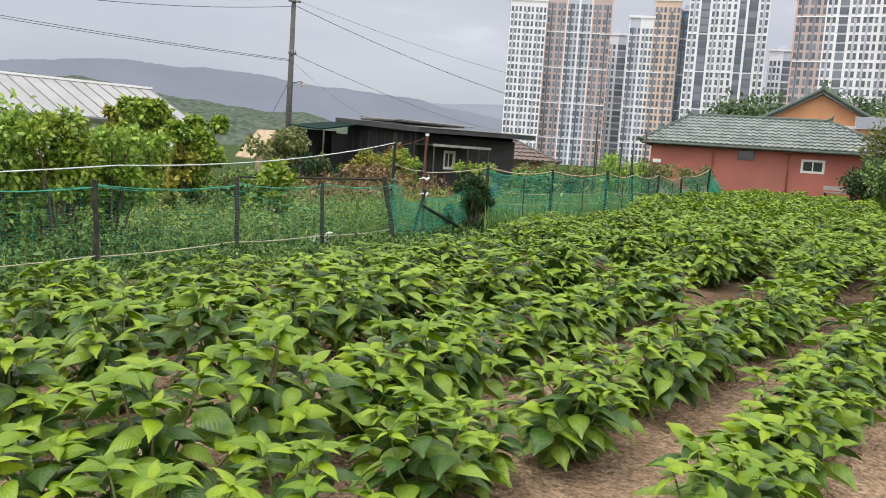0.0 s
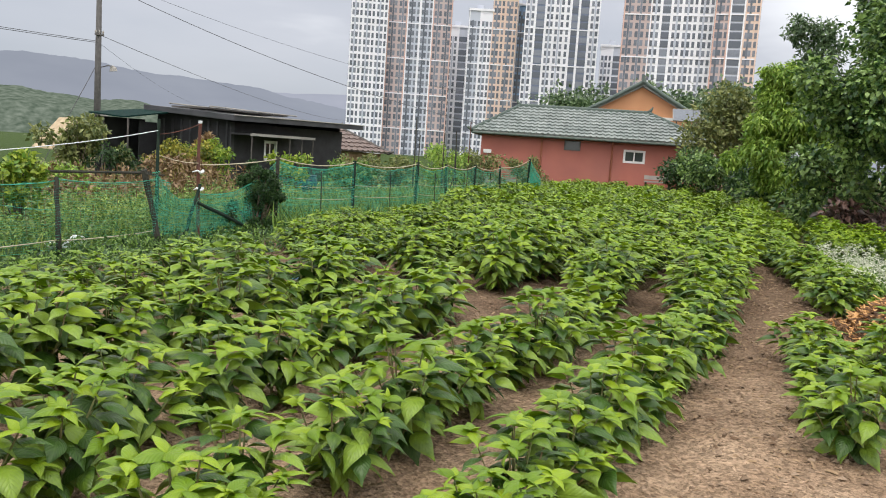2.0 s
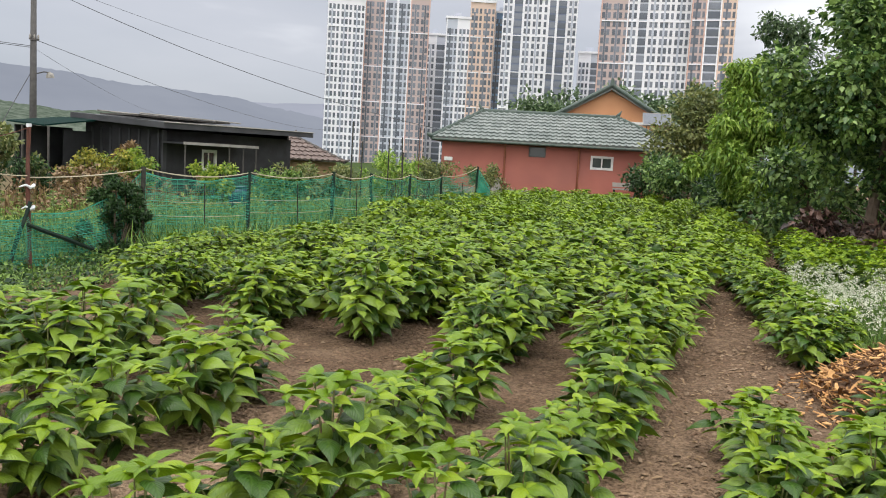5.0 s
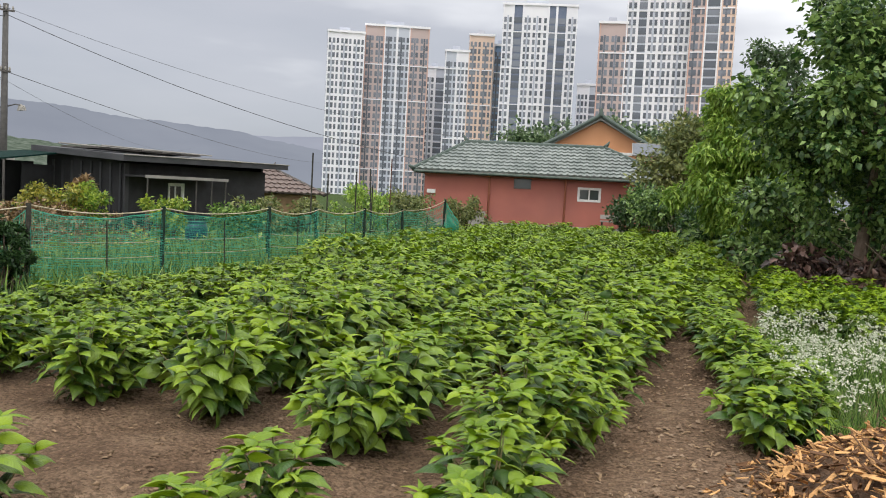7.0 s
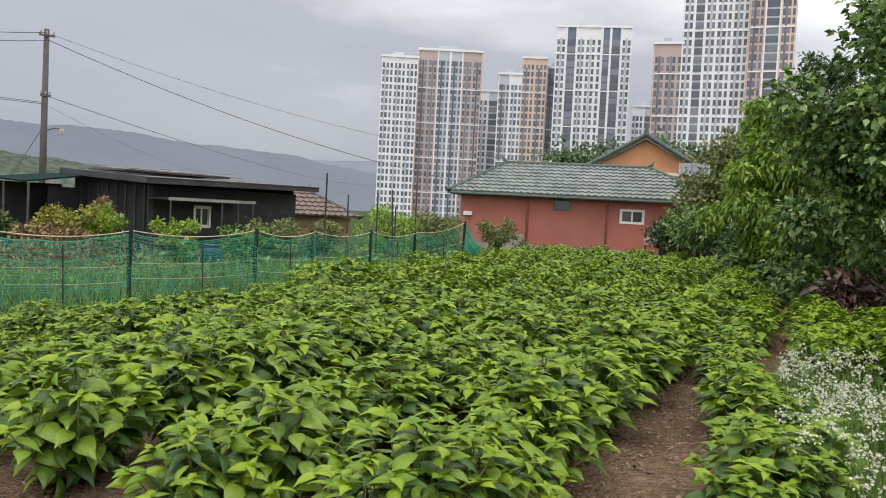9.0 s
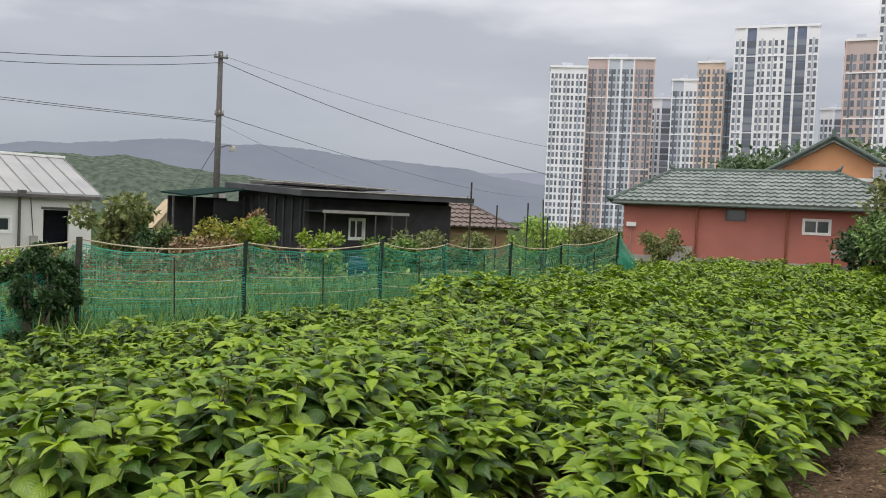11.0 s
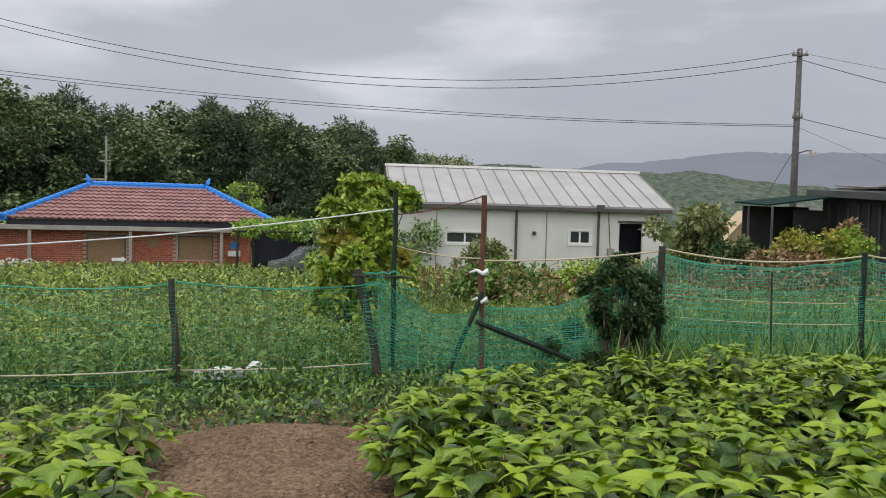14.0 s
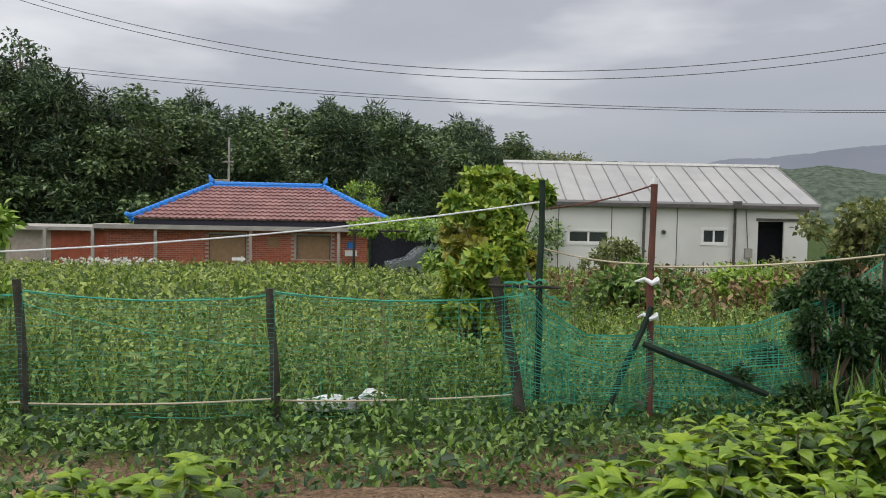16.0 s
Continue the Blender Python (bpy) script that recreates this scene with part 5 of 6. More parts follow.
def far_fence():
    f = thing("net_fence", pose(0, 0, 0), "green net fence on dark posts with a pale top rope", "fence")
    tops = (1.22, 1.2, 1.22, 1.2, 1.2, 1.18, 1.42)
    for k, ((x, y), h) in enumerate(zip(FAR_POSTS, tops)):
        g = float(land(x, y))
        lean = 0.05 if k in (3, 5) else 0.0
        part("post", rough_post((x + lean, y, g - 0.1), (x - lean, y, g + h), 0.032 if k < 3 else 0.029, 7, k), STEEL_GREEN if k else POST, f, "dark green post")
    for k in range(len(FAR_POSTS) - 1):
        a, b = FAR_POSTS[k], FAR_POSTS[k + 1]
        part("net", net_panel(a, b, 0.05, min(tops[k], tops[k + 1]) - 0.06 + (0.2 if k == 5 else 0), 0.10, 0.021, 0.006, (0.0, 0.0) if k < 5 else (0.2, 0.0), 30 + k), None, f, "green nylon net", kind="stuff")
        za, zb = float(land(*a)) + tops[k] - 0.02, float(land(*b)) + tops[k + 1] - 0.03
        part("rope", Shape().tube(hang((*a, za), (*b, zb), 0.09), 0.0085, 5), ROPE, f, "pale twisted rope")
        for q in (0.42, 0.62):
            part("wire", Shape().tube(hang((*a, za - q), (*b, zb - q - 0.03), 0.03), 0.0035, 4), ROPE, f)
        mx, my = (a[0] + b[0]) / 2 + 0.1, (a[1] + b[1]) / 2
        part("thin_stake", Shape().tube([(mx, my, float(land(mx, my)) - 0.05), (mx - 0.03, my, float(land(mx, my)) + 1.0)], 0.009, 5), POST, f)
    x, y = FAR_POSTS[-1]
    for k in range(5):                        # the bunched end of the net
        a = (x + 0.05 * k, y + 0.02 * k)
        part("net_end", net_panel(a, (x + 0.35 + 0.06 * k, y - 0.15 + 0.05 * k), 0.05, 1.38 - 0.12 * k, 0.02, 0.03, 0.012, (0.0, 0.5), 60 + k), None, f, kind="stuff")
    for k, (x, y, z) in enumerate(((16.04, 20.07, 2.4), (17.99, 22.43, 1.95), (18.7, 22.04, 2.05), (19.03, 21.84, 2.15), (20.73, 23.13, 2.55), (19.6, 22.5, 1.7))):
        s = new("garden_stake", Shape().tube([(x + (0.12 if k == 3 else 0), y, float(land(x, y)) - 0.05), (x, y, z)], 0.02, 6).mesh("garden_stake", RUST if k == 4 else POST))
        tagged(s, "thin dark stake standing in the vegetable garden", "stake", "garden stakes")


NEAR_POSTS = [(-9.9, 7.25), (-8.1, 7.22), (-6.2, 7.28), (-4.28, 7.25), (-2.2, 7.4), (-0.66, 7.33)]


def near_fence():
    f = thing("net_fence", pose(0, 0, 0), "thin green net on weathered wooden posts among weeds", "fence")
    for k, (u, v) in enumerate(NEAR_POSTS):
        a = on_field(u + 0.035, v, -0.1)
        b = on_field(u - 0.035, v, (0.93, 0.93, 0.93, 0.93, 0.95, 0.9)[k])
        part("post", rough_post(a, b, 0.029, 7, 80 + k), POST, f, "weathered grey wooden post")
    ends = NEAR_POSTS + [(1.0, 7.3)]
    for k in range(len(ends) - 1):
        a, b = field(*ends[k]), field(*ends[k + 1])
        part("net", net_panel(a, b, 0.06, 0.87, 0.05, 0.03, 0.0026, (0, 0), 90 + k, 5.0), None, f, "thin green nylon net", kind="stuff")
        part("rope", Shape().tube(hang(on_field(*ends[k], 0.88), on_field(*ends[k + 1], 0.86), 0.05), 0.005, 5), NET, f, "green top cord")
        part("wire", Shape().tube(hang(on_field(*ends[k], 0.17), on_field(*ends[k + 1], 0.18), 0.02), 0.007, 5), ROPE, f, "pale cord")
        if k == 4:
            part("wire", Shape().tube(hang(on_field(*ends[k], 0.8), on_field(*ends[k + 1], 0.52), 0.05), 0.003, 5), NET, f)


def gate():
    g = thing("net_gate", pose(0, 0, 0), "gate of leaning poles hung with torn green net", "gate")
    x, y, z = on_field(1.95, 7.33)
    part("rusty_pole", rough_post((x, y, z - 0.1), (x - 0.01, y, z + 1.66), 0.024, 7, 3), RUST, g, "rusty red-brown steel pole")
    part("upper_wrap", Shape().tube([(x - 0.01, y, z + 1.64), (x - 0.01, y, z + 1.68)], 0.03, 8), WHITE_CLOTH, g, "white wrapped top")
    for k, q in enumerate((0.95, 0.7)):
        part("tie", Shape().tube([(x - 0.12 + 0.03 * k, y - 0.03, z + q), (x - 0.05, y - 0.05, z + q + 0.025), (x, y - 0.045, z + q - 0.005), (x + 0.035, y - 0.04, z + q + 0.02), (x + 0.05, y, z + q - 0.02)], [0.006, 0.014, 0.02, 0.026, 0.005], 7), WHITE_CLOTH, g, "white plastic tie")
    px, py, pz = on_field(1.15, 7.42)
    part("green_pole", rough_post((px, py, pz - 0.1), (px, py, pz + 1.65), 0.022, 7, 5), STEEL_GREEN, g, "dark green steel pole")
    qx, qy, qz = on_field(0.95, 7.28)
    part("old_post", rough_post((qx + 0.1, qy, qz - 0.1), (qx - 0.16, qy, qz + 0.98), 0.04, 7, 6), POST, g, "old leaning wooden post")
    part("cross_rail", Shape().tube([on_field(0.75, 7.28, 0.93), on_field(1.3, 7.42, 0.9)], 0.012, 6), POST, g)
    # the A-shaped brace by the rusty pole
    part("brace", rough_post(on_field(1.62, 7.3, 0.0), on_field(1.93, 7.3, 0.78), 0.024, 6, 8), STEEL_GREEN, g)
    part("brace", rough_post(on_field(1.88, 7.28, 0.52), on_field(2.95, 7.1, 0.1), 0.026, 6, 9), STEEL_GREEN, g)
    A, B, C, D = field(1.0, 7.3), field(1.15, 7.42), field(1.95, 7.33), np.array(FAR_POSTS[0])
    part("net", net_panel(A, C, 0.0, 0.95, 0.2, 0.024, 0.0058, (0.02, 0.3), 120), None, g, "sagging green net", kind="stuff")
    part("net", net_panel(C, D, 0.02, 1.15, 0.2, 0.024, 0.006, (0.5, 0.0), 121), None, g, "sagging green net", kind="stuff")
    part("net", net_panel(B, field(1.35, 7.35), 0.0, 0.9, 0.02, 0.034, 0.006, (0.0, 0.1), 122), None, g, "bunched green net", kind="stuff")
    part("net_fold", net_panel(field(0.85, 7.26), field(1.2, 7.4), 0.0, 0.95, 0.0, 0.034, 0.006, (0, 0), 123), None, g, kind="stuff")
    part("rope", Shape().tube(hang((px, py, pz + 1.18), (x, y, z + 1.08), 0.03), 0.006, 5), ROPE, g)
    part("rope", Shape().tube(hang((x, y, z + 1.06), (*FAR_POSTS[0], 1.18), 0.03), 0.008, 5), ROPE, g, "pale rope")
    part("top_cord", Shape().tube(hang((px, py, pz + 1.45), (x, y, z + 1.64), 0.03), 0.006, 5), RUST, g)
    part("long_rope", Shape().tube(hang((px, py, pz + 1.5), on_field(-4.0, 7.3, 1.07), 0.1) + hang(on_field(-4.0, 7.3, 1.07), on_field(-12.0, 7.0, 1.0), 0.12)[1:], 0.0055, 5), WHITE_CLOTH, g, "long white rope")
    part("rail", rough_post((4.25, 16.0, 0.66), (5.4, 11.75, 0.93), 0.022, 6, 10), POST, g, "dark horizontal pole")


far_fence()
near_fence()
gate()


# ---- weeds and garden plants ----
def weeds(name, spots, n, size, tall, mat, label, seed, pattern=SMALL, faces=SMALL_F, ratio=0.5):
    """Leaves of rough herbage over stretches (u0, u1, v0, v1), in clumps of uneven height."""
    r = np.random.default_rng(seed)
    B, S = [], []
    area = sum((b - a) * (d - c) for a, b, c, d in spots)
    for a, b, c, d in spots:
        k = int(n * (b - a) * (d - c) / area)
        u, v = r.uniform(a, b, k), r.uniform(c, d, k)
        x = ORIGIN[0] + u * AU[0] + v * AV[0]
        y = ORIGIN[1] + u * AU[1] + v * AV[1]
        c = 0.5 + 0.3 * np.sin(u * 2.3 + 1.7 * np.sin(v * 1.9)) * np.cos(v * 2.7 + np.sin(u * 1.3)) + 0.3 * np.sin(u * 6.1 + 2 * np.sin(v * 2.2)) * np.cos(v * 5.3 + 1.5 * np.sin(u * 1.7))
        c = np.clip(c + r.normal(0, 0.08, k), 0, 1.2)
        keep = r.random(k) < 0.14 + 0.9 * c
        x, y, c, k = x[keep], y[keep], c[keep], int(keep.sum())
        h = tall * (0.15 + 1.05 * c)
        B.append(np.stack([x, y, land(x, y) + h * r.random(k) ** 0.7], -1))
        S.append(r.uniform(0.6, 1.4, k) * size)
    B, S = np.concatenate(B), np.concatenate(S)
    W = r.normal(0, 0.7, B.shape) + [0, 0, 0.35]
    v, f = leaves(B, W, S, S * ratio, pattern, faces, 0.5, seed)
    return tagged(new(name, mesh_from(name, v, f, mat)), label, "weeds", kind="stuff")


GRASS_BLADE = np.array([(0, 0.5, 0), (0, -0.5, 0), (0.55, 0.32, 0.02), (0.55, -0.32, 0.02), (1, 0, -0.2)])
GRASS_F = np.array([(0, 1, 3), (0, 3, 2), (2, 3, 4)])


def grass(name, spots, n, size, mat, label, seed):
    r = np.random.default_rng(seed)
    B = []
    area = sum((b - a) * (d - c) for a, b, c, d in spots)
    for a, b, c, d in spots:
        k = int(n * (b - a) * (d - c) / area)
        u, v = r.uniform(a, b, k), r.uniform(c, d, k)
        x, y = ORIGIN[0] + u * AU[0] + v * AV[0], ORIGIN[1] + u * AU[1] + v * AV[1]
        B.append(np.stack([x, y, land(x, y) - 0.01], -1))
    B = np.concatenate(B)
    k = len(B)
    W = np.stack([r.normal(0, 0.4, k), r.normal(0, 0.4, k), np.ones(k)], -1)
    S = r.uniform(0.5, 1.4, k) * size
    v, f = leaves(B, W, S, S * 0.06, GRASS_BLADE, GRASS_F, 0.9, seed)
    return tagged(new(name, mesh_from(name, v, f, mat)), label, "grass", kind="stuff")


weeds("fence_weeds", [(-10, 3.4, 7.55, 9.0)], 36000, 0.045, 0.42, WEED, "lush green weeds growing through the net fence", 1)
weeds("verge_weeds", [(-10, -0.9, 5.6, 7.6), (-0.9, 3.4, 5.75, 7.6)], 32000, 0.05, 0.17, WEED, "low green weeds between the crop and the fence", 9)
weeds("dark_weeds", [(-10, -0.9, 5.55, 7.4), (-0.9, 3.0, 5.7, 7.4)], 6000, 0.065, 0.17, WEED_DARK, "dark green low weeds at the foot of the fence", 2, FOLDED, FOLDED_F, 0.6)
weeds("meadow_weeds", [(-9, 12, 8.6, 16)], 80000, 0.06, 0.3, MEADOW, "rough green meadow weeds behind the fence", 3)
weeds("meadow_herbs", [(-9, 12, 8.2, 16)], 9000, 0.085, 0.36, WEED, "clumps of darker green herbs in the meadow", 7, FOLDED, FOLDED_F, 0.5)
weeds("path_weeds", [(6.5, 14, -6.5, -1.3), (14, 26, -6.5, -1.75)], 20000, 0.12, 0.45, WEED, "green weeds and low bushes beside the path", 8)
weeds("far_weeds", [(-16, 14, 16, 44), (12, 30, 6.2, 22)], 50000, 0.16, 0.36, MEADOW, "rough green meadow stretching to the houses", 4)
grass("meadow_grass", [(-8, 10, 7.5, 13)], 8000, 0.26, MEADOW, "long green grass behind the fence", 5)
grass("fence_grass", [(3, 16, 5.9, 9.5)], 14000, 0.42, WEED, "pale green grass along the net fence", 6)


def tall_weeds():
    """Single upright weeds with paired leaves, scattered along the fence."""
    r = np.random.default_rng(61)
    B, W, S = [], [], []
    stalks = Shape()
    for k in range(170):
        u, v = (r.uniform(-9, 0.6), r.uniform(7.5, 11.0)) if k < 120 else (r.uniform(0, 9), r.uniform(8, 12))
        x, y, z = on_field(u, v)
        h = r.uniform(0.4, 0.85)
        stalks.tube([(x, y, z), (x + r.normal(0, 0.04), y + r.normal(0, 0.04), z + h)], 0.005, 4)
        for i in range(9):
            for q in range(3):
                a = r.uniform(0, 6.28)
                B.append((x, y, z + h * (0.2 + 0.8 * i / 8)))
                W.append((math.cos(a), math.sin(a), r.uniform(-0.3, 0.6)))
                S.append(0.1 * (1.15 - 0.6 * i / 8) * r.uniform(0.7, 1.2))
    S = np.array(S)
    ob = tagged(new("tall_weeds", stalks.mesh("tall_weeds", STEM)), "tall leafy weeds standing behind the net", "weeds", kind="stuff")
    part("weed_leaves", mesh_from("weed_leaves", *leaves(np.array(B), np.array(W), S, S * 0.5, BROAD, BROAD_F, 0.4, 62), VINE_GREEN), None, ob, kind="stuff")


VINE_GREEN = leaf_material("tall_weed_leaf", (0.08, 0.16, 0.03), (0.22, 0.33, 0.08))
tall_weeds()


def shrub(name, x, y, height, spread, n, size, mat, label, seed, group="", pattern=SMALL, faces=SMALL_F, low=0.25, ratio=0.6):
    r = np.random.default_rng(seed)
    t = thing(name, pose(x, y, float(land(x, y))), label, "shrub", group)
    blobs = [(r.normal(0, spread * 0.42), r.normal(0, spread * 0.42), r.uniform(low, 0.88) * height, spread * r.uniform(0.24, 0.42)) for _ in range(20)]
    for q in blobs:
        part("woody_stem", Shape().tube([(q[0] * 0.15, q[1] * 0.15, 0), (q[0] * 0.5, q[1] * 0.5, q[2] * 0.55), (q[0], q[1], q[2] + 0.1)], [0.02, 0.013, 0.006], 5), BARK, t)
    part("leaves", crown(blobs, n, size, mat, seed, pattern, faces, ratio), None, t)
    return t


shrub("vine_shrub", 3.55, 16.9, 2.2, 0.6, 11000, 0.1, VINE, "yellow-green climbing shrub behind the net gate", 21, low=0.04, pattern=BROAD, faces=BROAD_F, ratio=0.7)
shrub("vine_shrub", 2.9, 18.8, 2.6, 0.7, 9000, 0.11, VINE, "tangled yellow-green climbing shrub in the garden", 28, low=0.04, pattern=BROAD, faces=BROAD_F, ratio=0.7)
shrub("yellowing_vine", 2.35, 20.2, 2.5, 0.65, 5000, 0.12, YELLOW, "yellowing climbing shrub in the garden", 29, low=0.04, pattern=BROAD, faces=BROAD_F, ratio=0.7)
shrub("yellowing_vine", 3.2, 16.7, 1.5, 0.4, 1500, 0.12, YELLOW, "yellowing leaves of a climbing vine", 22, low=0.04, pattern=BROAD, faces=BROAD_F, ratio=0.7)
shrub("trailing_vine", 4.25, 13.9, 1.35, 0.42, 2600, 0.1, VINE, "yellow-green vine trailing behind the net gate", 27, low=0.05, pattern=FOLDED, faces=FOLDED_F, ratio=0.7)
shrub("dark_creeper", 7.32, 12.47, 1.0, 0.32, 7000, 0.042, WEED_DARK, "dark green creeper overgrowing the net fence", 23, low=0.06)
shrub("dark_creeper", 7.54, 12.58, 1.22, 0.3, 7500, 0.042, WEED_DARK, "dark green creeper climbing the fence post", 24, low=0.06)
GARDEN = (
    ("garden_shrub", 9.2, 29.0, 2.4, 1.2, TREE_BROWN, "grey-green shrub beside the white building"),
    ("garden_shrub", 10.3, 28.2, 1.5, 1.0, WEED_DARK, "dark green garden shrub"),
    ("yellow_shrub", 11.4, 26.2, 1.7, 0.95, YELLOW, "yellowing leafy garden shrub"),
    ("yellow_shrub", 12.3, 25.8, 1.8, 0.6, VINE, "yellow-green leafy garden shrub"),
    ("reddish_shrub", 11.0, 25.2, 1.1, 0.9, DRY, "reddish-brown drying garden plant"),
    ("sapling", 13.4, 22.4, 1.35, 0.55, VINE, "bright green feathery sapling"),
    ("sapling", 12.6, 27.0, 2.0, 0.5, DRY, "tall reddish-leaved sapling by the shed"),
    ("garden_shrub", 14.8, 21.6, 1.1, 0.8, WEED, "green garden shrub before the shed"),
    ("garden_shrub", 16.0, 22.4, 1.25, 0.9, TREE_BROWN, "green garden shrub before the shed"),
    ("garden_shrub", 17.6, 23.2, 1.3, 0.9, TREE_BROWN, "green garden shrub before the shed"),
    ("garden_shrub", 20.7, 24.2, 1.8, 1.1, TREE_BRIGHT, "olive green bushy garden shrub"),
    ("garden_shrub", 22.6, 25.0, 1.6, 1.1, TREE_BROWN, "olive bushy garden shrub"),
    ("wall_shrub", 26.8, 26.4, 1.5, 0.8, TREE_BROWN, "thin shrub against the red wall"),
    ("garden_shrub", 0.1, 10.5, 1.75, 0.9, TREE_BRIGHT, "tall green climbing plants behind the fence"),
    ("garden_shrub", -0.7, 9.9, 1.8, 0.9, TREE_BRIGHT, "tall green climbing plants behind the fence"),
    ("climbing_bean", 0.7, 10.0, 1.7, 0.5, VINE, "yellow-green climbing beans on canes behind the fence"),
    ("climbing_bean", 1.25, 10.3, 1.6, 0.5, TREE_BRIGHT, "green climbing beans on canes behind the fence"),
    ("garden_shrub", 5.2, 19.5, 0.85, 0.9, WEED, "green shrub in the garden"),
    ("garden_shrub", 6.8, 22.0, 0.8, 1.0, TREE_BRIGHT, "green shrub in the garden"),
    ("garden_shrub", 7.8, 25.5, 0.8, 1.0, TREE_BROWN, "olive shrub in the garden"),
    ("garden_shrub", 3.4, 27.6, 1.5, 0.65, TREE_BROWN, "orange-tinged bush before the white building"),
    ("garden_shrub", 1.6, 25.8, 0.9, 1.0, VINE, "yellow-green shrubs before the white building"),
    ("garden_shrub", -3.0, 32.6, 1.0, 1.2, TREE_BRIGHT, "green climber over a low carport"),
    ("garden_shrub", -1.2, 31.6, 1.9, 1.8, TREE_LEAF, "green bushes between the houses"),
    ("garden_shrub", -2.6, 38.5, 3.2, 2.2, TREE_LEAF, "tall bush between the houses"),
    ("garden_shrub", -24.5, 43.5, 2.7, 1.5, TREE_BRIGHT, "pale green bush behind the brick house"),
    ("garden_shrub", -15.6, 50.5, 5.0, 1.5, TREE_BRIGHT, "bright green tree behind the blue-edged roof"),
)
for k, (n, x, y, h, sp, mat, label) in enumerate(GARDEN):
    shrub(n, x, y, h, sp, 4500 if y < 12 else 2200, 0.075 if y < 12 else 0.11 if h < 1.9 and y < 30 else 0.18, mat, label, 200 + k, "garden shrubs")


def dried_crop():
    r = np.random.default_rng(50)
    B, W, n = [], [], 0
    stalks = Shape()
    for row in range(4):
        for k in range(36):
            u, v = 4.3 + 0.27 * k + r.normal(0, 0.05), 12.6 + 1.5 * row
            x, y, z = on_field(u, v)
            h = r.uniform(0.55, 0.95)
            stalks.tube([(x, y, z), (x + r.normal(0, 0.03), y, z + h)], 0.008, 4)
            for i in range(16):
                B.append((x + r.normal(0, 0.05), y + r.normal(0, 0.05), z + h * r.uniform(0.25, 1.0)))
                W.append((r.normal(0, 0.6), r.normal(0, 0.6), r.uniform(-1.2, 0.2)))
    ob = tagged(new("dried_crop", stalks.mesh("dried_crop", DRY)), "rows of brown dried stalks before the white building", "crop", kind="stuff")
    v, f = leaves(np.array(B), np.array(W), r.uniform(0.1, 0.2, len(B)), 0.06, SMALL, SMALL_F, 0.6, 51)
    part("dry_leaves", mesh_from("dry_leaves", v, f, DRY), None, ob, kind="stuff")


dried_crop()


# ---- pole, cables ----
def utility_pole():
    x, y = 14.42, 44.79
    g = float(land(x, y))
    p = thing("utility_pole", pose(x, y, g), "tall grey utility pole with a street lamp arm", "utility pole")
    H = 9.1 - g
    part("shaft", Shape().tube([(0, 0, -0.3), (0, 0, H)], [0.19, 0.12], 10), POLE_GREY, p, smooth=True)
    for z, w in ((H - 0.35, 0.34), (H - 3.1, 0.22)):
        part("crossarm", Shape().box(-w, -0.17, z, w, -0.1, z + 0.08), DARK_TRIM, p)
        for q in (-w * 0.8, 0, w * 0.8):
            part("insulator", Shape().tube([(q, -0.13, z + 0.08), (q, -0.13, z + 0.17), (q, -0.13, z + 0.26)], [0.035, 0.05, 0.025], 8), CONCRETE, p)
    lamp = part("lamp_arm", Shape().tube([(0.1, 0, 5.55), (0.45, -0.1, 5.68), (0.75, -0.12, 5.66)], 0.03, 6), POLE_GREY, p)
    part("lamp_head", Shape().tube([(0.62, -0.12, 5.66), (0.7, -0.12, 5.58), (0.72, -0.12, 5.42)], [0.08, 0.17, 0.2], 8), CONCRETE, lamp, "small grey lamp head")
    part("junction_box", Shape().box(0.1, -0.3, 2.85, 0.42, -0.05, 3.3), CONCRETE, p)
    part("guy_wire", Shape().tube([(-0.1, 0, 5.6), (-3.4, -2.2, 0.0)], 0.018, 5), CABLE, p)


def cable(a, b, sag, r=0.016):
    c = new("overhead_cable", Shape().tube(hang(a, b, sag, 40), r, 5).mesh("overhead_cable", CABLE))
    tagged(c, "thin dark overhead cable strung from the utility pole", "cable", "overhead cables")


utility_pole()
for dz in (0.0, 0.38):
    cable((14.4, 44.7, 8.55 + dz), (-34.76, 33.57, 14.0 + dz * 0.7), 3.83)
for dz in (0.0, 0.22):
    cable((14.3, 44.7, 5.65 + dz * 0.3), (-37.2, 33.0, 9.1 + dz), 1.04, 0.014)
cable((14.5, 44.7, 8.59), (66.4, 36.7, 4.77), 3.66)
cable((14.5, 44.7, 8.9), (66.4, 38.7, 7.2), 3.0, 0.009)
cable((14.5, 44.7, 6.02), (83.3, 129.2, 5.6), 0.95)
cable((14.5, 44.7, 5.6), (60, 129.2, 6.5), 1.6, 0.008)


def small_pole():
    g = -2.0
    p = thing("power_pole", pose(-27.9, 55.4, g), "pale slim power pole before the dark forest", "utility pole")
    part("shaft", Shape().tube([(0, 0, 0), (0, 0, 8.0)], [0.11, 0.07], 8), CONCRETE, p)
    part("crossarm", Shape().box(-1.6, -0.12, 4.95, 0.1, -0.04, 5.08), CONCRETE, p)
    part("crossarm", Shape().box(-0.42, -0.12, 6.25, 0.42, -0.04, 6.36), CONCRETE, p)
    part("brace", Shape().tube([(-0.8, -0.1, 4.95), (0, -0.1, 4.3)], 0.03, 5), CONCRETE, p)


small_pole()


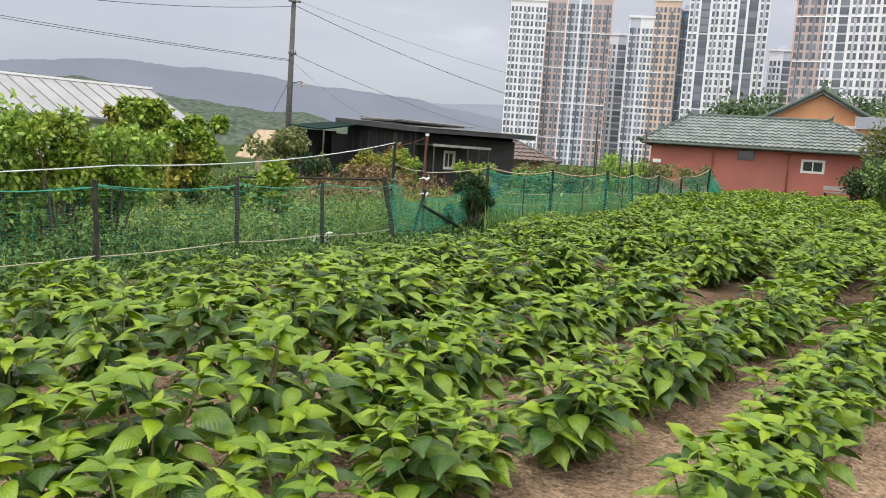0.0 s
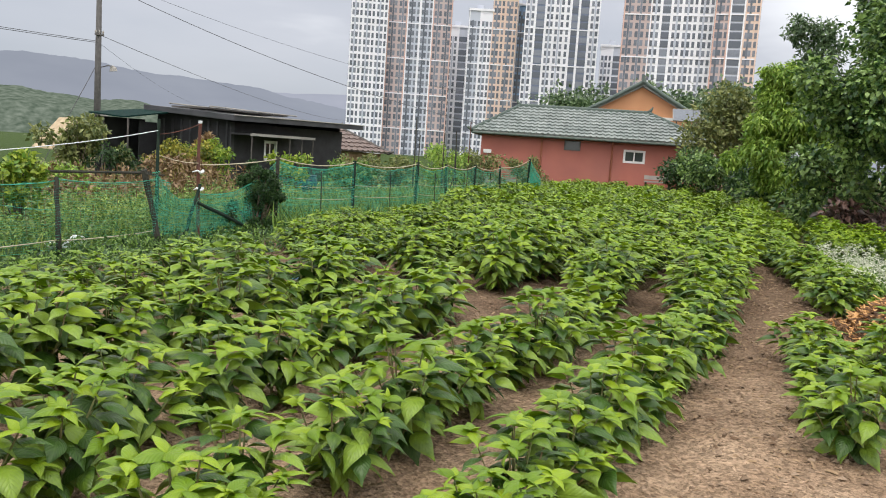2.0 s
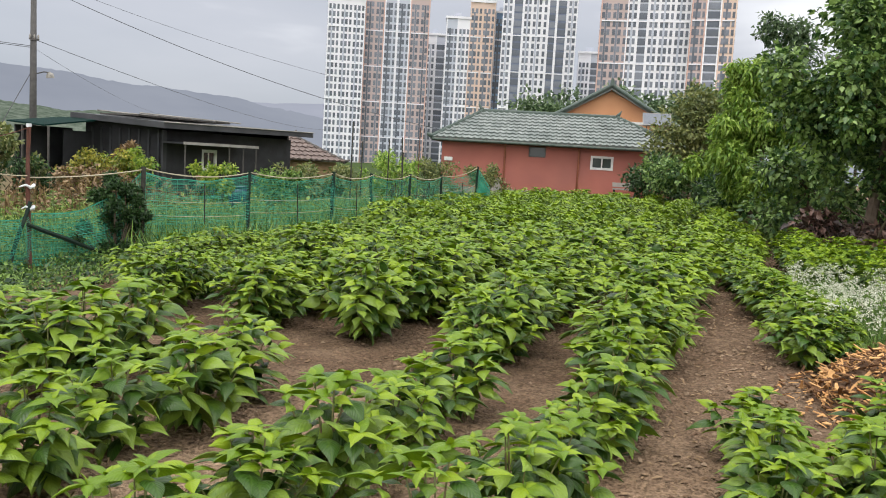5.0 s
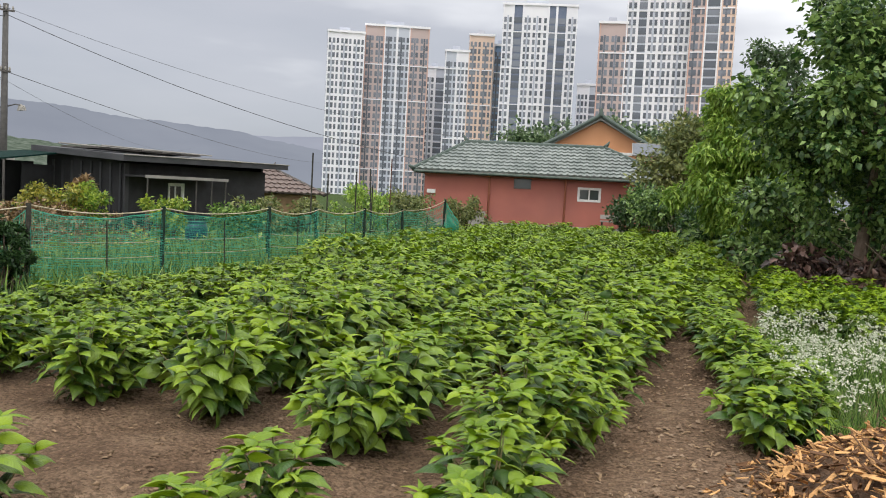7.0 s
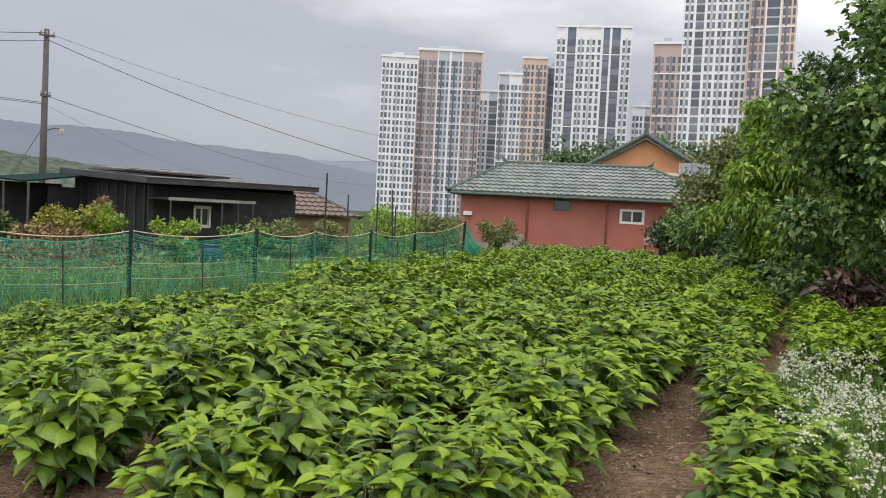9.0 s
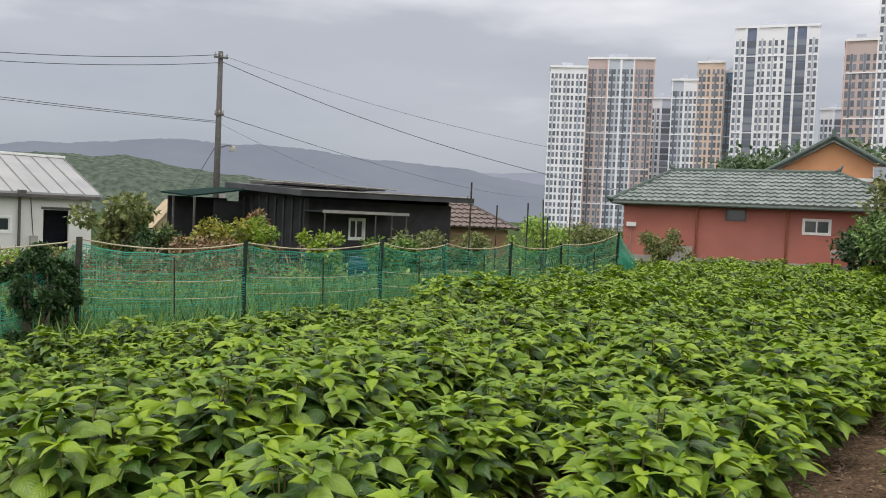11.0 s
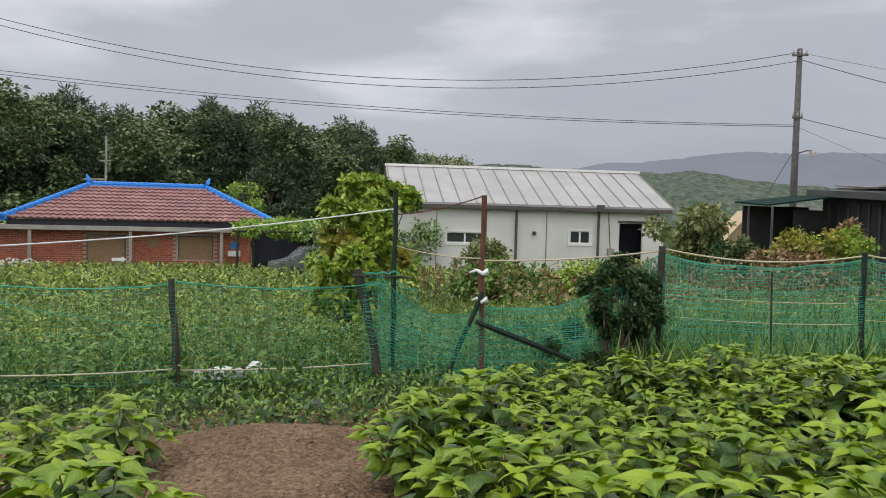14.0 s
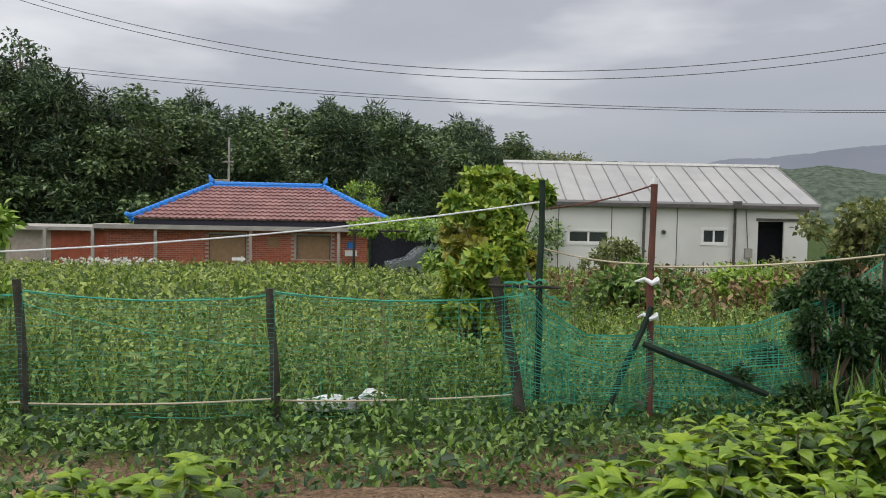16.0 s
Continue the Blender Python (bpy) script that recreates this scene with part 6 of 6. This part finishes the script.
# ---- small buildings and loose things ----
def gable_hut():
    x, y = 11.9, 38.8
    h = thing("plank_hut", pose(x, y, float(land(x, y)), 0, 0, 8), "small pale plank hut with a steep gable", "hut")
    z = 1.66 - float(land(x, y))
    wood = material("pale_plank", (0.5, 0.4, 0.26), (0.36, 0.27, 0.17), scale=3, rough=0.85)
    for k in range(10):
        a, b = -0.95 + 0.19 * k, -0.95 + 0.19 * (k + 1) - 0.01
        ta, tb = z - abs(a) * 1.15, z - abs(b) * 1.15
        part("plank", Shape().add([(a, 0, 0), (b, 0, 0), (b, 0, tb), (a, 0, ta), (a, 0.04, 0), (b, 0.04, 0), (b, 0.04, tb), (a, 0.04, ta)], [(0, 1, 2, 3), (7, 6, 5, 4), (0, 3, 7, 4), (1, 5, 6, 2), (3, 2, 6, 7)]), wood, h)
    for s in (-1, 1):
        pts = [(0, -0.15, z + 0.08), (s * 1.15, -0.15, z - 1.25), (s * 1.15, 2, z - 1.25), (0, 2, z + 0.08)]
        part("roof", Shape().add(pts + [(p, q, w + 0.06) for p, q, w in pts], [(0, 1, 2, 3), (7, 6, 5, 4), (0, 4, 5, 1), (1, 5, 6, 2), (2, 6, 7, 3), (3, 7, 4, 0)]), VINE if s > 0 else wood, h)


def brown_roof_house():
    h = thing("brown_roof_house", pose(20.3, 37.6, float(land(22.6, 36.9)) - 0.1, 0, 0, -10), "low brown-walled house with a brown tiled roof", "house")
    part("wall", Shape().box(0, 0, 0, 6, 4, 1.75), BROWN_WOOD, h)
    hip_roof(h, -0.3, 6.3, -0.4, 4.4, 1.78, 2.95, 1.9, 6, material("brown_roof_tile", (0.2, 0.15, 0.13), (0.13, 0.1, 0.09), rough=0.7, island=0.5), DARK_TRIM, 0.07)


def car():
    x, y = -4.9, 36.8
    g = float(land(x, y)) - 0.25
    c = thing("parked_car", pose(x, y, g, 0, 0, 35), "grey parked car under a leafy carport", "car")
    paint = material("silver_car_paint", (0.28, 0.31, 0.34), (0.24, 0.27, 0.3), rough=0.25, metal=0.4, bump=0)
    prof = [(-2.0, 0.35), (-2.05, 0.75), (-1.3, 0.92), (-0.75, 1.38), (0.7, 1.42), (1.5, 0.98), (2.05, 0.85), (2.05, 0.35)]
    V = [(px, -0.8, pz) for px, pz in prof] + [(px, 0.8, pz) for px, pz in prof]
    n = len(prof)
    F = [tuple(range(n)), tuple(reversed(range(n, 2 * n)))] + [(k, k + n, (k + 1) % n + n, (k + 1) % n) for k in range(n)]
    part("body", Shape().add(V, F), paint, c)
    part("windscreen", Shape().add([(-1.2, -0.7, 0.96), (-1.2, 0.7, 0.96), (-0.78, 0.66, 1.34), (-0.78, -0.66, 1.34)], [(0, 1, 2, 3)]), GLASS, c)
    part("side_window", Shape().box(-0.7, -0.815, 0.98, 1.1, -0.803, 1.32), GLASS, c)
    for q in (-1.3, 1.3):
        for s in (-0.72, 0.72):
            w = part("wheel", Shape().tube([(q, s - 0.1, 0.33), (q, s + 0.1, 0.33)], 0.33, 14), DARK_IN, c)
            part("rim", Shape().tube([(q, s - 0.12, 0.33), (q, s - 0.101, 0.33)], 0.2, 12), CONCRETE, w)


def carport():
    """A low frame of poles under a roof of climbing leaves, dark within."""
    x, y = -5.6, 35.6
    c = thing("carport", pose(x, y, float(land(x, y)), 0, 0, 18), "low pole carport roofed with green climbers", "carport")
    for px in (-2.0, 2.0):
        for py in (-1.4, 3.2):
            part("post", Shape().tube([(px, py, -0.1), (px, py, 1.75)], 0.05, 7), POST, c)
    for py in (-1.4, 0.9, 3.2):
        part("beam", Shape().tube([(-2.2, py, 1.75), (2.2, py, 1.75)], 0.045, 6), POST, c)
    # Dark sheet added to stand for the shade inside.
    part("shade_backing", Shape().box(-2.1, 3.3, 0, 2.1, 3.36, 1.8), DARK_IN, c, "dark sheet standing in for shade inside the carport")
    r = np.random.default_rng(71)
    tufts = [(r.uniform(-2.3, 2.2), r.uniform(-1.7, 3.2), r.uniform(1.75, 2.0), r.uniform(0.3, 0.5)) for _ in range(34)]
    part("climber", crown(tufts, 6500, 0.16, TREE_BRIGHT, 72, FOLDED, FOLDED_F, 0.6, 0.4), None, c, "bright green climbing leaves", kind="stuff")


gable_hut()
brown_roof_house()
car()
carport()


def chip_heap():
    """A heap of bark and wood chips: a low mound with hundreds of loose splinters."""
    r = np.random.default_rng(77)
    cu, cv = 0.7, -1.98
    n = 26
    V, F = [], []
    for i in range(n + 1):
        for j in range(n + 1):
            a, b = -1 + 2 * i / n, -1 + 2 * j / n
            h = max(0.0, 1 - (a * a + b * b)) ** 0.8
            u, v = cu + a * 0.95, cv + b * 0.98
            x, y = field(u, v)
            V.append((x, y, -0.04 + 0.46 * h + 0.05 * noise.noise((u * 6, v * 6, 1)) * min(1, 3 * h)))
    for i in range(n):
        for j in range(n):
            p = i * (n + 1) + j
            F.append((p, p + n + 1, p + n + 2, p + 1))
    mulch = material("dark_mulch", (0.1, 0.062, 0.04), (0.2, 0.12, 0.07), scale=9, rough=0.95, bump=0.8)
    heap = tagged(new("bark_mound", mesh_from("bark_mound", np.array(V), np.array(F), mulch, True)), "heap of orange-brown wood chips and bark beside the path", "wood chips")
    chip_by_one = by_object(material("loose_wood_chip", (0.66, 0.37, 0.15), (0.13, 0.065, 0.03), scale=7, rough=0.9, bump=0.5, island=1.1, fine=90))
    chip = material("wood_chip", (0.66, 0.37, 0.15), (0.13, 0.065, 0.03), scale=7, rough=0.9, bump=0.5, island=1.1, fine=90)
    chips, loose = Shape(), Shape()
    single = []
    for q in range(8):
        l, w, t = 0.03 + 0.012 * q, 0.006 + 0.0018 * (q * 3 % 7), 0.003 + 0.0008 * (q * 5 % 6)
        single.append(Shape().add([(-l, -w, 0), (l, -w * 0.5, 0.004), (l * 1.1, w * 0.6, 0.002), (-l * 0.9, w, 0), (-l, -w, t), (l, -w * 0.5, t + 0.004), (l * 1.1, w * 0.6, t), (-l * 0.9, w, t)],
                                  [(3, 2, 1, 0), (4, 5, 6, 7), (0, 1, 5, 4), (1, 2, 6, 5), (2, 3, 7, 6), (3, 0, 4, 7)]).mesh("wood_chip", chip_by_one))
    for k in range(3000):
        a = r.uniform(0, 6.28)
        rad = math.sqrt(r.random()) * 1.0
        out = k % 6 == 0
        if out:
            rad = r.uniform(0.9, 1.3)
        du, dv = math.cos(a) * rad, math.sin(a) * rad
        h = max(0.0, 1 - rad * rad) ** 0.8
        if out and (dv < 0.2):
            continue
        x, y = field(cu + du * 0.95, cv + dv * 0.98)
        z = -0.02 + 0.48 * h + 0.02
        m = pose(x, y, z + r.uniform(0, 0.03), r.normal(0, 24), r.normal(0, 24), r.uniform(0, 360))
        if k % 9 == 4:
            one = part("wood_chip", single[k % 8], None, heap)
            one.matrix_basis = m @ pose(0, 0, 0.012)
            continue
        l, w, t = 0.022 + 0.07 * r.random() ** 2 * (0.6 if out else 1), r.uniform(0.004, 0.017), r.uniform(0.002, 0.008)
        (loose if out else chips).add([m @ Vector(p) for p in ((-l, -w, 0), (l, -w * 0.5, 0), (l * 1.1, w * 0.6, 0), (-l * 0.9, w, 0), (-l, -w, t), (l, -w * 0.5, t), (l * 1.1, w * 0.6, t), (-l * 0.9, w, t))],
                                        [(4, 5, 6, 7), (0, 1, 5, 4), (1, 2, 6, 5), (2, 3, 7, 6), (3, 0, 4, 7)])
    part("chip_layer", chips, chip, heap, "orange-brown splinters", kind="stuff")
    part("chip_litter", loose, chip, heap, kind="stuff")


def path_litter():
    r = np.random.default_rng(31)
    s, p = Shape(), Shape()
    for k in range(8500):
        u = -9 + 25 * r.random() ** 1.4
        v = -0.5 + r.normal(0, 0.42) + (0 if r.random() < 0.7 else r.uniform(0, 5))
        x, y = field(u, v)
        m = pose(x, y, float(land(x, y)) + 0.004 + 0.035 * noise.noise((x * 1.3, y * 1.3, 0)) + 0.018 * noise.noise((x * 4, y * 4, 3)), r.normal(0, 14), r.normal(0, 14), r.uniform(0, 360))
        l = r.uniform(0.006, 0.03) if k % 3 else r.uniform(0.006, 0.02)
        w = l * (r.uniform(0.12, 0.4) if k % 3 else r.uniform(0.6, 1.0))
        (s if k % 3 else p).add([m @ Vector(q) for q in ((-l, -w, 0.0), (l, -w, 0.0), (l, w, 0.0), (-l, w, 0.0), (0, 0, w * 0.8 + 0.004))], [(0, 1, 4), (1, 2, 4), (2, 3, 4), (3, 0, 4)])
    straw = material("straw_litter", (0.32, 0.22, 0.13), (0.16, 0.1, 0.06), rough=0.9, island=0.9)
    crumb = material("soil_crumb", (0.3, 0.215, 0.145), (0.19, 0.13, 0.085), rough=0.95, island=0.8)
    tagged(new("straw_litter", s.mesh("straw_litter", straw)), "scattered straw and leaf litter on the path", "litter", kind="stuff")
    tagged(new("soil_crumbs", p.mesh("soil_crumbs", crumb)), "small crumbs of soil and grit", "soil", kind="stuff")


def soil_clods():
    """Lumps of broken earth between the plants."""
    r = np.random.default_rng(35)
    n = 5200
    u, v = r.uniform(-8.6, 1.4, n), r.uniform(-0.2, 5.6, n)
    gap = r.random(n) < 0.12
    u[gap], v[gap] = r.normal(-0.1, 0.45, gap.sum()), r.uniform(0.2, 6.0, gap.sum())
    x, y = ORIGIN[0] + u * AU[0] + v * AV[0], ORIGIN[1] + u * AU[1] + v * AV[1]
    size = (0.005 + 0.022 * r.random(n) ** 4) * np.where(v > 4.6, 0.6, 1)
    z = np.array([noise.noise((a * 1.3, b * 1.3, 0)) * 0.035 + noise.noise((a * 4, b * 4, 3)) * 0.018 for a, b in zip(x, y)])
    z += np.where((v > 0.1) & (v < 6.2), 0.03 * np.cos((v - 0.35 + 0.08 * u * (u < 0)) / 1.04 * math.tau), 0) + 0.14 * np.exp(-((u + 0.05) ** 2 / 0.35 + (v - 5.3) ** 2 / 0.5))
    octa = np.array([(1, 0, 0), (-1, 0, 0), (0, 1, 0), (0, -1, 0), (0, 0, 0.8), (0, 0, -0.6)])
    faces = np.array([(0, 2, 4), (2, 1, 4), (1, 3, 4), (3, 0, 4), (2, 0, 5), (1, 2, 5), (3, 1, 5), (0, 3, 5)])
    V = np.stack([x, y, z], -1)[:, None] + octa[None] * size[:, None, None] * r.uniform(0.4, 1.5, (n, 6, 1)) * np.array([1, 1, 0.65])
    F = (faces[None] + (np.arange(n) * 6)[:, None, None]).reshape(-1, 3)
    clod = material("soil_clod", (0.27, 0.185, 0.118), (0.19, 0.13, 0.085), rough=0.95, bump=0.4, island=0.9, spec=0.1)
    tagged(new("soil_clods", mesh_from("soil_clods", V.reshape(-1, 3), F, clod)), "broken brown clods of earth between the plants", "soil", kind="stuff")


def chives():
    """White-flowering chives: upright blades with round flower heads."""
    r = np.random.default_rng(41)
    n = 1300
    u, v = r.uniform(1.5, 6.3, n), -1.12 - 2.2 * r.random(n)
    u = np.where((u < 2.2) & (v > -1.5), u + 1.2, u)
    x, y = ORIGIN[0] + u * AU[0] + v * AV[0], ORIGIN[1] + u * AU[1] + v * AV[1]
    h = r.uniform(0.3, 0.46, n)
    B, W, S = [], [], []
    for k in range(6):
        B.append(np.stack([x + r.normal(0, 0.04, n), y + r.normal(0, 0.04, n), np.zeros(n)], -1))
        W.append(np.stack([r.normal(0, 0.22, n), r.normal(0, 0.22, n), np.ones(n)], -1))
        S.append(h * r.uniform(0.7, 1.0, n))
    S = np.concatenate(S)
    vv, ff = leaves(np.concatenate(B), np.concatenate(W), S, 0.009, GRASS_BLADE, GRASS_F, 0.9, 42)
    bed = tagged(new("chive_bed", mesh_from("chive_bed", vv, ff, WEED)), "bed of chives in white flower beside the path", "flowers", kind="stuff")
    B, W = [], []
    pick = (np.sin(u * 2.1) * np.cos(v * 3.3) + r.normal(0, 0.6, n)) > -0.1
    tops = np.stack([x, y, h + 0.02], -1)[pick]
    n = len(tops)
    for k in range(16):
        d = unit(r.normal(0, 1, (n, 3)) + [0, 0, 0.5])
        B.append(tops + d * 0.021)
        W.append(d)
    petal = leaf_material("white_petal", (0.66, 0.66, 0.55), (0.48, 0.52, 0.38), through_light=0.25)
    vv, ff = leaves(np.concatenate(B), np.concatenate(W), 0.021, 0.016, SMALL, SMALL_F, 0.6, 43)
    part("flower_heads", mesh_from("flower_heads", vv, ff, petal), None, bed, "round white flower heads", kind="stuff")


def soft_lump(name, x, y, z, sx, sy, sz, turn, mat, label, category, seed):
    """A crumpled bag or rock: a ball pushed about by noise and resting flat."""
    bm = bmesh.new()
    bmesh.ops.create_icosphere(bm, subdivisions=2 if "rock" in name else 3, radius=1)
    for q in bm.verts:
        d = 1 + 0.3 * noise.noise(q.co * 1.7 + Vector((seed, 0, 0))) + 0.16 * noise.noise(q.co * 4 + Vector((0, seed, 0)))
        q.co = Vector((q.co.x * sx * d, q.co.y * sy * d, max(q.co.z * d, -0.5) * sz))
    me = bpy.data.meshes.new(name)
    bm.to_mesh(me)
    bm.free()
    me.materials.append(mat)
    if "rock" not in name:
        me.shade_smooth()
    ob = new(name, me)
    ob.matrix_basis = pose(x, y, z + sz * 0.42, 0, 0, turn)
    return tagged(ob, label, category)


def loose_things():
    x, y, z = on_field(-0.3, 7.62)
    soft_lump("plastic_sack", x, y, z + 0.04, 0.24, 0.09, 0.06, 30, WHITE_CLOTH, "crumpled white plastic sack lying in the weeds", "sack", 3)
    x, y, z = on_field(0.02, 7.68)
    soft_lump("plastic_sack", x, y, z + 0.05, 0.1, 0.08, 0.07, 0, WHITE_CLOTH, "small white plastic bag lying in the weeds", "sack", 5)
    blue = material("blue_plastic", (0.03, 0.3, 0.75), (0.05, 0.22, 0.55), rough=0.4)
    x, y, z = on_field(-0.25, 4.42)
    soft_lump("blue_plastic_bag", x, y, z + 0.02, 0.1, 0.035, 0.028, 25, blue, "bright blue plastic bag half buried in soil", "bag", 8)
    x, y, z = on_field(10.8, -3.3)
    heap = thing("brush_pile", pose(x, y, z), "dark reddish-brown pile of dead brush under the tree", "brush pile")
    r = np.random.default_rng(5)
    mound = [(r.normal(0, 0.65), r.normal(0, 0.75), r.uniform(0.05, 0.75), r.uniform(0.28, 0.5)) for _ in range(16)]
    dead = leaf_material("dead_leaf", (0.03, 0.017, 0.014), (0.16, 0.09, 0.07), through_light=0.05)
    part("dead_leaves", crown(mound, 5200, 0.17, dead, 51, FOLDED, FOLDED_F, 0.5, 0.5), None, heap, kind="stuff")
    for k in range(26):
        a, c, q = r.uniform(0, 6.28), r.uniform(0.5, 1.2), r.uniform(0.3, 1.1)
        p = Vector((r.normal(0, 0.3), r.normal(0, 0.35), 0.12))
        e = p + Vector((math.cos(a) * c, math.sin(a) * c, q))
        part("branch", Shape().tube([p, p.lerp(e, 0.55) + Vector((0, 0, 0.15)), e], [0.035, 0.022, 0.008], 6), BARK, heap)
    part("stump", Shape().tube([(-0.5, 0.5, -0.05), (-0.45, 0.45, 0.3), (-0.35, 0.4, 0.62)], [0.24, 0.2, 0.19], 12), CONCRETE, heap, "pale sawn stump")
    tank = material("blue_barrel_plastic", (0.012, 0.07, 0.11), (0.015, 0.055, 0.09), rough=0.45)
    x, y, z = on_field(15.4, 13.0)
    b = thing("water_barrel", pose(x, y, z), "blue plastic water barrel in the garden", "barrel")
    part("body", Shape().tube([(0, 0, 0), (0, 0, 0.12), (0, 0, 0.45), (0, 0, 0.6)], [0.26, 0.3, 0.3, 0.25], 16), tank, b, smooth=True)
    part("lid", Shape().tube([(0, 0, 0.6), (0, 0, 0.64)], 0.27, 16), tank, b)
    for k, (x, y) in enumerate(((29.0, 21.8), (27.2, 18.6))):
        p = thing("plant_pot", pose(x, y, 0), "pale grey plastic tub at the end of the field", "pot")
        part("tub", Shape().tube([(0, 0, 0), (0, 0, 0.35), (0, 0, 0.4)], [0.25, 0.34, 0.36], 14), WHITE_FRAME, p)
        part("soil", Shape().tube([(0, 0, 0.4), (0, 0, 0.41)], 0.33, 14), SOIL, p)


chip_heap()
path_litter()
soil_clods()
chives()
loose_things()


def arrow_sign():
    x, y = -13.5, 35.7
    t = thing("arrow_sign", pose(x, y, float(land(x, y)) - 0.15, 0, 0, 26) @ Matrix.Scale(0.65, 4), "small white arrow board on a thin post", "sign")
    part("post", Shape().tube([(0, 0, 0), (0, 0, 1.25)], 0.02, 6), CONCRETE, t)
    prof = [(-0.42, 0.95), (0.18, 0.95), (0.18, 0.85), (0.48, 1.05), (0.18, 1.25), (0.18, 1.15), (-0.42, 1.15)]
    n = len(prof)
    part("board", Shape().add([(a, -0.05, b) for a, b in prof] + [(a, -0.025, b) for a, b in prof], [tuple(range(n)), tuple(reversed(range(n, 2 * n)))] + [(k, k + n, (k + 1) % n + n, (k + 1) % n) for k in range(n)]), WHITE_FRAME, t, "white arrow-shaped board")


def house_extras():
    b = thing("wall_box", pose(30.05, 33.1, 0, 0, 0, -47) @ pose(0.35, -0.12, 1.62), "small white box fixed to the red wall", "box")
    part("case", Shape().box(-0.2, 0, -0.09, 0.2, 0.116, 0.09), WHITE_FRAME, b)
    part("pipe", Shape().tube([(0, 0.06, -0.09), (0, 0.08, -1.5)], 0.018, 6), CONCRETE, b)
    c = thing("concrete_block_stack", pose(30.05, 33.1, 0, 0, 0, -47) @ pose(2.2, -0.75, 0), "stacked grey concrete blocks against the red wall", "blocks")
    for j in range(4):
        for i in range(2):
            part("block", Shape().box(0.4 * i + 0.04 * (j % 2), 0, 0.2 * j, 0.4 * i + 0.385 + 0.04 * (j % 2), 0.2, 0.2 * j + 0.19), CONCRETE, c)
    d = thing("wooden_bench", pose(30.05, 33.1, 0, 0, 0, -47) @ pose(8.3, -0.9, 0), "low weathered bench against the red wall", "bench")
    part("seat", Shape().box(0, 0, 0.62, 1.3, 0.4, 0.68), CONCRETE, d)
    part("backrest", Shape().box(0, 0.4, 0.75, 1.3, 0.44, 0.95), CONCRETE, d)
    for x in (0.05, 1.2):
        for y in (0.03, 0.33):
            part("leg", Shape().box(x, y, 0, x + 0.06, y + 0.06, 0.62), POST, d)


def white_blossom():
    """Pale flowers in the grass before the brick house."""
    r = np.random.default_rng(91)
    n = 150
    x, y = r.normal(-19.0, 1.1, n), r.normal(33.9, 0.6, n)
    y = y + (x + 19.0) * 0.5
    B = np.stack([x, y, land(x, y) + r.uniform(0.25, 0.5, n)], -1)
    v, f = leaves(np.repeat(B, 3, 0), r.normal(0, 1, (3 * n, 3)) + [0, 0, 0.4], 0.12, 0.1, SMALL, SMALL_F, 0.6, 92)
    petal = leaf_material("pale_blossom", (0.7, 0.7, 0.66), (0.55, 0.56, 0.5))
    tagged(new("white_blossom", mesh_from("white_blossom", v, f, petal)), "white blossom in the grass before the brick house", "flowers", kind="stuff")


arrow_sign()
house_extras()
white_blossom()
